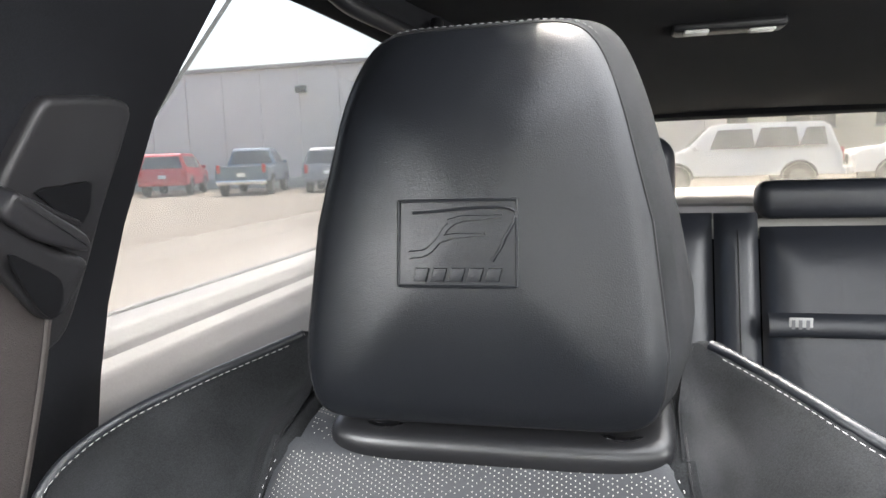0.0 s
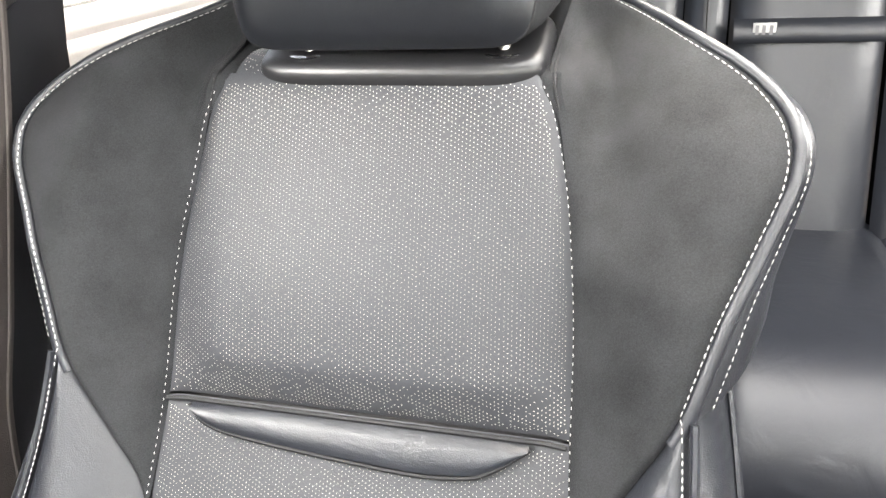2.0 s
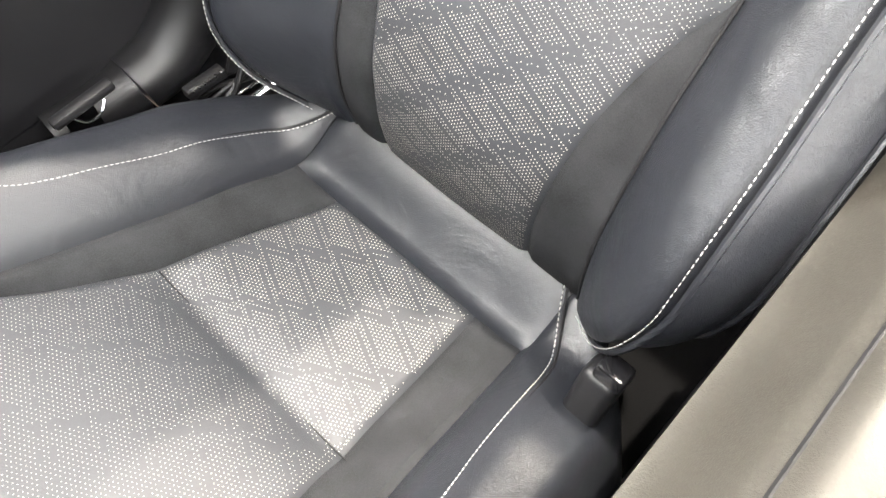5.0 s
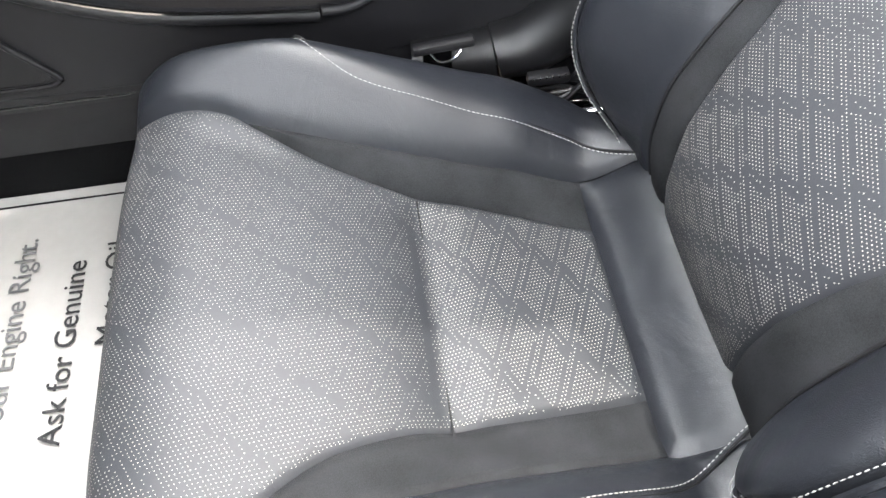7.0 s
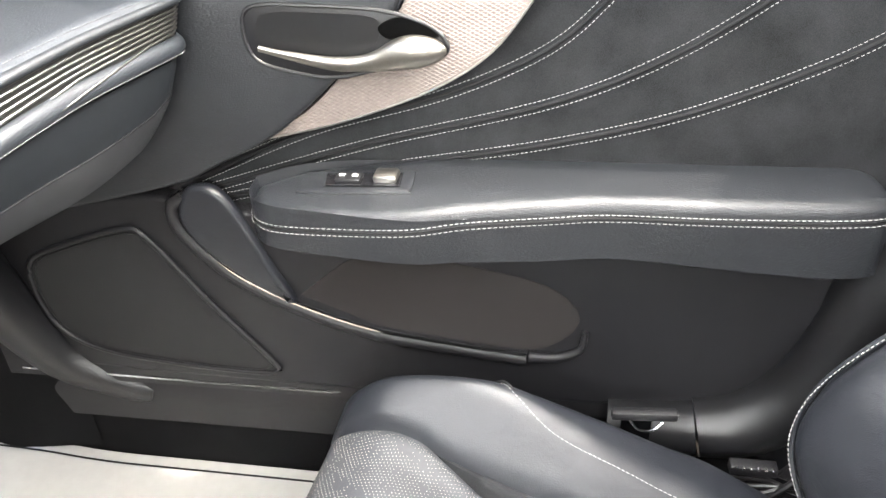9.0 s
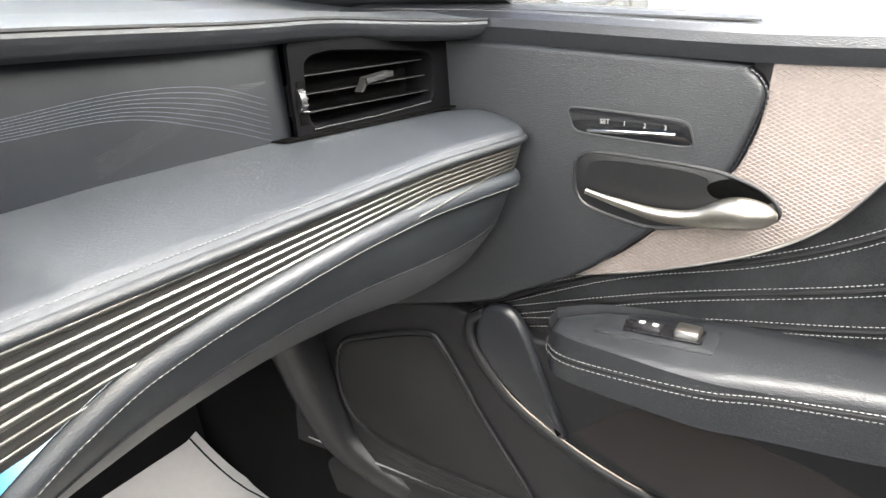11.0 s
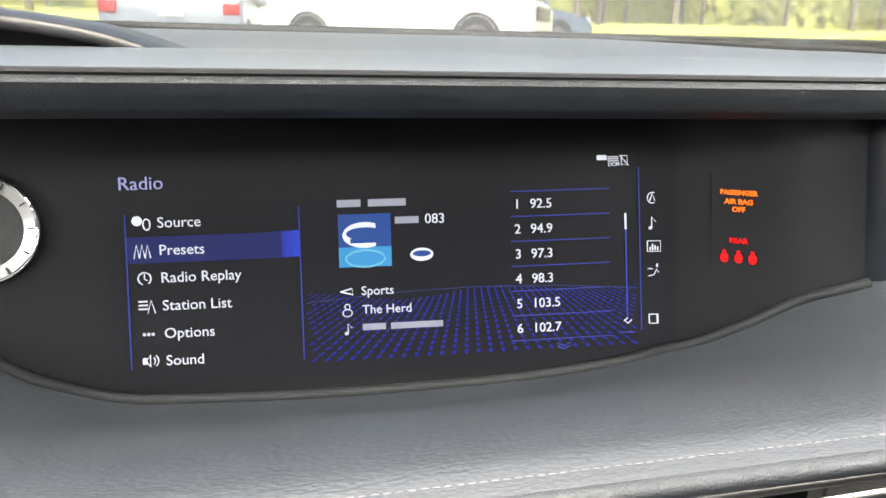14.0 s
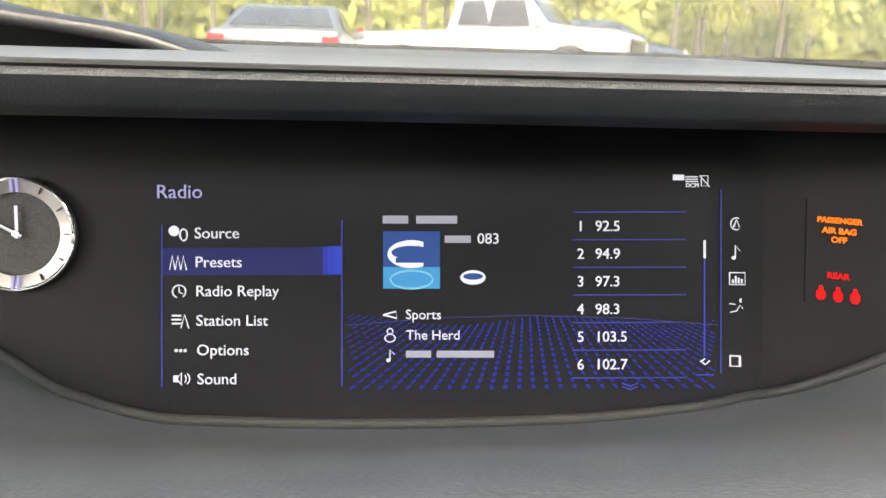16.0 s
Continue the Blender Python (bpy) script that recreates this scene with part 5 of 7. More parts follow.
part("fascia_seam", tube([Vector(fascia(k / 60, 0.34)) + Vector((0, 0.0003, 0)) for k in range(61)], 0.0009, 6), DARK_THREAD, dash)
part("dash_back", box((0.11, -0.64, 0.92), (1.08, 0.03, 0.16), 0.004), DARK_AIR, dash)
part("dash_core", box((0.12, -0.76, 0.80), (1.02, 0.24, 0.30), 0.02), PLASTIC, dash)

# ---- front passenger door ----
DOOR_X = -0.448
door = thing("door_1", (-0.46, -0.20, 0.44), "closed passenger door with leather pad, suede and quilted metallic trim", "car door", kind="structure")


def dx(x, pts):
    return [(x, y, z) for y, z in pts]


def skin(i, j):
    y, z = lerp(-0.74, 0.235, i), lerp(0.43, 0.985, j)
    return (DOOR_X - 0.004 * math.sin(math.pi * j) + (0.022 * (1 - smooth(0.64, 0.70, z))), y, z)


part("door_skin", sheet(skin, 30, 30, flip=True), TRIM, door, "dark soft-touch door base")
part("outer_shell", box((-0.545, -0.25, 0.66), (0.13, 0.99, 0.66), 0.03), surface("car paint", (0.20, 0.21, 0.22), 0.3, metal=0.5, coat=0.6), door)


def sill(i, j):
    """Window ledge: rises from the pad, rolls over to the glass."""
    y = lerp(-0.62, 0.24, i)
    prof = [(-0.425, 0.968), (-0.420, 0.982), (-0.424, 0.990), (-0.436, 0.9945), (-0.470, 0.998), (-0.508, 1.000), (-0.512, 0.992)]
    k = min(5, int(j * 6))
    f = j * 6 - k
    x, z = lerp(prof[k][0], prof[k + 1][0], f), lerp(prof[k][1], prof[k + 1][1], f)
    return (x, y, z + 0.012 * smooth(-0.15, -0.5, y) - 0.008 * smooth(-0.1, 0.2, y))


ledge = part("window_ledge", sheet(sill, 40, 24), DOOR_LEATHER, door, "leather window ledge")
part("ledge_stitching", stitches([Vector(sill(k / 80, 0.50)) + Vector((0, 0, 0.0008)) for k in range(4, 78)], 0.0060, 0.0042, 0.0007), surface("grey thread", (0.14, 0.14, 0.145), 0.7), ledge)
part("glass_seal", tube([Vector(sill(k / 20, 0.97)) + Vector((-0.004, 0, 0.003)) for k in range(21)], 0.005, 8), PLASTIC, door)
part("demist_slot", slab([(-0.452, -0.47, 1.0065), (-0.462, -0.46, 1.007), (-0.462, -0.21, 0.9985), (-0.452, -0.20, 0.998)], (0, 0, 1), 0.0022, 0.001), PLASTIC, ledge)

pad_out = smoothed(dx(DOOR_X, [(-0.62, 0.985), (-0.45, 0.980), (-0.226, 0.968), (-0.200, 0.962), (-0.1865, 0.945), (-0.192, 0.92), (-0.205, 0.883), (-0.222, 0.862), (-0.262, 0.822), (-0.30, 0.788), (-0.337, 0.760), (-0.40, 0.728), (-0.45, 0.706), (-0.62, 0.665)]), 4)
pad_p = part("leather_pad", slab(pad_out, (1, 0, 0), 0.027, 0.006, 3), DOOR_LEATHER, door, "grained black leather upper pad")
edge_pts = [p + Vector((0.0285, -0.004, 0)) for p in pad_out if -0.27 < p.y and p.z < 0.965]
part("pad_cord", stitches([p + Vector((-0.006, 0.0055, 0)) for p in edge_pts], 0.0052, 0.0046, 0.0019), LEATHER, pad_p, "thick black whipped edge stitching")

quilt_pts = [(-0.183, 0.972), (-0.070, 0.967), (-0.060, 0.962), (-0.058, 0.952), (-0.072, 0.92), (-0.088, 0.892), (-0.127, 0.842), (-0.182, 0.807), (-0.266, 0.776), (-0.345, 0.757), (-0.30, 0.785), (-0.256, 0.825), (-0.215, 0.865), (-0.200, 0.885), (-0.188, 0.92)]
quilt = part("metallic_trim", slab(smoothed(dx(DOOR_X - 0.002, quilt_pts + quilt_pts[:1]), 4)[:-1], (1, 0, 0), 0.020, 0), surface("rose-grey metallic", (0.225, 0.19, 0.172), 0.45, metal=0.4, spread=0.1), door, "rose-grey metallic trim with a diamond lattice")


def inside(y, z, poly):
    hit = False
    for (y0, z0), (y1, z1) in zip(poly, poly[1:] + poly[:1]):
        if (z0 > z) != (z1 > z) and y < (y1 - y0) * (z - z0) / (z1 - z0) + y0:
            hit = not hit
    return hit


lattice = []
for slope in (0.52, -0.52):
    for k in range(-80, 116):
        run = []
        for q in range(90):
            y = lerp(-0.35, -0.05, q / 89)
            z = 0.86 + slope * (y + 0.2) + k * 0.0037
            if inside(y, z, quilt_pts):
                run.append((DOOR_X + 0.0181, y, z))
            elif len(run) > 2:
                lattice.append(tube([run[0], run[-1]], 0.00032, 3))
                run = []
            else:
                run = []
        if len(run) > 2:
            lattice.append(tube([run[0], run[-1]], 0.00032, 3))
part("diamond_lattice", joined(*lattice), surface("pale metallic line", (0.27, 0.232, 0.212), 0.42, metal=0.4), quilt)

part("trim_edge", tube(smoothed(dx(DOOR_X + 0.0172, quilt_pts[:10]), 6), 0.0013, 8), SATIN, quilt, "thin satin edge of the trim")

# suede field with three stitched ridges fanning out
suede_f = part("suede_field", slab(smoothed(dx(DOOR_X - 0.006, [(-0.44, 0.695), (-0.30, 0.765), (-0.21, 0.800), (-0.15, 0.845), (-0.12, 0.895), (-0.11, 0.966), (0.225, 0.966), (0.225, 0.70), (-0.20, 0.70), (-0.40, 0.672)]), 3), (1, 0, 0), 0.010, 0.003), SUEDE, door, "charcoal suede door insert")
for pts in ([(-0.43, 0.707), (-0.30, 0.762), (-0.172, 0.799), (-0.081, 0.840), (-0.03, 0.885), (0.011, 0.937), (0.03, 0.962)], [(-0.415, 0.697), (-0.25, 0.748), (-0.076, 0.792), (0.029, 0.838), (0.12, 0.90), (0.20, 0.962)], [(-0.41, 0.684), (-0.237, 0.724), (-0.08, 0.752), (0.039, 0.783), (0.15, 0.83), (0.225, 0.875)]):
    line = smoothed(dx(DOOR_X + 0.0055, pts), 10)
    part("ridge_seam", tube(line, 0.0016, 6), DARK_THREAD, suede_f)
    for off in (-0.0045, 0.0045):
        part("ridge_stitching", stitches([p + Vector((0.0006, -off * 0.45, off)) for p in line], 0.0052, 0.0036, 0.0006), THREAD, suede_f)

# armrest
arm_out = smoothed([(-0.381, -0.338, 0.672), (-0.350, -0.333, 0.672), (-0.331, -0.312, 0.672), (-0.327, -0.265, 0.672), (-0.330, -0.192, 0.672), (-0.346, -0.141, 0.672), (-0.361, -0.065, 0.672), (-0.368, -0.02, 0.672), (-0.368, 0.08, 0.672), (-0.376, 0.190, 0.672), (-0.400, 0.208, 0.672), (-0.45, 0.195, 0.672), (-0.462, 0.10, 0.672), (-0.462, -0.10, 0.672), (-0.440, -0.22, 0.672), (-0.412, -0.300, 0.672), (-0.381, -0.338, 0.672)], 5)[:-1]
def arm_low(y):
    """How far the underside rises or drops along the armrest."""
    return 0.021 * (1 - smooth(-0.34, -0.06, y)) - 0.014 * smooth(-0.02, 0.20, y)


arm_bm = slab([p + Vector((0, 0, 0.006)) for p in arm_out], (0, 0, 1), 0.057, 0.014, 5)
arm_mid = sum(v.co.z for v in arm_bm.verts) / len(arm_bm.verts)
for v in arm_bm.verts:
    if v.co.z < arm_mid:
        v.co.z += arm_low(v.co.y)
arm = part("armrest", arm_bm, DOOR_LEATHER, door, "padded black leather armrest")
inner_edge = [p for p in arm_out if p.x > -0.405 and p.y < 0.20]
for h, off in ((0.0500, 0.0012), (0.0435, 0.0016)):
    line = []
    for p in inner_edge:
        line.append(Vector((p.x + off * 0.4, p.y - (off if p.y < -0.33 else 0), p.z + h)))
    part("armrest_stitching", stitches(line, 0.0058, 0.0042, 0.0007), THREAD, arm, "white twin stitching")
part("lower_edge", tube([Vector((p.x - 0.003, p.y, p.z + 0.0105 + arm_low(p.y))) for p in inner_edge], 0.0022, 6), LEATHER, arm)
part("armrest_seam", tube([Vector((p.x + 0.0004, p.y, p.z + 0.0468)) for p in inner_edge], 0.0012, 6), DARK_THREAD, arm)


def on_arm(x, y, h=0.0):
    return Vector((x, y, 0.7340 + h))


plate_s = part("switch_plate", slab(closed([on_arm(-0.398, -0.297), on_arm(-0.4045, -0.290), on_arm(-0.413, -0.204), on_arm(-0.407, -0.196), on_arm(-0.374, -0.194), on_arm(-0.3675, -0.202), on_arm(-0.363, -0.286), on_arm(-0.369, -0.296)], 4), (0, 0, 1), 0.0030, 0.0018), DOOR_LEATHER, arm, "grey window switch plate")
part("switch_well", slab([on_arm(-0.398, -0.276, 0.004), on_arm(-0.404, -0.206, 0.004), on_arm(-0.378, -0.204, 0.004), on_arm(-0.374, -0.272, 0.004)], (0, 0, 1), 0.0006, 0), GLOSS, plate_s)
part("window_switch", box((-0.391, -0.219, 0.7415), (0.020, 0.022, 0.008), 0.003), SATIN, plate_s, "silver window switch")
part("lock_switch", box((-0.388, -0.253, 0.740), (0.016, 0.024, 0.004), 0.0015), PLASTIC, plate_s)
for y in (-0.259, -0.247):
    part("switch_mark", box((-0.388, y, 0.7425), (0.005, 0.005, 0.0006), 0), THREAD, plate_s)

# seat memory panel
def slot(cy, cz, hy, hz, x, n=44, e=0.30, tilt=-0.048):
    """A rounded slot outline on the door."""
    out = []
    for k in range(n):
        c, q = math.cos(k * 2 * math.pi / n), math.sin(k * 2 * math.pi / n)
        y, z = hy * math.copysign(abs(c) ** e, c), hz * math.copysign(abs(q) ** e, q)
        out.append((x, cy + y - 0.004 * z / hz, cz + z + tilt * y))
    return out


mem = part("memory_panel", slab(slot(-0.2935, 0.9105, 0.0540, 0.0112, DOOR_X + 0.0262), (1, 0, 0), 0.0016, 0.0006), GLOSS, door, "gloss black seat memory switch panel")
part("memory_rim", tube([*slot(-0.2935, 0.9105, 0.0545, 0.0117, DOOR_X + 0.0272), slot(-0.2935, 0.9105, 0.0545, 0.0117, DOOR_X + 0.0272)[0]], 0.0011, 6), PLASTIC, mem)
part("memory_bar", box((-0.4200, -0.292, 0.9055), (0.003, 0.080, 0.0030), 0.001, turn=Matrix.Rotation(radians(1.8), 3, "X")), CHROME, mem)
for text, y in (("SET", -0.320), ("1", -0.299), ("2", -0.281), ("3", -0.263)):
    words("memory_text", text, 0.0058, (DOOR_X + 0.0282, y, 0.911 - 0.03 * (y + 0.3)), (0, 1, 0), (0, 0, 1), THREAD, mem)

# inner handle in its cup
cup_pts = [(-0.329, 0.884), (-0.342, 0.868), (-0.335, 0.838), (-0.300, 0.826), (-0.262, 0.822), (-0.215, 0.832), (-0.168, 0.842), (-0.166, 0.856), (-0.185, 0.870), (-0.222, 0.880), (-0.28, 0.884)]
cup = part("handle_cup", slab(closed(dx(DOOR_X + 0.0245, cup_pts), 6), (1, 0, 0), 0.0035, 0.002), PLASTIC, door, "black recessed handle cup")
# flat dark slab paints the shade of the uncarved cup
part("cup_shade_slab", slab(closed(dx(DOOR_X + 0.027, [(-0.318, 0.878), (-0.330, 0.868), (-0.327, 0.850), (-0.27, 0.842), (-0.232, 0.846), (-0.222, 0.872), (-0.27, 0.878)]), 4), (1, 0, 0), 0.0012, 0), surface("cup shade", (0.007, 0.007, 0.0075), 0.35), cup)
part("cup_rim", tube([*closed(dx(DOOR_X + 0.028, cup_pts), 6), Vector((DOOR_X + 0.028, *cup_pts[0]))], 0.0018, 8), PLASTIC, cup)
lever = smoothed(dx(DOOR_X + 0.040, [(-0.326, 0.851), (-0.30, 0.845), (-0.26, 0.838), (-0.225, 0.840), (-0.195, 0.848), (-0.163, 0.850)]), 20)
part("door_handle", tube(lever, lambda t: (0.0028 + 0.0038 * smooth(0.05, 0.5, t) + 0.0078 * smooth(0.5, 0.82, t)) * max(0.04, 1 - max(0.0, (t - 0.80) / 0.20) ** 2) ** 0.5, 24, ((1, 0, 0), 0.75)), surface("brushed nickel", (0.34, 0.32, 0.285), 0.33, metal=1.0, spread=0.08), door, "satin silver door lever")
# another dark slab for the shade behind the lever
part("lever_shade_slab", slab(closed(dx(DOOR_X + 0.0275, [(-0.222, 0.866), (-0.205, 0.874), (-0.182, 0.870), (-0.170, 0.858), (-0.19, 0.856), (-0.214, 0.856)]), 5), (1, 0, 0), 0.0016, 0.0006), DARK_AIR, cup)

# lower door: pocket, bright strip, speaker
LOW_X = -0.426
part("lower_panel", slab(smoothed(dx(LOW_X - 0.02, [(-0.70, 0.66), (-0.52, 0.690), (-0.46, 0.690), (-0.30, 0.672), (0.20, 0.672), (0.207, 0.634), (0.155, 0.489), (0.116, 0.462), (0.05, 0.450), (-0.30, 0.444), (-0.62, 0.452), (-0.70, 0.47)]), 3), (1, 0, 0), 0.020, 0.006, 3), TRIM, door, "dark plastic lower door panel")
part("pocket_lining", slab(smoothed(dx(LOW_X - 0.003, [(-0.335, 0.578), (-0.265, 0.632), (-0.20, 0.632), (-0.132, 0.621), (-0.075, 0.606), (-0.043, 0.580), (-0.040, 0.556), (-0.06, 0.534), (-0.10, 0.522), (-0.25, 0.542)]), 4), (1, 0, 0), 0.0042, 0.001), surface("brown felt", (0.0125, 0.0098, 0.0094), 0.95, grain=0.6, scale=2000), door, "brown-black felt door pocket")
strip = smoothed(dx(LOW_X + 0.004, [(-0.440, 0.703), (-0.456, 0.690), (-0.4545, 0.664), (-0.430, 0.630), (-0.398, 0.600), (-0.338, 0.567), (-0.261, 0.540), (-0.18, 0.527), (-0.092, 0.5165)]), 8)
part("pocket_lip", tube([p + Vector((-0.002, 0, -0.007)) for p in strip], 0.0075, 10), TRIM, door)
part("bright_strip", tube(strip, 0.0026, 8), CHROME, door, "chrome strip along the door pocket")
part("strip_end", tube(smoothed(dx(LOW_X + 0.004, [(-0.089, 0.5155), (-0.06, 0.516), (-0.036, 0.528), (-0.031, 0.552)]), 6), lambda t: 0.0065 * (1 - 0.5 * t), 10), TRIM, door)
part("pull_wedge", slab(closed(dx(LOW_X - 0.002, [(-0.440, 0.700), (-0.422, 0.709), (-0.402, 0.704), (-0.383, 0.676), (-0.357, 0.612), (-0.339, 0.571), (-0.362, 0.580), (-0.398, 0.604), (-0.430, 0.634), (-0.449, 0.668)]), 5), (1, 0, 0), 0.012, 0.008, 4), LEATHER, door, "leather wedge beside the pocket")
spk_pts = [(-0.522, 0.652), (-0.60, 0.628), (-0.645, 0.606), (-0.655, 0.56), (-0.640, 0.510), (-0.593, 0.482), (-0.50, 0.468), (-0.405, 0.463), (-0.380, 0.468), (-0.382, 0.482), (-0.44, 0.56), (-0.494, 0.640)]
spk = part("speaker_grille", slab(closed(dx(LOW_X - 0.001, spk_pts), 5), (1, 0, 0), 0.0025, 0.001), surface("grille cloth", (0.0085, 0.0085, 0.0092), 0.75, grain=1.0, scale=1400, voronoi=True), door, "black speaker grille")
part("grille_rim", tube([*closed(dx(LOW_X + 0.002, spk_pts), 5), Vector((LOW_X + 0.002, *spk_pts[0]))], 0.0034, 10), TRIM, spk)
part("grille_line", tube([*closed(dx(LOW_X + 0.0022, [(-0.525 + (y + 0.525) * 0.945, 0.548 + (z - 0.548) * 0.945) for y, z in spk_pts]), 5), Vector((LOW_X + 0.0022, -0.525 + (spk_pts[0][0] + 0.525) * 0.945, 0.548 + (spk_pts[0][1] - 0.548) * 0.945))], 0.0009, 6), TRIM, spk)
part("door_glass", pane([(-0.505, -0.50, 0.99), (-0.505, 0.22, 0.99), (-0.345, 0.33, 1.29), (-0.345, 0.05, 1.29)]), GLASS, door, flat=True).visible_shadow = False
part("mirror_sail", slab([(-0.505, -0.76, 1.0), (-0.498, -0.445, 1.008), (-0.42, -0.43, 1.13), (-0.44, -0.50, 1.14), (-0.495, -0.67, 1.09)], (1, 0, 0.3), 0.02, 0.004), PLASTIC, door, "black mirror triangle")

# door mirror
mirror = thing("door_mirror", (-0.60, -0.545, 1.02), "dark door mirror on the passenger side", "mirror")
def mir(i, j):
    th, ph = i * 2 * math.pi, j * math.pi * 0.5
    r = math.cos(ph) ** 0.5
    return (-0.845 + 0.165 * r * math.copysign(abs(math.cos(th)) ** 0.6, math.cos(th)), -0.500 - 0.10 * math.sin(ph), 1.080 + 0.085 * r * math.copysign(abs(math.sin(th)) ** 0.6, math.sin(th)))
part("housing", sheet(mir, 32, 10, flip=True), surface("mirror paint", (0.03, 0.032, 0.036), 0.2, coat=0.8), mirror)
part("mirror_glass", slab([mir(k / 32, 0.04) for k in range(32)], (0, 1, 0), 0.003, 0), surface("mirror silver", (0.9, 0.9, 0.9), 0.01, metal=1.0, spread=0.01), mirror, "silvered mirror glass")
part("mirror_rim", tube([mir(k / 32, 0.0) for k in range(33)], 0.006, 8), GLOSS, mirror)
part("mirror_arm", box((-0.61, -0.545, 1.02), (0.22, 0.06, 0.03), 0.01), PLASTIC, mirror)

# ---- cabin shell ----
CL = 0.32


def both(name, bm_fn, material, label, category):
    for s in (1, -1):
        single(name, bm_fn(s), material, label, category, kind="structure")


def X(x, s):
    return x if s > 0 else 2 * CL - x


single("floor", joined(box((CL, 0.45, 0.14), (1.66, 2.6, 0.26), 0.03), box((CL, -0.80, 0.125), (1.66, 0.55, 0.25), 0.03)), CARPET, "black carpeted car floor", "floor", kind="structure")
single("footwell", sheet(lambda i, j: (lerp(-0.42, 0.18, i), lerp(-0.60, -1.02, j), 0.258 + 0.08 * smooth(0, 0.8, j) * j + 0.45 * smooth(0.75, 1.0, j)), 10, 20), CARPET, "black carpet rising at the footwell front", "carpet", kind="structure")
single("firewall", box((CL, -1.05, 0.62), (1.66, 0.04, 0.85), 0.01), CARPET, "black bulkhead behind the dashboard", "wall", kind="structure")
single("sill_cover", sheet(lambda i, j: (-0.446 + 0.016 * math.sin(math.pi * min(1, j * 1.6) * 0.5) - 0.004 * j, lerp(-0.78, 0.06, i), 0.452 - 0.094 * j), 20, 10, flip=True), TRIM, "grey plastic door sill cover", "sill", kind="structure")
single("sill_carpet", sheet(lambda i, j: (-0.440 - 0.004 * math.sin(math.pi * j), lerp(-0.75, 0.40, i), lerp(0.365, 0.262, j)), 20, 6, flip=True), CARPET, "black carpet below the door sill", "carpet", kind="structure")
single("sill_strip", tube([(-0.428, -0.72, 0.440), (-0.428, -0.32, 0.437), (-0.432, -0.27, 0.442)], 0.003, 8), CHROME, "bright sill edge strip", "trim", kind="structure")
single("kick_panel", sheet(lambda i, j: (-0.438 + 0.022 * math.sin(math.pi * i) * (1 - j), lerp(-0.66, -0.98, i), lerp(0.30, 0.72, j)), 12, 12, flip=True), CARPET, "black carpeted kick panel", "trim", kind="structure")
single("kick_moulding", tube(smoothed([(-0.36, -0.70, 0.74), (-0.40, -0.70, 0.60), (-0.430, -0.665, 0.47), (-0.446, -0.60, 0.415), (-0.450, -0.56, 0.400)], 8), lambda t: 0.040 - 0.020 * t, 18), PLASTIC, "rounded grey plastic moulding by the sill", "trim", kind="structure")
single("pillar_foot", tube(smoothed([(-0.418, 0.092, 0.437), (-0.418, 0.14, 0.448), (-0.420, 0.19, 0.492), (-0.424, 0.225, 0.57), (-0.428, 0.245, 0.68)], 8), lambda t: 0.034 + 0.012 * t, 18), PLASTIC, "rounded black trim at the foot of the pillar", "trim", kind="structure")
single("sill_end", tube([(-0.424, 0.0, 0.428), (-0.420, 0.05, 0.430), (-0.418, 0.0905, 0.436)], 0.031, 18), PLASTIC, "black end piece of the sill cover", "trim", kind="structure")


def b_pillar(s):
    zs = [0.34, 0.50, 0.66, 0.80, 0.92, 1.0, 1.06, 1.12, 1.2, 1.29, 1.33]
    front = knots((0.34, 0.10), (0.46, 0.135), (0.55, 0.20), (0.66, 0.232), (0.95, 0.262), (1.1, 0.30), (1.33, 0.33))
    rear = knots((0.34, 0.46), (0.66, 0.50), (0.97, 0.550), (1.05, 0.548), (1.12, 0.548), (1.2, 0.556), (1.29, 0.585), (1.33, 0.66))
    xin = knots((0.34, -0.415), (0.66, -0.425), (0.95, -0.405), (1.05, -0.385), (1.12, -0.362), (1.2, -0.333), (1.29, -0.29), (1.33, -0.24))
    rings = []
    for z in zs:
        x, f, r = xin(z), front(z), rear(z)
        rings.append([(X(a, s), b, z) for a, b in ((x - 0.10, f), (x - 0.02, f + 0.004), (x - 0.002, f + 0.025), (x + 0.004, (f + r) / 2), (x - 0.004, r - 0.02), (x - 0.02, r - 0.003), (x - 0.10, r))])
    return loft(rings)


both("b_pillar", b_pillar, PILLAR, "dark fabric-covered B-pillar beside the front seat", "pillar")


def a_pillar(s):
    path = smoothed([(-0.565, -0.93, 0.98), (-0.53, -0.80, 1.06), (-0.465, -0.55, 1.165), (-0.37, -0.25, 1.27), (-0.31, 0.02, 1.325)], 6)
    return tube([(X(p.x, s), p.y, p.z) for p in path], lambda t: 0.085 - 0.035 * t, 18)


both("a_pillar", a_pillar, A_FABRIC, "blue-grey fabric A-pillar trim", "pillar")


def c_pillar(s):
    rings = []
    for k in range(9):
        t = k / 8
        z = lerp(0.98, 1.33, t)
        x = lerp(-0.42, -0.21, t ** 1.2)
        f, r = lerp(1.32, 1.02, t ** 1.3), lerp(1.95, 1.55, t)
        rings.append([(X(a, s), b, z) for a, b in ((x - 0.10, f - 0.02), (x - 0.005, f), (x + 0.01, f + 0.10), (x + 0.02, r), (x - 0.10, r + 0.03))])
    return loft(rings)


both("c_pillar", c_pillar, FABRIC, "dark fabric C-pillar", "pillar")


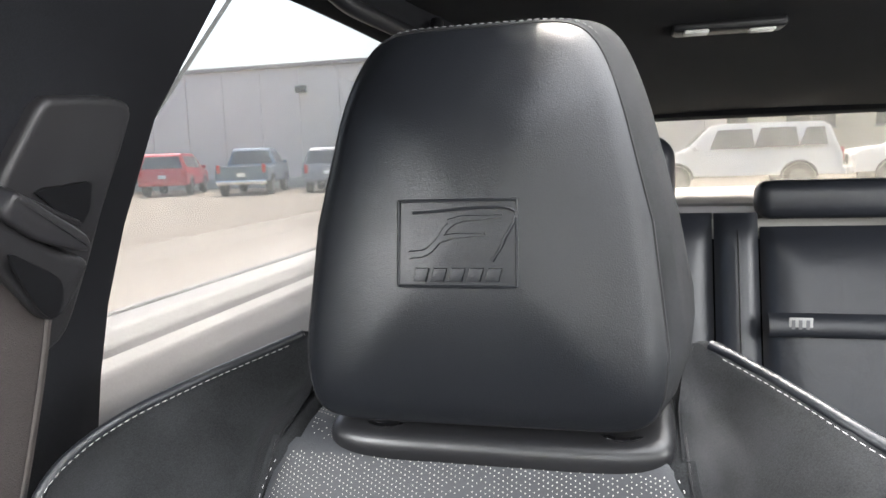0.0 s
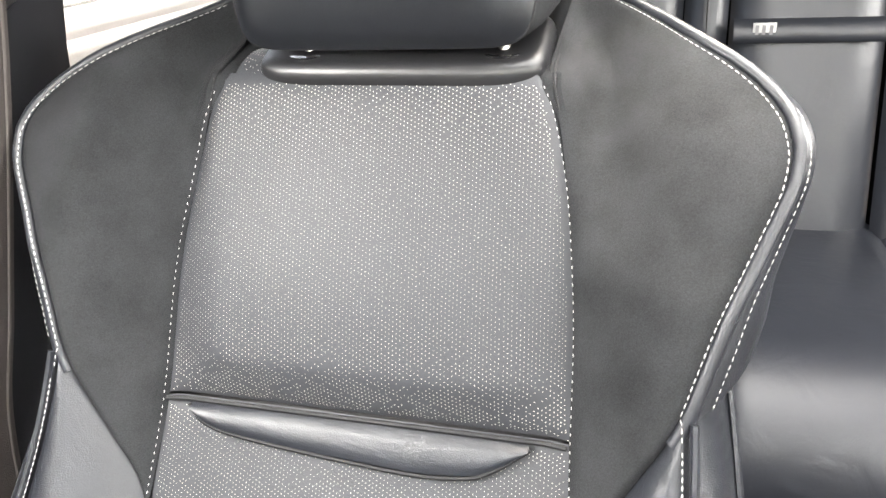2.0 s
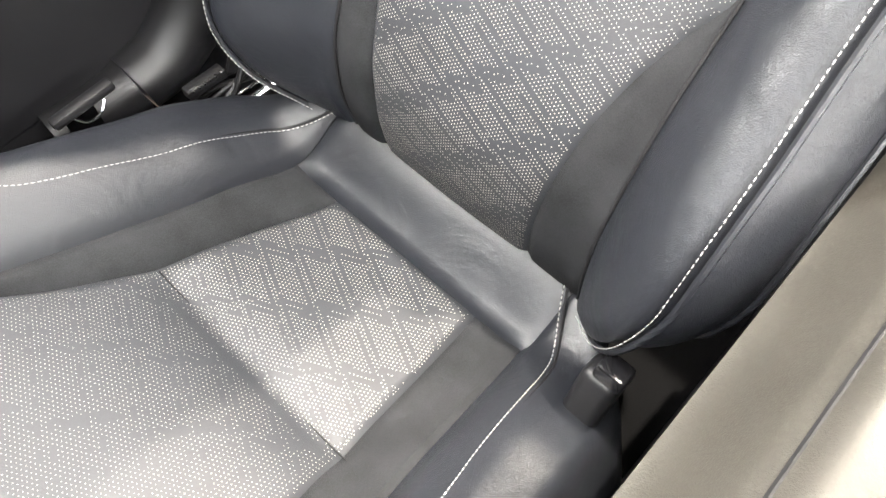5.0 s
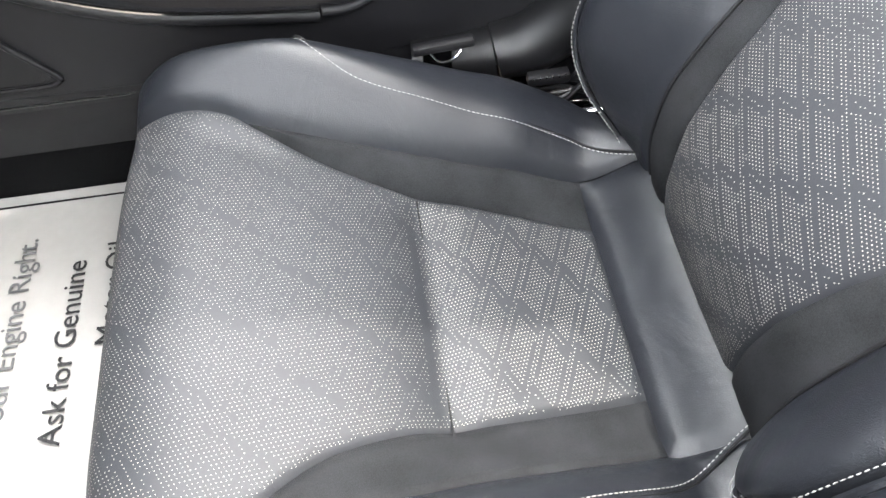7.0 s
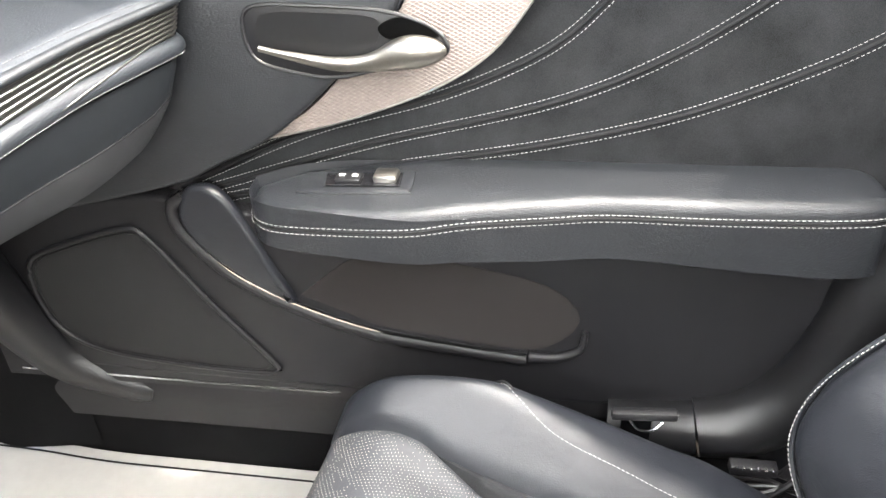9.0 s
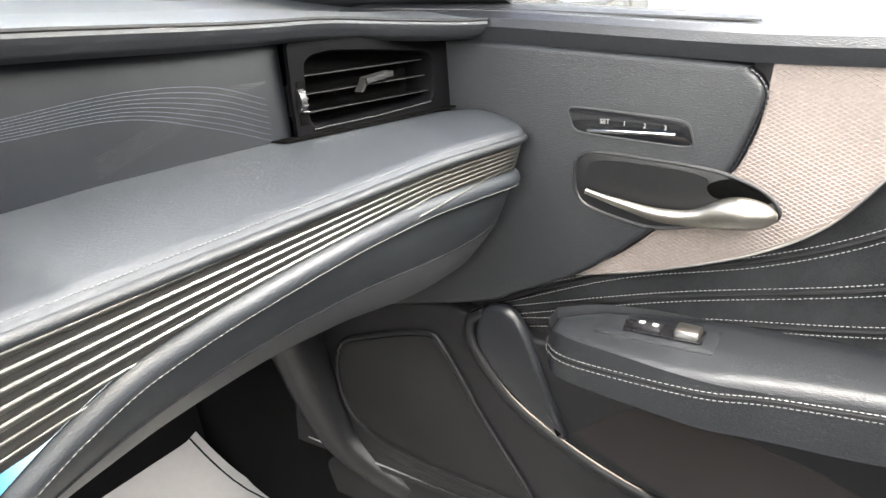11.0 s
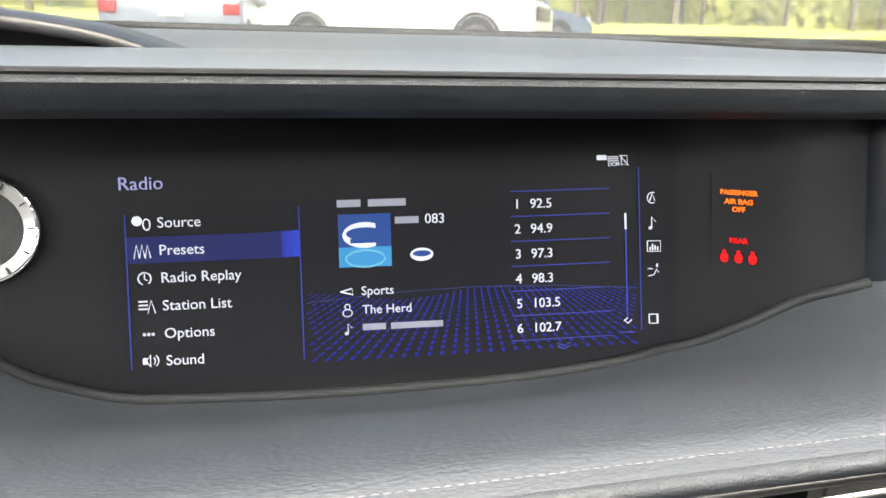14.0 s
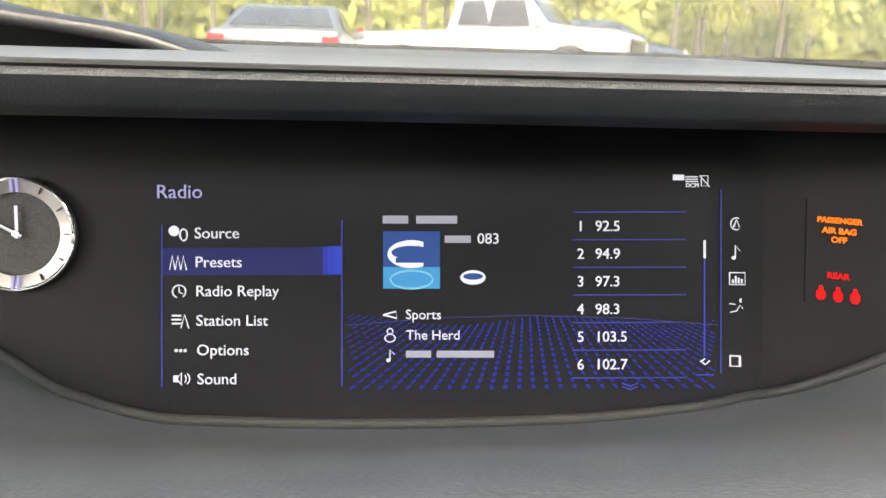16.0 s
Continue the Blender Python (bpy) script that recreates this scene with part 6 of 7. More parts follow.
def roof_rail(s):
    path = smoothed([(-0.31, -0.02, 1.325), (-0.285, 0.25, 1.325), (-0.265, 0.55, 1.330), (-0.250, 0.85, 1.322), (-0.225, 1.05, 1.30), (-0.22, 1.35, 1.25), (-0.24, 1.7, 1.15)], 8)
    return tube([(X(p.x, s), p.y, p.z) for p in path], 0.032, 12)


both("roof_rail", roof_rail, FABRIC, "dark fabric roof rail", "trim")


def rear_door(s):
    def low(i, j):
        y, z = lerp(0.50, 1.32, i), lerp(0.40, 0.945, j)
        return (X(-0.455 + 0.012 * math.sin(math.pi * j), s), y, z)
    return sheet(low, 16, 16, flip=s > 0)


for s in (1, -1):
    rd = thing("rear_door", (X(-0.46, s), 0.9, 0.40), "closed rear door with pale upper trim", "car door", kind="structure")
    part("door_panel", rear_door(s), TRIM, rd)
    part("outer_shell", box((X(-0.545, s), 0.90, 0.64), (0.13, 0.86, 0.62), 0.03), MATS["car paint"], rd)
    def upper_trim(i, j, s=s):
        y = lerp(0.50, 1.40, i)
        prof = [(-0.425, 0.925), (-0.422, 0.965), (-0.432, 0.988), (-0.446, 0.995), (-0.449, 1.002), (-0.462, 1.014), (-0.50, 1.019)]
        k = min(5, int(j * 6))
        f = j * 6 - k
        x, z = lerp(prof[k][0], prof[k + 1][0], f), lerp(prof[k][1], prof[k + 1][1], f)
        return (X(x, s), y, z + 0.006 * i)
    part("upper_trim", sheet(upper_trim, 20, 24, flip=s < 0), PALE, rd, "pale grey padded door top")
    part("window_seal", tube([Vector(upper_trim(k / 20, 1.0)) for k in range(21)], 0.004, 8), PLASTIC, rd)
    side_glass = part("window_pane", pane([(X(-0.497, s), 0.53, 1.018), (X(-0.497, s), 1.40, 1.018), (X(-0.27, s), 1.06, 1.32), (X(-0.27, s), 0.58, 1.32)]), GLASS, rd, flat=True)
    side_glass.visible_shadow = False
dd = thing("driver_door", (1.10, -0.2, 0.44), "closed dark driver's door", "car door", kind="structure")
part("door_panel", box((1.11, -0.25, 0.70), (0.06, 0.99, 0.56), 0.03, 3), TRIM, dd)
part("window_pane", pane([(1.135, -0.55, 0.985), (1.135, 0.25, 0.985), (0.975, 0.33, 1.30), (0.975, 0.05, 1.30)]), GLASS, dd, flat=True).visible_shadow = False

# roof
def roof_z(x, y):
    a = (x - CL) / 0.62
    return 1.345 - 0.022 * a * a - 0.10 * smooth(1.0, 2.1, y) - 0.02 * smooth(0.3, -0.2, y)


def roof(i, j, up=0.0):
    x = CL + lerp(-0.62, 0.62, i) * (1 - 0.1 * smooth(0.8, 1, j))
    y = lerp(-0.10, 2.02, j)
    return (x, y, roof_z(x, y) + up)


def roof_mesh():
    bm = bmesh.new()
    nu, nv = 24, 40
    lo = [[bm.verts.new(roof(i / nu, j / nv)) for i in range(nu + 1)] for j in range(nv + 1)]
    hi = [[bm.verts.new(roof(i / nu, j / nv, 0.05)) for i in range(nu + 1)] for j in range(nv + 1)]
    gap = lambda i, j: 5 <= i < 19 and 4 <= j < 17
    for j in range(nv):
        for i in range(nu):
            if gap(i, j):
                continue
            bm.faces.new((lo[j][i], lo[j + 1][i], lo[j + 1][i + 1], lo[j][i + 1]))
            bm.faces.new((hi[j][i], hi[j][i + 1], hi[j + 1][i + 1], hi[j + 1][i]))
    for j in range(nv + 1):
        for i in range(nu + 1):
            for (a, b) in (((i, j), (i + 1, j)), ((i, j), (i, j + 1))):
                if b[0] > nu or b[1] > nv:
                    continue
                e = bm.edges.get((lo[a[1]][a[0]], lo[b[1]][b[0]]))
                if e and e.is_boundary:
                    bm.faces.new((lo[a[1]][a[0]], lo[b[1]][b[0]], hi[b[1]][b[0]], hi[a[1]][a[0]]))
    bmesh.ops.recalc_face_normals(bm, faces=bm.faces)
    return bm


single("ceiling", roof_mesh(), FABRIC, "black fabric headliner with an open sunroof blind", "headliner", kind="structure")
roof_glass = single("sunroof_glass", pane([(CL - 0.36, 0.11, 1.378), (CL + 0.36, 0.11, 1.378), (CL + 0.36, 0.79, 1.378), (CL - 0.36, 0.79, 1.378)]), GLASS, "tinted glass sunroof pane", "sunroof", kind="structure", flat=True)
roof_glass.visible_shadow = False
single("sunroof_rim", tube([(CL - 0.37, 0.80, 1.336), (CL - 0.37, 0.12, 1.338), (CL + 0.37, 0.12, 1.338), (CL + 0.37, 0.80, 1.336), (CL - 0.37, 0.80, 1.336)], 0.010, 8), surface("grey rim", (0.25, 0.26, 0.28), 0.5), "pale grey rim round the sunroof", "trim", kind="structure")
single("rear_header", box((CL, 1.98, 1.255), (1.05, 0.12, 0.04), 0.015), FABRIC, "black header above the rear window", "trim", kind="structure")
lamp = thing("reading_lamp", (0.140, 1.178, 1.335), "pair of small white reading lamps in the black headliner", "lamp")
part("lamp_base", box((0.140, 1.182, 1.333), (0.150, 0.055, 0.016), 0.006), PLASTIC, lamp)
for x, y in ((0.0965, 1.166), (0.1840, 1.176)):
    part("lens", box((x, y, 1.3245), (0.034, 0.026, 0.006), 0.003), surface("lamp lens", (0.85, 0.84, 0.80), 0.4), lamp, "white lamp lens")
grab = single("grab_handle", tube(smoothed([(-0.235, 0.62, 1.318), (-0.225, 0.64, 1.296), (-0.215, 0.72, 1.290), (-0.21, 0.80, 1.290), (-0.205, 0.86, 1.296), (-0.205, 0.88, 1.315)], 6), 0.008, 10), PLASTIC, "black folding grab handle under the roof rail", "handle")
ws = single("windscreen", pane([(-0.52, -0.93, 1.02), (CL * 2 + 0.52, -0.93, 1.02), (CL * 2 + 0.30, -0.10, 1.345), (-0.30, -0.10, 1.345)]), SCREEN_GLASS, "clear laminated windscreen", "windscreen", kind="structure", flat=True)
ws.visible_shadow = False
rw = single("rear_window", pane([(-0.16, 2.05, 1.25), (0.80, 2.05, 1.25), (0.86, 2.45, 1.04), (-0.22, 2.45, 1.04)]), clear_glass("rear glass", (0.80, 0.79, 0.74), 0.015, 0.10), "lightly tinted rear window", "rear window", kind="structure", flat=True)
rw.visible_shadow = False

# ---- rear seat ----
bench = thing("rear_seat", (CL, 1.0, 0.30), "black leather rear bench with a folding centre armrest", "rear seat")
def rear_cush(i, j, x0, x1):
    x = lerp(x0, x1, i)
    e = min(i, 1 - i) * (x1 - x0)
    a = max(0.0, 1 - j / 0.6) * math.pi / 2
    y = 0.87 - 0.175 * math.sin(a) if j < 0.6 else lerp(0.87, 1.30, (j - 0.6) / 0.4)
    z = 0.572 - 0.175 * (1 - math.cos(a)) - 0.012 * (1 - smooth(0, 0.02, e)) - 0.02 * smooth(0.6, 1, j)
    return (x, y, z)
for x0, x1 in ((-0.40, 0.205), (0.205, 0.485), (0.485, 1.04)):
    c = part("seat_cushion", sheet(lambda i, j: rear_cush(i, j, x0, x1), 24, 40), REAR_LEATHER, bench, "black leather rear cushion")
part("seat_base", box((CL, 1.00, 0.34), (1.44, 0.56, 0.24), 0.03), PLASTIC, bench)
def rear_back(i, j, x0, x1, z0, z1, y0, puff=0.025):
    x, z = lerp(x0, x1, i), lerp(z0, z1, j)
    e = min(min(i, 1 - i) * (x1 - x0), min(j, 1 - j) * (z1 - z0))
    return (x, y0 + 0.30 * (z - 0.88) - puff * smooth(0, 0.07, e) ** 0.5 + 0.012 * (1 - smooth(0, 0.012, e)), z)
for x0, x1 in ((-0.42, 0.145), (0.547, 1.06)):
    part("outer_backrest", sheet(lambda i, j: rear_back(i, j, x0, x1, 0.50, 1.05, 1.36), 24, 24, flip=False), REAR_LEATHER, bench, "black leather rear backrest")
for x0, x1 in ((0.147, 0.219), (0.471, 0.545)):
    part("side_strip", sheet(lambda i, j: rear_back(i, j, x0, x1, 0.50, 1.050, 1.352, 0.02), 10, 24), REAR_LEATHER, bench)
arm_r = part("centre_armrest", sheet(lambda i, j: rear_back(i, j, 0.223, 0.467, 0.475, 1.025, 1.362, 0.022), 20, 30), REAR_LEATHER, bench, "folded centre armrest")
part("armrest_lip", sheet(lambda i, j: rear_back(i, j, 0.223, 0.467, 0.466, 0.500, 1.345, 0.018), 16, 8), REAR_LEATHER, arm_r)
part("pull_strap", sheet(lambda i, j: (lerp(0.226, 0.464, i), 1.333 - 0.010 * math.sin(math.pi * j) ** 0.5 + 0.3 * (lerp(0.852, 0.890, j) - 0.88), lerp(0.852, 0.890, j)), 12, 8), REAR_LEATHER, arm_r, "leather pull strap")
lab = part("caution_label", box((0.2735, 1.3215, 0.8735), (0.036, 0.003, 0.024), 0.0008), surface("grey label", (0.38, 0.38, 0.37), 0.6, spread=0.15), arm_r, "small grey pictogram label")
part("strip_seam", tube([Vector(rear_back(0.5, k / 20, 0.147, 0.219, 0.50, 1.05, 1.352, 0.02)) + Vector((0, -0.0005, 0)) for k in range(2, 20)], 0.0012, 6), DARK_THREAD, bench)
for x in (0.262, 0.2725, 0.284):
    part("label_bar", box((x, 1.3198, 0.8735), (0.0055, 0.001, 0.016), 0), INK, lab)
part("centre_headrest", box((0.3365, 1.445, 1.070), (0.234, 0.075, 0.066), 0.022, 4), REAR_LEATHER, bench, "low black leather centre headrest")
for x in (-0.055, 0.70):
    part("outer_headrest", box((x, 1.46, 1.115), (0.28, 0.10, 0.150), 0.045, 5), REAR_LEATHER, bench, "black leather rear headrest")
single("parcel_shelf", box((CL, 1.95, 1.022), (1.30, 0.98, 0.05), 0.015), surface("shelf felt", (0.30, 0.29, 0.27), 0.9, grain=0.5, scale=1500, spread=0.15), "pale felt parcel shelf under the rear window", "shelf", kind="structure")
single("shelf_trim", box((CL, 1.482, 1.047), (1.30, 0.05, 0.03), 0.012), PALE, "pale trim along the parcel shelf", "trim", kind="structure")
single("bulkhead", box((CL, 1.58, 0.66), (1.40, 0.05, 0.78), 0.01), CARPET, "black bulkhead behind the rear seat", "wall", kind="structure")
single("tail", box((CL, 2.42, 0.62), (1.60, 0.30, 0.82), 0.05), MATS["car paint"], "grey tail panel under the rear window", "car body", kind="structure")

# ---- belt and hardware ----
GUIDE = surface("guide grey", (0.030, 0.029, 0.031), 0.36, grain=0.2, scale=1500, spread=0.1)
belt = thing("seat_belt", (-0.36, 0.46, 0.60), "taupe seat belt with a black pillar guide", "seat belt")
strap = smoothed([(-0.350, 0.412, 1.125), (-0.353, 0.412, 1.07), (-0.363, 0.390, 0.965), (-0.378, 0.350, 0.82), (-0.388, 0.322, 0.72), (-0.392, 0.30, 0.55), (-0.385, 0.28, 0.40)], 8)
def web(i, j):
    p = strap[min(len(strap) - 1, int(round(i * (len(strap) - 1))))]
    return p + Vector((0.001 * math.sin(math.pi * j), lerp(-0.024, 0.024, j), lerp(-0.005, 0.005, j)))
part("webbing", sheet(web, len(strap) - 1, 6), BELT, belt, "taupe woven belt webbing")
part("webbing_edge", tube([web(k / (len(strap) - 1), 0.86) + Vector((0.0012, 0, 0)) for k in range(len(strap))], 0.0017, 6, ((1, 0, 0), 0.35)), surface("pale webbing", (0.085, 0.075, 0.070), 0.7, spread=0.1), belt, "paler edge of the webbing")
part("webbing_back", sheet(lambda i, j: web(i, j) + Vector((-0.0014, 0, 0)), len(strap) - 1, 6, flip=True), BELT, belt)
def set_in(points, depth):
    """An outline moved back into the pillar."""
    n = Vector((1, 0, -0.36)).normalized()
    return [Vector(p) - n * depth for p in points]


plate_edge = [(-0.321, 0.411, 1.202), (-0.320, 0.425, 1.206), (-0.319, 0.470, 1.208), (-0.3205, 0.488, 1.203), (-0.327, 0.489, 1.185), (-0.345, 0.482, 1.135), (-0.362, 0.478, 1.088), (-0.377, 0.466, 1.045), (-0.377, 0.423, 1.045), (-0.352, 0.388, 1.115), (-0.338, 0.391, 1.154), (-0.326, 0.403, 1.187)]
part("guide_plate", slab(set_in(closed(plate_edge, 4), 0.012), (1, 0, -0.36), 0.012, 0.005, 3), GUIDE, belt, "black belt height adjuster plate")
guide = part("belt_guide", slab(set_in(closed([(-0.323, 0.366, 1.137), (-0.322, 0.378, 1.138), (-0.331, 0.424, 1.113), (-0.334, 0.449, 1.105), (-0.337, 0.452, 1.097), (-0.342, 0.447, 1.083), (-0.347, 0.437, 1.069), (-0.346, 0.420, 1.072), (-0.339, 0.399, 1.092), (-0.329, 0.370, 1.118)], 4), 0.022), (1, 0, -0.36), 0.022, 0.006, 3), GUIDE, belt, "black moulded belt guide")
part("guide_cap", slab(set_in(closed([(-0.316, 0.370, 1.139), (-0.312, 0.374, 1.150), (-0.3125, 0.382, 1.150), (-0.316, 0.404, 1.139), (-0.322, 0.438, 1.122), (-0.325, 0.440, 1.111), (-0.322, 0.402, 1.121), (-0.319, 0.383, 1.130)], 3), 0.020), (1, 0, -0.36), 0.020, 0.004, 3), GUIDE, guide)
part("guide_lip", slab(set_in([(-0.324, 0.392, 1.150), (-0.331, 0.443, 1.131), (-0.333, 0.447, 1.126), (-0.329, 0.418, 1.136)], 0.010), (1, 0, -0.36), 0.010, 0.002, 2), GUIDE, guide)
# darker slabs stand for the shade in the guide's slot and recess
part("guide_slot", slab(set_in(closed([(-0.321, 0.375, 1.118), (-0.325, 0.399, 1.108), (-0.329, 0.419, 1.097), (-0.334, 0.425, 1.082), (-0.338, 0.422, 1.073), (-0.336, 0.411, 1.077), (-0.330, 0.394, 1.094)], 3), 0.002), (1, 0, -0.36), 0.002, 0.0008), PLASTIC, guide)
part("guide_recess", slab(set_in(closed([(-0.337, 0.415, 1.150), (-0.336, 0.435, 1.153), (-0.335, 0.458, 1.155), (-0.337, 0.462, 1.150), (-0.345, 0.461, 1.128)], 2), 0.0212), (1, 0, -0.36), 0.0212, 0.0), PLASTIC, guide)
part("belt_tongue", slab([(-0.375, 0.295, 0.60), (-0.375, 0.345, 0.61), (-0.378, 0.340, 0.57), (-0.378, 0.300, 0.56)], (1, 0, 0), 0.006, 0.002), CHROME, belt)
part("anchor", tube([(-0.362, 0.178, 0.372), (-0.352, 0.222, 0.388)], 0.013, 16), CHROME, belt, "bright metal belt anchor")
part("connector", box((-0.360, 0.140, 0.441), (0.014, 0.046, 0.012), 0.002), TRIM, belt, "ribbed grey wire connector")
for k in range(6):
    part("connector_rib", box((-0.3525, 0.122 + 0.007 * k, 0.4475), (0.004, 0.0025, 0.002), 0.0005), CHROME, belt)
part("anchor_strip", box((-0.358, 0.192, 0.401), (0.004, 0.050, 0.004), 0.001), CHROME, belt)
part("anchor_fold", slab([(-0.368, 0.165, 0.425), (-0.364, 0.182, 0.460), (-0.360, 0.206, 0.440), (-0.362, 0.20, 0.418)], (1, 0, 0.4), 0.006, 0.002), TRIM, belt)
for k in range(4):
    part("wire", tube(smoothed([(-0.366 + 0.006 * k, 0.11, 0.415 - 0.004 * k), (-0.358 + 0.004 * k, 0.15, 0.428 - 0.006 * k), (-0.350, 0.19, 0.420 + 0.010 * k), (-0.345, 0.23, 0.440 + 0.012 * k)], 6), 0.0032, 8), PLASTIC, belt)
buckle = thing("belt_buckle", (0.105, 0.115, 0.34), "black belt buckle between the seat and the console", "buckle")
part("buckle_body", box((0.128, 0.128, 0.470), (0.030, 0.032, 0.085), 0.008, 3, turn=Matrix.Rotation(radians(-20), 3, "X")), PLASTIC, buckle)
part("buckle_tip", box((0.132, 0.140, 0.515), (0.024, 0.022, 0.014), 0.004, turn=Matrix.Rotation(radians(-20), 3, "X")), GLOSS, buckle)
part("buckle_stalk", tube([(0.125, 0.12, 0.45), (0.118, 0.11, 0.30)], 0.010, 10), PLASTIC, buckle)
recl = thing("recline_switch", (-0.345, -0.01, 0.33), "small black seat switch on the seat side", "switch")
part("switch_lever", box((-0.362, 0.028, 0.5015), (0.012, 0.064, 0.010), 0.003, turn=Matrix.Rotation(radians(4), 3, "X")), TRIM, recl)
part("lever_loop", tube(smoothed([(-0.357, 0.014, 0.497), (-0.353, 0.022, 0.489), (-0.353, 0.036, 0.489), (-0.357, 0.046, 0.497)], 5), 0.0014, 6), CHROME, recl)
part("switch_base", box((-0.368, 0.022, 0.40), (0.006, 0.03, 0.19), 0.002), VENT_BLACK, recl)

# ---- paper floor mat ----
mat = thing("floor_mat", (-0.20, -0.60, 0.276), "white printed paper floor mat over the carpet", "paper mat")
def paper(i, j):
    x, y = lerp(-0.437 + 0.030 * smooth(0.55, 0.9, j), 0.10, i), lerp(-0.335, -1.02, j)
    return (x, y, 0.277 + 0.060 * smooth(0.72, 1.0, j) + 0.008 * math.sin(3 * i + 2 * j) * 0.3 + 0.080 * smooth(0.40, 1.0, j) * j + 0.006 * (1 - smooth(0, 0.05, i)) )
part("paper_sheet", sheet(paper, 24, 30, flip=True), PAPER, mat, "white paper sheet")
part("paper_border", tube([Vector(paper(0.028, k / 30)) + Vector((0, 0, 0.001)) for k in range(1, 30)] + [Vector(paper(k / 30, 0.965)) + Vector((0, 0, 0.001)) for k in range(1, 30)], 0.0016, 4, ((0, 0, 1), 0.2)), DARK_THREAD, mat, "black printed border")


def mat_words(text, size, x, y, material=INK):
    words("mat_text", text, size, (x, y, 0.2835), (-1, 0, 0), (0, -1, 0), material, mat, align="RIGHT")


mat_words("Treat Your Engine Right.", 0.0345, -0.366, -0.482)
mat_words("Ask for Genuine", 0.0345, -0.323, -0.418, surface("black ink", (0.03, 0.03, 0.032), 0.7))
words("mat_text", "Motor Oil", 0.0345, (-0.345, -0.372, 0.2835), (-1, 0, 0), (0, -1, 0), MATS["black ink"], mat, align="RIGHT")
part("logo_ring", tube([(-0.262 + 0.048 * math.cos(k * math.pi / 18), -0.618 + 0.048 * math.sin(k * math.pi / 18), 0.2905) for k in range(37)], 0.0032, 6, ((0, 0, 1), 0.2)), MATS["black ink"], mat)

# ---- outside ----
def ground_z(x, y):
    return 0.055 * max(0.0, min(-y - 3.0, 12.0)) + 0.065 * max(0.0, min(-y - 15.0, 25.0))


def ground_mesh():
    def fn(i, j):
        x = math.copysign(abs(2 * i - 1) ** 2.2 * 400, 2 * i - 1)
        y = math.copysign(abs(2 * j - 1) ** 2.2 * 400, 2 * j - 1)
        return (x, y, ground_z(x, y) - 0.001)
    return sheet(fn, 60, 120)


GRAVEL = surface("pale gravel", (0.162, 0.137, 0.107), 0.95, grain=1.0, scale=30, spread=0.18, blotch=0.4)
single("ground", ground_mesh(), GRAVEL, "pale tan gravel lot", "ground", kind="structure")
GRASS = surface("lit grass", (0.36, 0.38, 0.09), 0.95, grain=1.0, scale=20, spread=0.3, blotch=0.5)
single("lawn", sheet(lambda i, j: (lerp(-70, 30, i), lerp(-20, -60, j), ground_z(0, lerp(-20, -60, j)) + 0.03), 20, 20, flip=True), GRASS, "bright green lawn beyond the lot", "lawn", kind="structure")

TYRE = surface("tyre rubber", (0.02, 0.02, 0.02), 0.8)
RIMS = surface("alloy rim", (0.18, 0.18, 0.19), 0.35, metal=1.0)
CARGLASS = surface("dark car glass", (0.03, 0.035, 0.04), 0.08, coat=0.5, spread=0.05)
LAMP_RED = surface("red lamp", (0.45, 0.02, 0.02), 0.2, spread=0.1)
LAMP_CLEAR = surface("headlamp", (0.7, 0.7, 0.72), 0.15, spread=0.05)
GRILLE = surface("grille black", (0.015, 0.015, 0.016), 0.4)

SHAPES = {
    "suv": dict(L=4.9, W=1.95, side=[(-2.45, 0.45), (-2.45, 0.95), (-2.38, 1.08), (-2.20, 1.66), (-2.02, 1.76), (0.35, 1.78), (0.62, 1.72), (1.22, 1.14), (2.25, 1.02), (2.42, 0.90), (2.45, 0.45)], win=[(-2.10, 1.18, -1.55, 1.62), (-1.45, 1.16, -0.50, 1.64), (-0.42, 1.14, 0.55, 1.62)], wheels=(-1.45, 1.48), r=0.37),
    "pickup": dict(L=5.8, W=2.0, side=[(-2.9, 0.55), (-2.9, 1.12), (-0.75, 1.15), (-0.62, 1.78), (-0.45, 1.86), (0.65, 1.87), (0.88, 1.80), (1.40, 1.24), (2.70, 1.14), (2.88, 1.02), (2.9, 0.50)], win=[(-0.50, 1.24, 0.10, 1.72), (0.18, 1.22, 0.95, 1.72)], wheels=(-1.75, 1.85), r=0.40),
    "sedan": dict(L=4.8, W=1.85, side=[(-2.4, 0.40), (-2.4, 0.85), (-2.3, 0.98), (-1.70, 1.04), (-0.95, 1.40), (-0.6, 1.45), (0.35, 1.45), (0.55, 1.40), (1.25, 0.98), (2.2, 0.82), (2.38, 0.68), (2.4, 0.38)], win=[(-1.25, 1.04, -0.45, 1.34), (-0.38, 1.02, 0.55, 1.34)], wheels=(-1.42, 1.42), r=0.33),
}


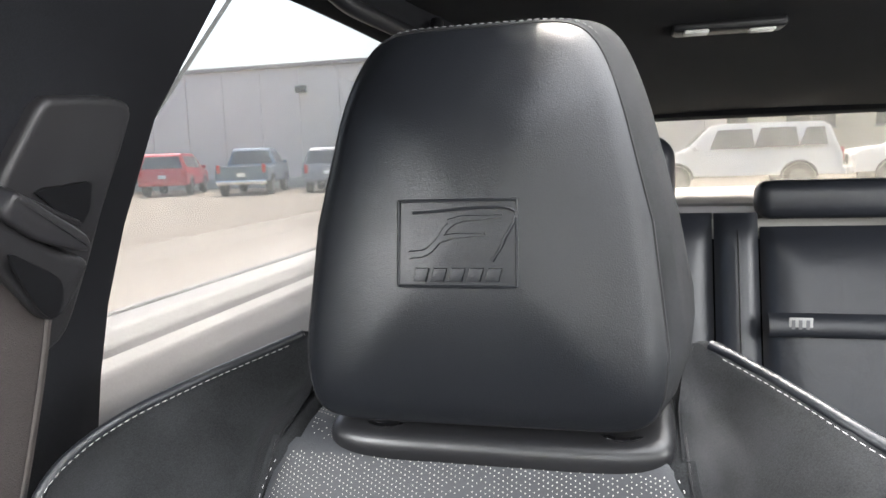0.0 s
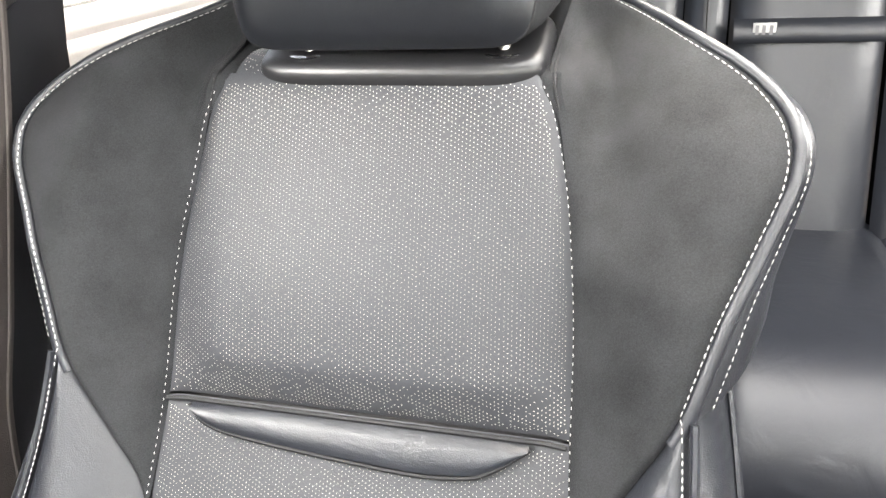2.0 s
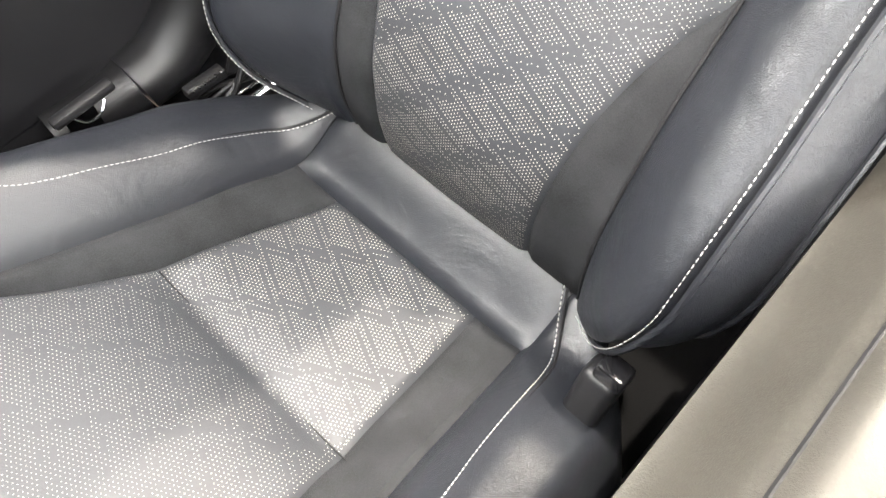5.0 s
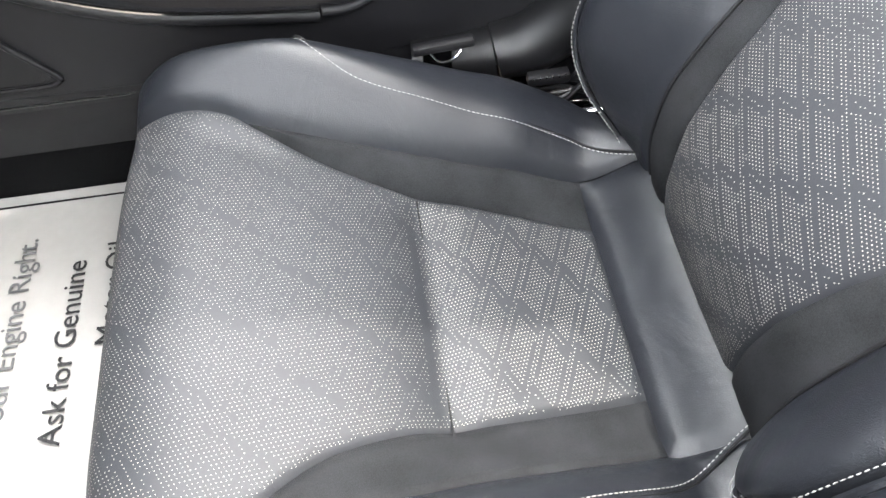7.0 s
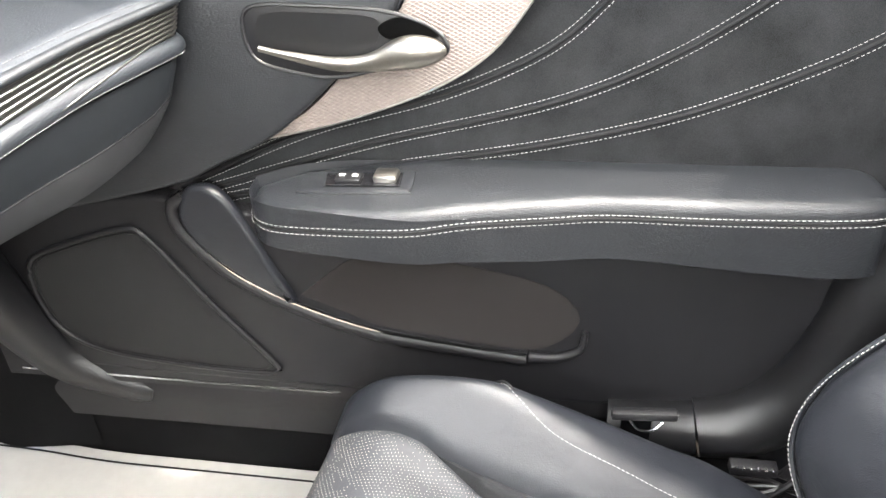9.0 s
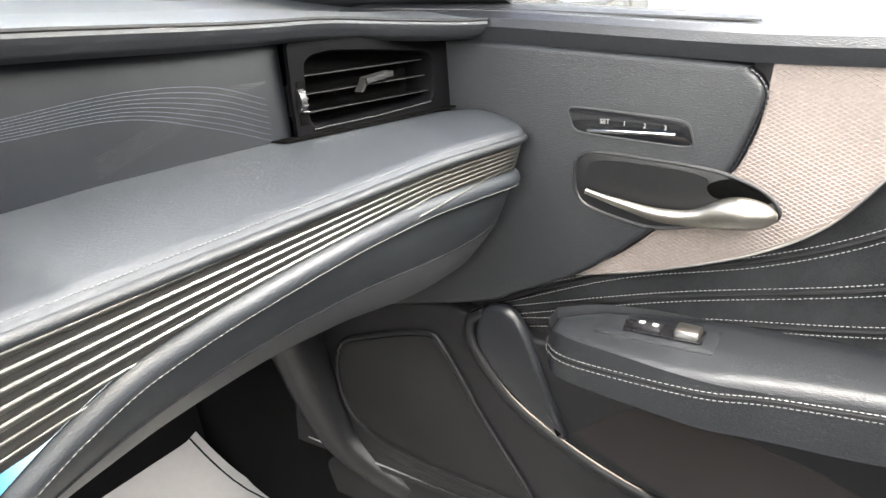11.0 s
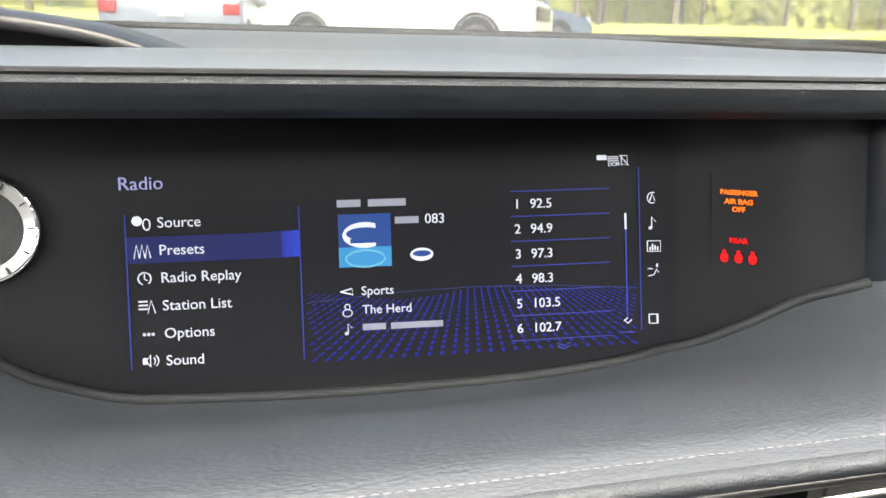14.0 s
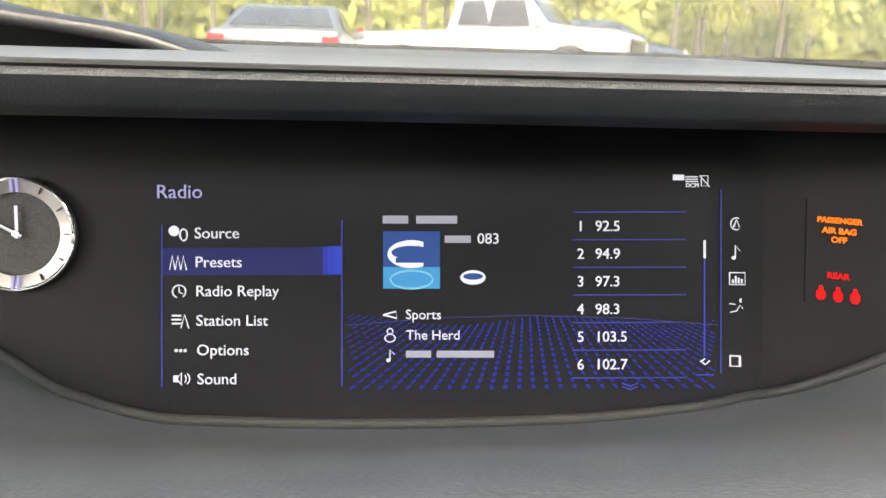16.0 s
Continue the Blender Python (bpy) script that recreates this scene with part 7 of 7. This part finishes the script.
def vehicle(name, kind, paint, label, x, y, turn):
    sh = SHAPES[kind]
    W = sh["W"]
    car = thing(name, (0, 0, 0), label, "car", "parked cars")
    belt_z = {"suv": 1.08, "pickup": 1.18, "sedan": 0.98}[kind]
    bm = bmesh.new()
    rows = []
    for f in (-1, -0.96, 0.96, 1):
        row = []
        for px_, pz_ in sh["side"]:
            inn = 0.24 * max(0, pz_ - belt_z) / 0.65
            k = 1.0 if abs(f) < 0.99 else 0.985
            row.append(bm.verts.new((px_ * k, f * (W / 2 - inn), pz_ if abs(f) < 0.99 else 0.35 + (pz_ - 0.35) * 0.975)))
        rows.append(row)
    n = len(sh["side"])
    for a, b in zip(rows, rows[1:]):
        for k in range(n):
            bm.faces.new((a[k], a[(k + 1) % n], b[(k + 1) % n], b[k]))
    bm.faces.new(rows[0])
    bm.faces.new(rows[-1][::-1])
    bmesh.ops.recalc_face_normals(bm, faces=bm.faces)
    bmesh.ops.bevel(bm, geom=[e for e in bm.edges if e.calc_face_angle(0) > 0.5], offset=0.035, segments=2, affect="EDGES")
    body = part("body", bm, paint, car)

    def at_side(px_, pz_, s, off=0.006):
        return (px_, s * (W / 2 - 0.24 * max(0, pz_ - belt_z) / 0.65 + off), pz_)

    for s in (-1, 1):
        for x0, z0, x1, z1 in sh["win"]:
            pts = [at_side(x0, z0, s), at_side(x1 + 0.10, z0, s), at_side(x1 - 0.10, z1, s), at_side(x0 + 0.05, z1, s)]
            part("window", slab(pts, (0, s, 0.2), 0.012, 0.004), CARGLASS, body)
        part("door_mirror", box((1.0 if kind != "pickup" else 1.2, s * (W / 2 + 0.08), belt_z + 0.10), (0.12, 0.20, 0.14), 0.04), paint, body)
        for wx in sh["wheels"]:
            r = sh["r"]
            wheel = part("wheel", tube([(wx, s * (W / 2 - 0.22), r), (wx, s * (W / 2 + 0.012), r)], r, 28), TYRE, car)
            part("rim", tube([(wx, s * (W / 2 - 0.05), r), (wx, s * (W / 2 + 0.022), r)], r * 0.66, 10), RIMS, wheel)
            part("wheel_arch", tube([(wx + (r + 0.05) * math.cos(a), s * (W / 2 + 0.002), r + (r + 0.05) * math.sin(a)) for a in [lerp(0.05, math.pi - 0.05, k / 12) for k in range(13)]], 0.035, 6), GRILLE, body)
        part("tail_lamp", box((-sh["L"] / 2 + 0.02, s * (W / 2 - 0.14), belt_z - 0.14), (0.10, 0.22 if kind == "sedan" else 0.14, 0.16 if kind == "sedan" else 0.32), 0.02), LAMP_RED, body, "red tail lamp")
        part("headlamp", box((sh["L"] / 2 - 0.05, s * (W / 2 - 0.22), belt_z - 0.26), (0.12, 0.34, 0.16), 0.03), LAMP_CLEAR, body, "clear headlamp")
    # front and rear screens, grille, bumpers, plate
    sd = sh["side"]
    top = max(p[1] for p in sd)
    fi = [k for k in range(n - 1) if sd[k][0] > 0 and sd[k][1] > belt_z + 0.3 and sd[k + 1][1] < belt_z + 0.2][0]
    ri = [k for k in range(n - 1) if sd[k + 1][1] > belt_z + 0.3 and sd[k][1] < belt_z + 0.1 and sd[k][0] < 0][-1]
    for (xa, za), (xb, zb), d in ((sd[fi], sd[fi + 1], 1), (sd[ri + 1], sd[ri], -1)):
        xa, za, xb, zb = lerp(xa, xb, 0.08), lerp(za, zb, 0.08), lerp(xa, xb, 0.9), lerp(za, zb, 0.9)
        pts = [(xa, -W / 2 + 0.32, za), (xa, W / 2 - 0.32, za), (xb, W / 2 - 0.16, zb), (xb, -W / 2 + 0.16, zb)]
        part("windscreen", slab(pts, (d, 0, 0.7), 0.015, 0.004), CARGLASS, body)
    grille = part("grille", box((sh["L"] / 2 + 0.005, 0, belt_z - 0.30), (0.04, W * 0.56, 0.28), 0.02), GRILLE, body, "black radiator grille")
    for k in range(3):
        part("grille_bar", box((sh["L"] / 2 + 0.03, 0, belt_z - 0.40 + 0.10 * k), (0.02, W * 0.54, 0.022), 0.006), CHROME, grille)
    part("front_bumper", box((sh["L"] / 2, 0, 0.50), (0.16, W * 0.96, 0.20), 0.05), paint if kind != "pickup" else CHROME, body)
    part("rear_bumper", box((-sh["L"] / 2, 0, 0.52), (0.16, W * 0.96, 0.18), 0.05), paint if kind != "pickup" else CHROME, body)
    part("plate_bar", box((-sh["L"] / 2 - 0.02, 0, 0.80), (0.02, 0.32, 0.15), 0.004), surface("plate white", (0.7, 0.7, 0.7), 0.5), body)
    car.matrix_world = pose(x, y, ground_z(x, y), 0, 0, turn)
    return car


def paint(name, c, metal=0.3):
    return surface(name, c, 0.3, metal=metal, coat=0.7, spread=0.05)


WHITE, SILVER = paint("white paint", (0.78, 0.77, 0.74), 0.0), paint("silver paint", (0.20, 0.23, 0.25), 0.5)
vehicle("pickup_truck", "pickup", paint("slate blue paint", (0.10, 0.14, 0.19)), "slate blue pickup truck parked by the grey building", -15.3, 28.2, 108)
vehicle("red_hatchback", "suv", paint("red paint", (0.42, 0.02, 0.03)), "red car parked by the grey building", -19.4, 28.6, 112)
vehicle("grey_suv", "suv", paint("grey paint", (0.20, 0.20, 0.21)), "grey car parked by the grey building", -12.0, 29.0, 105)
vehicle("dark_suv", "suv", paint("dark paint", (0.08, 0.08, 0.09)), "dark car parked by the grey building", -23.0, 29.5, 112)
vehicle("white_suv", "suv", WHITE, "white car standing across behind the rear window", 2.6, 21.0, 180)
vehicle("white_suv", "suv", WHITE, "white car standing across behind the rear window", 7.9, 21.8, 180)
vehicle("silver_sedan", "sedan", SILVER, "silver sedan with red tail lamps ahead of the windscreen", 1.40, -13.4, -93)
vehicle("white_pickup", "pickup", WHITE, "white pickup truck standing across ahead of the windscreen", -2.55, -16.0, 147)
vehicle("blue_sedan", "sedan", paint("blue grey paint", (0.10, 0.14, 0.20)), "blue-grey car behind the white pickup", -5.5, -19.5, 188)
vehicle("black_suv", "suv", paint("black paint", (0.03, 0.03, 0.035)), "dark car standing beside the passenger window", -8.2, -4.6, 172)

# building behind the lot
WALLP = surface("warm grey siding", (0.60, 0.555, 0.53), 0.8, grain=0.3, scale=6, spread=0.06, blotch=0.3)
hall = thing("warehouse", (-20, 34, 0), "long warm-grey metal-sided warehouse with a flat roofline", "building")
part("wall", box((-19, 38, 2.95), (46, 8, 5.9), 0.05), WALLP, hall)
part("roof_edge", box((-19, 38, 5.95), (46.3, 8.3, 0.22), 0.05), surface("roof edge", (0.30, 0.28, 0.27), 0.6), hall)
for k in range(22):
    part("siding_rib", box((-41 + 2.1 * k, 33.97, 2.9), (0.06, 0.08, 5.7), 0.01), WALLP, hall)
part("wall_lamp", box((-15.6, 33.8, 4.75), (0.5, 0.35, 0.35), 0.05), GRILLE, hall)
part("base_strip", box((-19, 33.95, 0.25), (46, 0.1, 0.5), 0.02), surface("concrete", (0.35, 0.34, 0.32), 0.9), hall)
office = thing("office_building", (14, 40, 0), "beige building with a row of dark windows", "building")
part("wall", box((14, 40, 3.0), (34, 8, 6), 0.05), surface("beige stucco", (0.50, 0.46, 0.38), 0.85, spread=0.06, blotch=0.3), office)
for k in range(9):
    win = part("window", box((0.5 + 3.6 * k, 35.98, 2.7), (2.0, 0.10, 1.5), 0.02), CARGLASS, office)
    part("window_frame", joined(box((0.5 + 3.6 * k, 35.93, 3.48), (2.2, 0.1, 0.1), 0.01), box((0.5 + 3.6 * k, 35.93, 1.92), (2.2, 0.1, 0.1), 0.01), box((0.5 + 3.6 * k, 35.93, 2.7), (0.08, 0.1, 1.5), 0.01)), PALE, win)
part("roof_edge", box((14, 40, 6.05), (34.3, 8.3, 0.25), 0.05), MATS["roof edge"], office)

# trees ahead
BARK = surface("grey bark", (0.20, 0.17, 0.13), 0.95, grain=1.0, scale=12, spread=0.3, blotch=3)
LEAF = [surface(f"spring leaf {k}", c, 0.7, spread=0.35, blotch=0.8) for k, c in enumerate(((0.42, 0.42, 0.075), (0.33, 0.36, 0.07), (0.46, 0.40, 0.10)))]


def tree_model(seed, leaf):
    rnd = random.Random(seed)
    h = rnd.uniform(9, 13)
    t = thing("tree", (0, 0, 0), "tall tree with bright spring leaves", "tree", "trees beyond the lawn")
    bits, tips = [], []
    lean = Vector((rnd.uniform(-0.6, 0.6), rnd.uniform(-0.6, 0.6), 0))
    trunk = [Vector((0, 0, 0)) + lean * (k / 8) ** 2 + Vector((0, 0, h * 0.85 * k / 8)) for k in range(9)]
    bits.append(tube(trunk, lambda s: 0.17 * (1 - 0.8 * s), 8))
    for k in range(11):
        f = rnd.uniform(0.15, 0.98)
        b = trunk[0].lerp(trunk[-1], f)
        a = rnd.uniform(0, 2 * math.pi)
        ln = rnd.uniform(1.2, 2.8) * (1.15 - 0.5 * f)
        e = b + Vector((math.cos(a) * ln, math.sin(a) * ln, ln * rnd.uniform(0.3, 0.8)))
        m = b.lerp(e, 0.5) + Vector((0, 0, 0.15))
        bits.append(tube([b, m, e], lambda s: 0.05 * (1 - 0.75 * s), 6))
        tips += [e, m, b.lerp(e, 0.8)]
    part("trunk", joined(*bits), BARK, t)
    bm = bmesh.new()
    for tip in tips:
        for k in range(rnd.randint(45, 75)):
            c = tip + Vector((rnd.gauss(0, 0.55), rnd.gauss(0, 0.55), rnd.gauss(0, 0.42)))
            d = Vector((rnd.uniform(-1, 1), rnd.uniform(-1, 1), rnd.uniform(-1, 1))).normalized()
            e = d.cross(Vector((0.3, 0.5, 0.8))).normalized()
            s = rnd.uniform(0.07, 0.16)
            bm.faces.new([bm.verts.new(c + d * s), bm.verts.new(c + e * s * 0.6), bm.verts.new(c - d * s), bm.verts.new(c - e * s * 0.6)])
    part("crown", bm, leaf, t, flat=True)
    return t


models = [tree_model(11, LEAF[0]), tree_model(12, LEAF[1]), tree_model(13, LEAF[2])]
rnd = random.Random(5)
spots = [(lerp(-62, 26, k / 40) + rnd.uniform(-1, 1), -34 - rnd.uniform(0, 14)) for k in range(41)]
for k, (x, y) in enumerate(spots):
    m = pose(x, y, ground_z(x, y), 0, 0, rnd.uniform(0, 360))
    if k < 3:
        models[k].matrix_world = m
    else:
        copy_thing(models[k % 3], m)
hedge = bmesh.new()
for k in range(16000):
    x, y = rnd.uniform(-66, 30), -49 - rnd.uniform(0, 3)
    z = ground_z(x, y) + rnd.uniform(0, 7.5) * rnd.uniform(0.5, 1)
    c, d = Vector((x, y, z)), Vector((rnd.uniform(-1, 1), rnd.uniform(-0.4, 0.4), rnd.uniform(-1, 1))).normalized()
    e = d.cross(Vector((0.1, 1, 0.2))).normalized()
    s = rnd.uniform(0.3, 0.7)
    hedge.faces.new([hedge.verts.new(c + d * s), hedge.verts.new(c + e * s * 0.6), hedge.verts.new(c - d * s), hedge.verts.new(c - e * s * 0.6)])
single("far_woods", hedge, LEAF[1], "dense far green woods", "woods", kind="stuff", flat=True)

single("woods_backdrop", sheet(lambda i, j: (lerp(-110, 60, i), -54 + 2 * math.sin(i * 40), ground_z(0, -54) + lerp(-0.5, 11 + 2.5 * math.sin(i * 23) + 1.5 * math.sin(i * 61 + 1), j)), 160, 8), surface("far foliage", (0.27, 0.28, 0.07), 0.9, grain=1.0, scale=3, spread=0.5, blotch=0.5), "far green woods behind the lawn", "backdrop", kind="structure")
